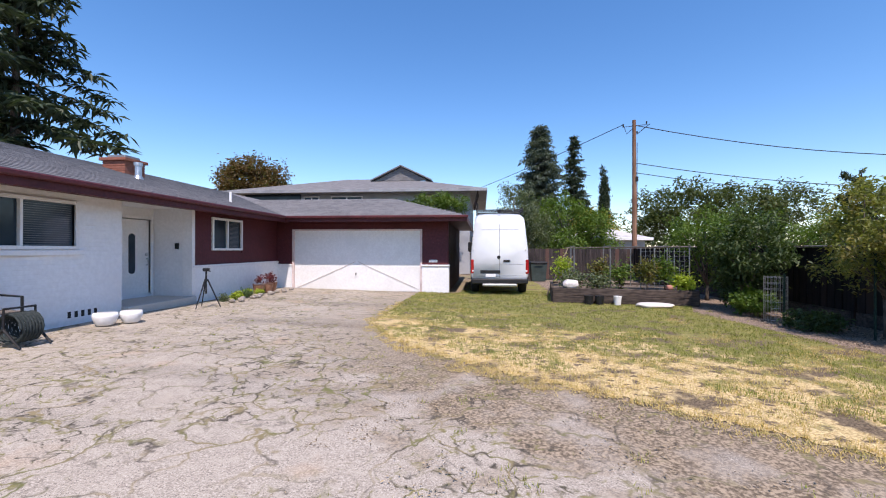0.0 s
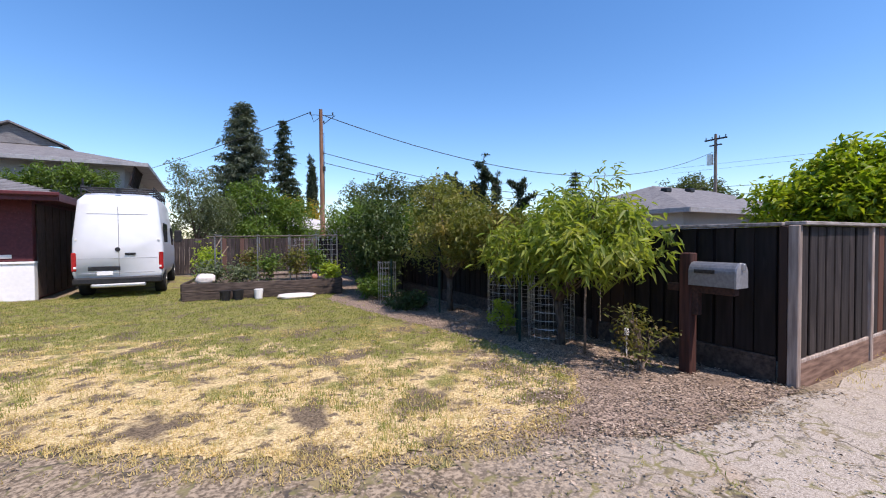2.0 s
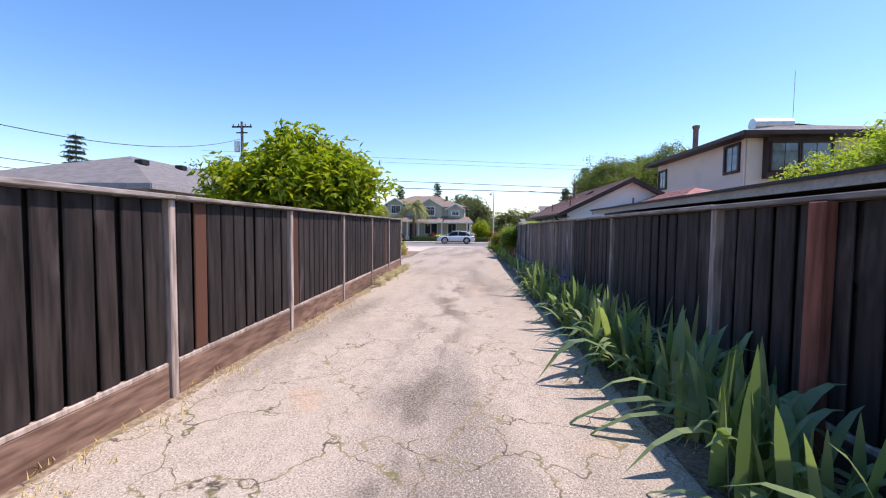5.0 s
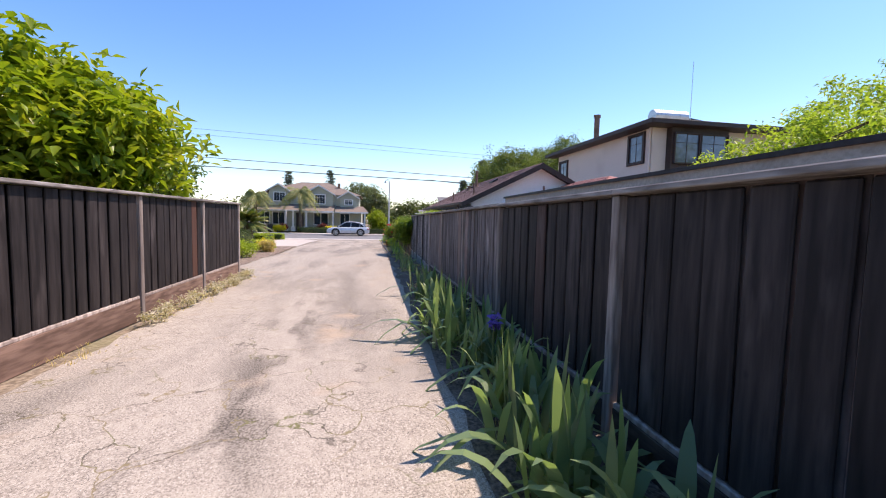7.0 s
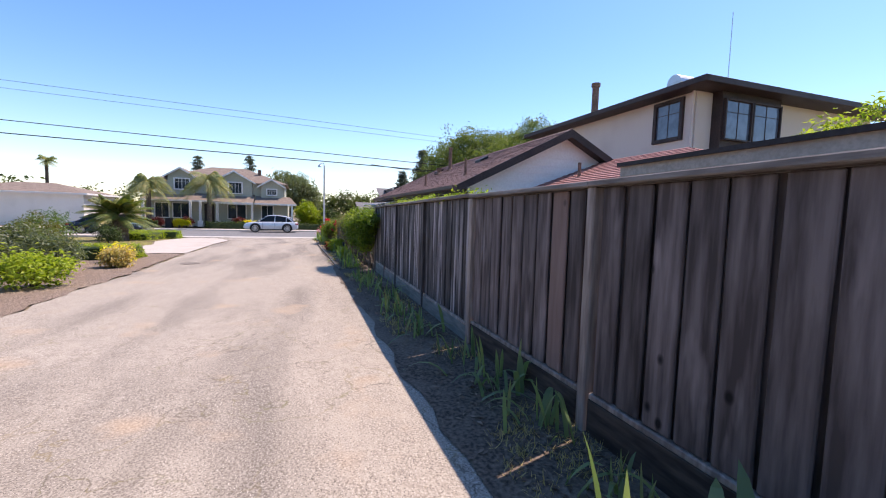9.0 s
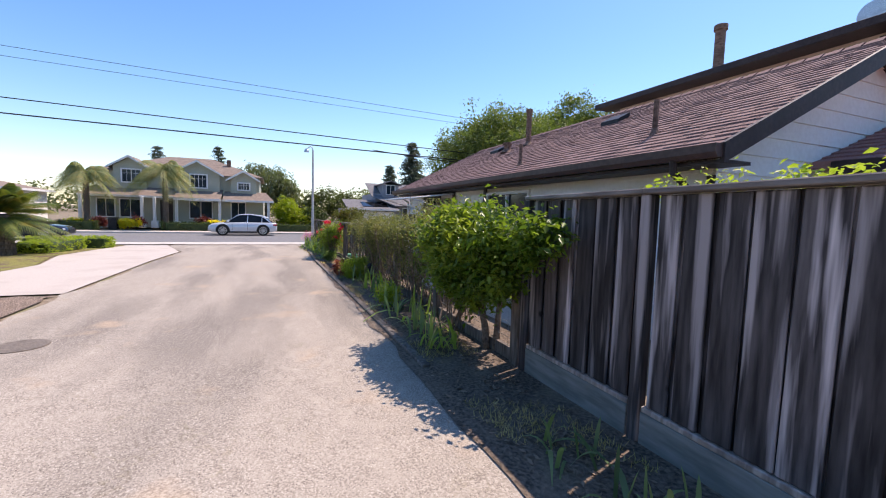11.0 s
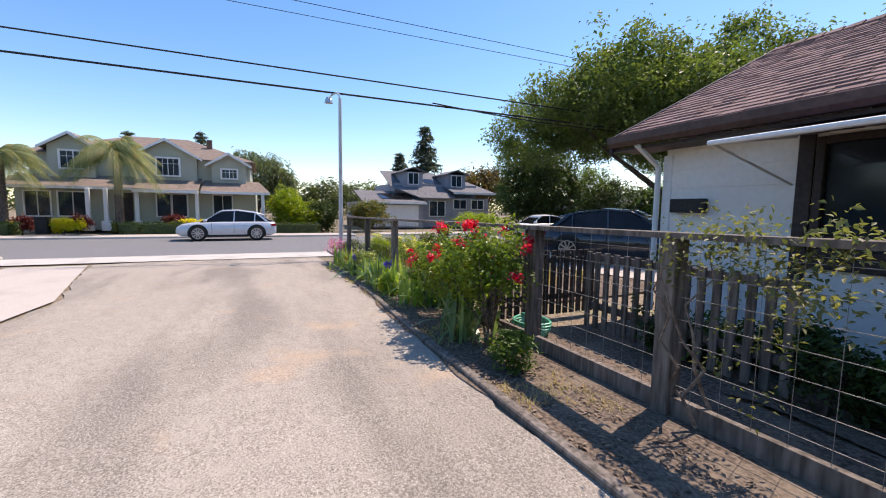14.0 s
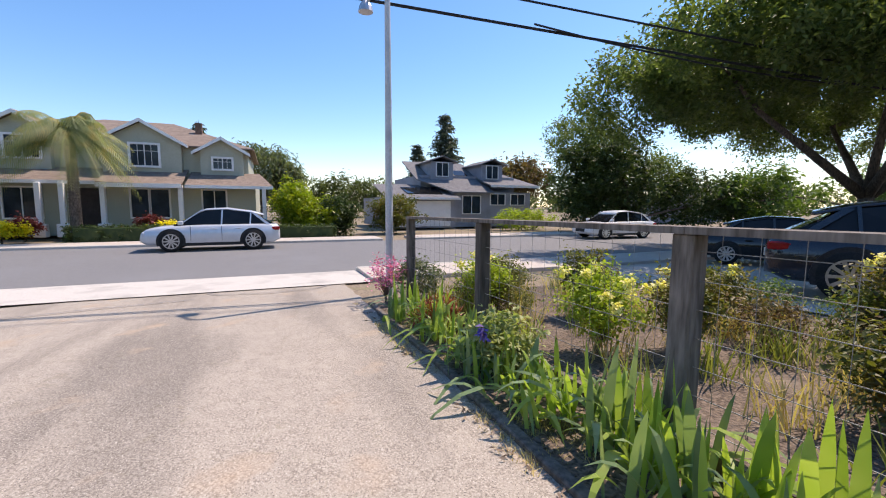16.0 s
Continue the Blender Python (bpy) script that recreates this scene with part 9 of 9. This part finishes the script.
# ---- grass, litter and weeds ----
def scatter_blades(name, label, area, n, seed, length, leaf, ok, width=0.006, lean=0.9, per=5):
    """Short blades in tufts over part of the plan."""
    g = np.random.default_rng(seed)
    x0, x1, y0, y1 = area
    c = np.stack([g.uniform(x0, x1, n), g.uniform(y0, y1, n)], 1)
    c = c[[ok(px, py) for px, py in c]]
    p = np.repeat(c, per, axis=0)
    m = len(p)
    p = p + g.normal(0, 0.018, (m, 2))
    z = np.array([gz(v) for v in p[:, 0]]) - 0.006
    a = g.uniform(0, 2 * np.pi, m)
    L = length * g.uniform(0.5, 1.3, m)
    tilt = g.uniform(0.1, lean, m)
    d = np.stack([np.cos(a) * tilt, np.sin(a) * tilt, np.ones(m)], 1)
    d /= np.linalg.norm(d, axis=1)[:, None]
    s = np.stack([-np.sin(a), np.cos(a), np.zeros(m)], 1) * width * 0.5
    q = np.column_stack([p, z])
    v = np.stack([q - s, q + s, q + d * L[:, None]], 1).reshape(-1, 3)
    me = bpy.data.meshes.new(name)
    me.vertices.add(m * 3)
    me.vertices.foreach_set("co", v.ravel())
    me.loops.add(m * 3)
    me.loops.foreach_set("vertex_index", np.arange(m * 3, dtype=np.int32))
    me.polygons.add(m)
    me.polygons.foreach_set("loop_start", np.arange(0, m * 3, 3, dtype=np.int32))
    me.update(calc_edges=True)
    return tagged(part(name, me, leaf), label, "grass", "", "stuff")


def inside(poly, x, y):
    r = False
    for i in range(len(poly)):
        (ax, ay), (bx, by) = poly[i - 1], poly[i]
        if (ay > y) != (by > y) and x < (bx - ax) * (y - ay) / (by - ay) + ax:
            r = not r
    return r


def n2(x, y, s, o=0.0):
    return noise.noise(Vector((x * s + o, y * s, o)))


scatter_blades("lawn_grass", "short green lawn grass", (-1.8, 4.8, 2.1, 12.0), 30000, 1, 0.035, L_GRASS,
               lambda x, y: inside(LAWN_EDGE, x, y) and n2(x, y, 1.1) + 0.16 * (0.62 * x + y - 5.8) > -0.02)
scatter_blades("dry_lawn_grass", "bleached dry lawn grass", (-2.0, 5.0, 1.9, 12.0), 32000, 2, 0.032, L_STRAW,
               lambda x, y: inside(LAWN_EDGE, x, y) and n2(x, y, 1.1) + 0.16 * (0.62 * x + y - 5.8) < 0.15 and n2(x, y, 2.2, 7) > -0.25, lean=1.6)
scatter_blades("edge_weeds", "dry weeds and straw along the fences and lawn edge", (-2.5, 17.0, -1.5, 5.0), 14000, 3, 0.04, L_STRAW,
               lambda x, y: (5.9 < x < 16.6 and 1.40 + 0.10 * n2(x, y, 1.5) < y < 1.72 and n2(x, y, 1.6, 3) > -0.1) or (x < 5 and not inside(LAWN_EDGE, x, y) and inside(LAWN_EDGE, x + 0.15, y + 0.28) and n2(x, y, 3, 1) > 0.0), lean=1.8)
scatter_blades("crack_weeds", "small green weeds in the driveway cracks", (-4.5, 4.5, 0.2, 9.0), 16000, 4, 0.03, L_GRASS,
               lambda x, y: ((abs(n2(x, y, 0.9, 11)) < 0.010 and n2(x, y, 0.7, 5) > 0.05) or (n2(x, y, 4.0, 31) > 0.42 and 0.62 * x + y > 2.0)) and not inside(LAWN_EDGE, x, y), lean=1.4)
scatter_blades("lawn_fringe", "bleached straw thinning out over the driveway", (-2.6, 5.2, 1.6, 9.0), 60000, 8, 0.03, L_STRAW,
               lambda x, y: not inside(LAWN_EDGE, x - 0.06, y - 0.08) and inside(LAWN_EDGE, x + 0.10 + 0.12 * n2(x, y, 2.6, 4), y + 0.14 + 0.22 * n2(x, y, 2.6, 4)) and n2(x, y, 5.0, 9) > -0.35, lean=2.4)
g = np.random.default_rng(31)
cc = [(x, y, 0.0) for x, y in zip(g.uniform(-4.5, 5.2, 5200), g.uniform(-0.9, 6.5, 5200)) if not inside(LAWN_EDGE, x, y) and n2(x, y, 1.3, 17) + 0.16 * (0.62 * x + y - 2.6) > 0.0]
tagged(part("driveway_litter", leaf_mesh("driveway_litter", cc, (0.09, 0.07, 0.003), 5, 0.022, 0.009, 9, 0.0, 0.12, 0.1), leafy("twig_litter", (0.09, 0.065, 0.045), (0.40, 0.31, 0.19), (0.19, 0.15, 0.10), 0.0, 0.9)), "dry leaf bits and grit on the asphalt beside the lawn", "litter", "", "stuff")
cc = [(x, y, 0.0) for x, y in zip(g.uniform(2.9, 6.0, 900), g.uniform(1.35, 2.5, 900)) if abs(y - float(np.interp(x, [3.3, 4.4, 5.85], [2.3, 1.7, 1.64]))) < 0.16 * g.uniform(0.2, 1.6)]
tagged(part("loose_chips", leaf_mesh("loose_chips", cc, (0.07, 0.07, 0.003), 9, 0.028, 0.010, 19, 0.0, 0.12, 0.1), bpy.data.materials["twig_litter"]), "bark chips spilling over the edge of the asphalt", "mulch", "", "stuff")
scatter_blades("bed_straw", "dry straw on the garden soil", (2.0, 39.0, -1.85, -1.3), 9000, 5, 0.05, L_STRAW, lambda x, y: n2(x, y, 1.3, 2) > 0.12, lean=2.6, width=0.005)
g = np.random.default_rng(12)
cc = [(x, y, 0.004) for x, y in zip(g.uniform(3.4, 5.9, 2600), g.uniform(1.7, 9.0, 2600)) if x > 3.3 + 1.2 * max(0, min(1, (y - 2.2) / 2)) - 0.6 * (y < 2.4)]
tagged(part("bark_chips", leaf_mesh("bark_chips", cc, (0.06, 0.06, 0.004), 9, 0.030, 0.010, 3, 0.0, 0.12, 0.1), leafy("chips_and_leaves", (0.11, 0.08, 0.058), (0.56, 0.44, 0.33), (0.28, 0.21, 0.155), 0.0, 0.9)), "loose bark chips and dead leaves", "mulch", "", "stuff")
cc = [(x, y, gz(x) + 0.004) for x, y in zip(g.uniform(2.0, 38.5, 2600), g.uniform(-1.85, -1.3, 2600))]
tagged(part("leaf_litter", leaf_mesh("leaf_litter", cc, (0.06, 0.05, 0.004), 3, 0.045, 0.015, 4, 0.0, 0.12, 0.1), leafy("dry_litter", (0.12, 0.08, 0.055), (0.32, 0.24, 0.17), (0.2, 0.15, 0.11), 0.0, 0.9)), "dry leaf litter on the soil bed", "litter", "", "stuff")
# pale flowering weeds at the end of the board fence
for i in range(9):
    tree("pale_weed", 12.6 + i * 0.42, 1.52 + 0.06 * (i % 2), gz(13), [(0, 0, 0.06, 0.16, 0.1, 0.06)], "low pale dry-flowered weed by the fence", leafy("pale_weed_leaves", (0.42, 0.36, 0.28), (0.6, 0.54, 0.44), (0.35, 0.3, 0.18)) if i == 0 else bpy.data.materials["pale_weed_leaves"], 24, 16, 0.03, 0.016, 0.006, 0.3, 960 + i, 0, 2, 0.05, category="weed", group="fence weeds")
tree("fence_top_creeper", 19.6, -2.15, gz(19.6), [(-0.2, -0.02, 1.29, 1.7, 0.12, 0.045), (-2.4, 0.08, 1.27, 0.9, 0.12, 0.05)], "bright creeper leaves along the top of the fence", L_BRIGHT, 190, 22, 0.036, 0.018, 0.012, 0.3, 131, 0.0, 8, 0.07, category="climber", bark=TWIG, stems=2)
for i in range(12):
    x, y = 32.9 + (i * 1.27) % 5.8, -2.5 - (i * 0.83) % 3.2
    tree("bed_shrub", x, y, gz(x), [(0, 0, 0.24, 0.30, 0.30, 0.22)], "low half-dry shrub in the garden bed", (L_OLIVE, L_GREY, L_BROWN, L_GREEN)[i % 4], 60, 22, 0.05, 0.018, 0.01, 0.3, 980 + i, 0.1, 6, 0.09, category="shrub", bark=TWIG, stems=2, group="bed shrubs")
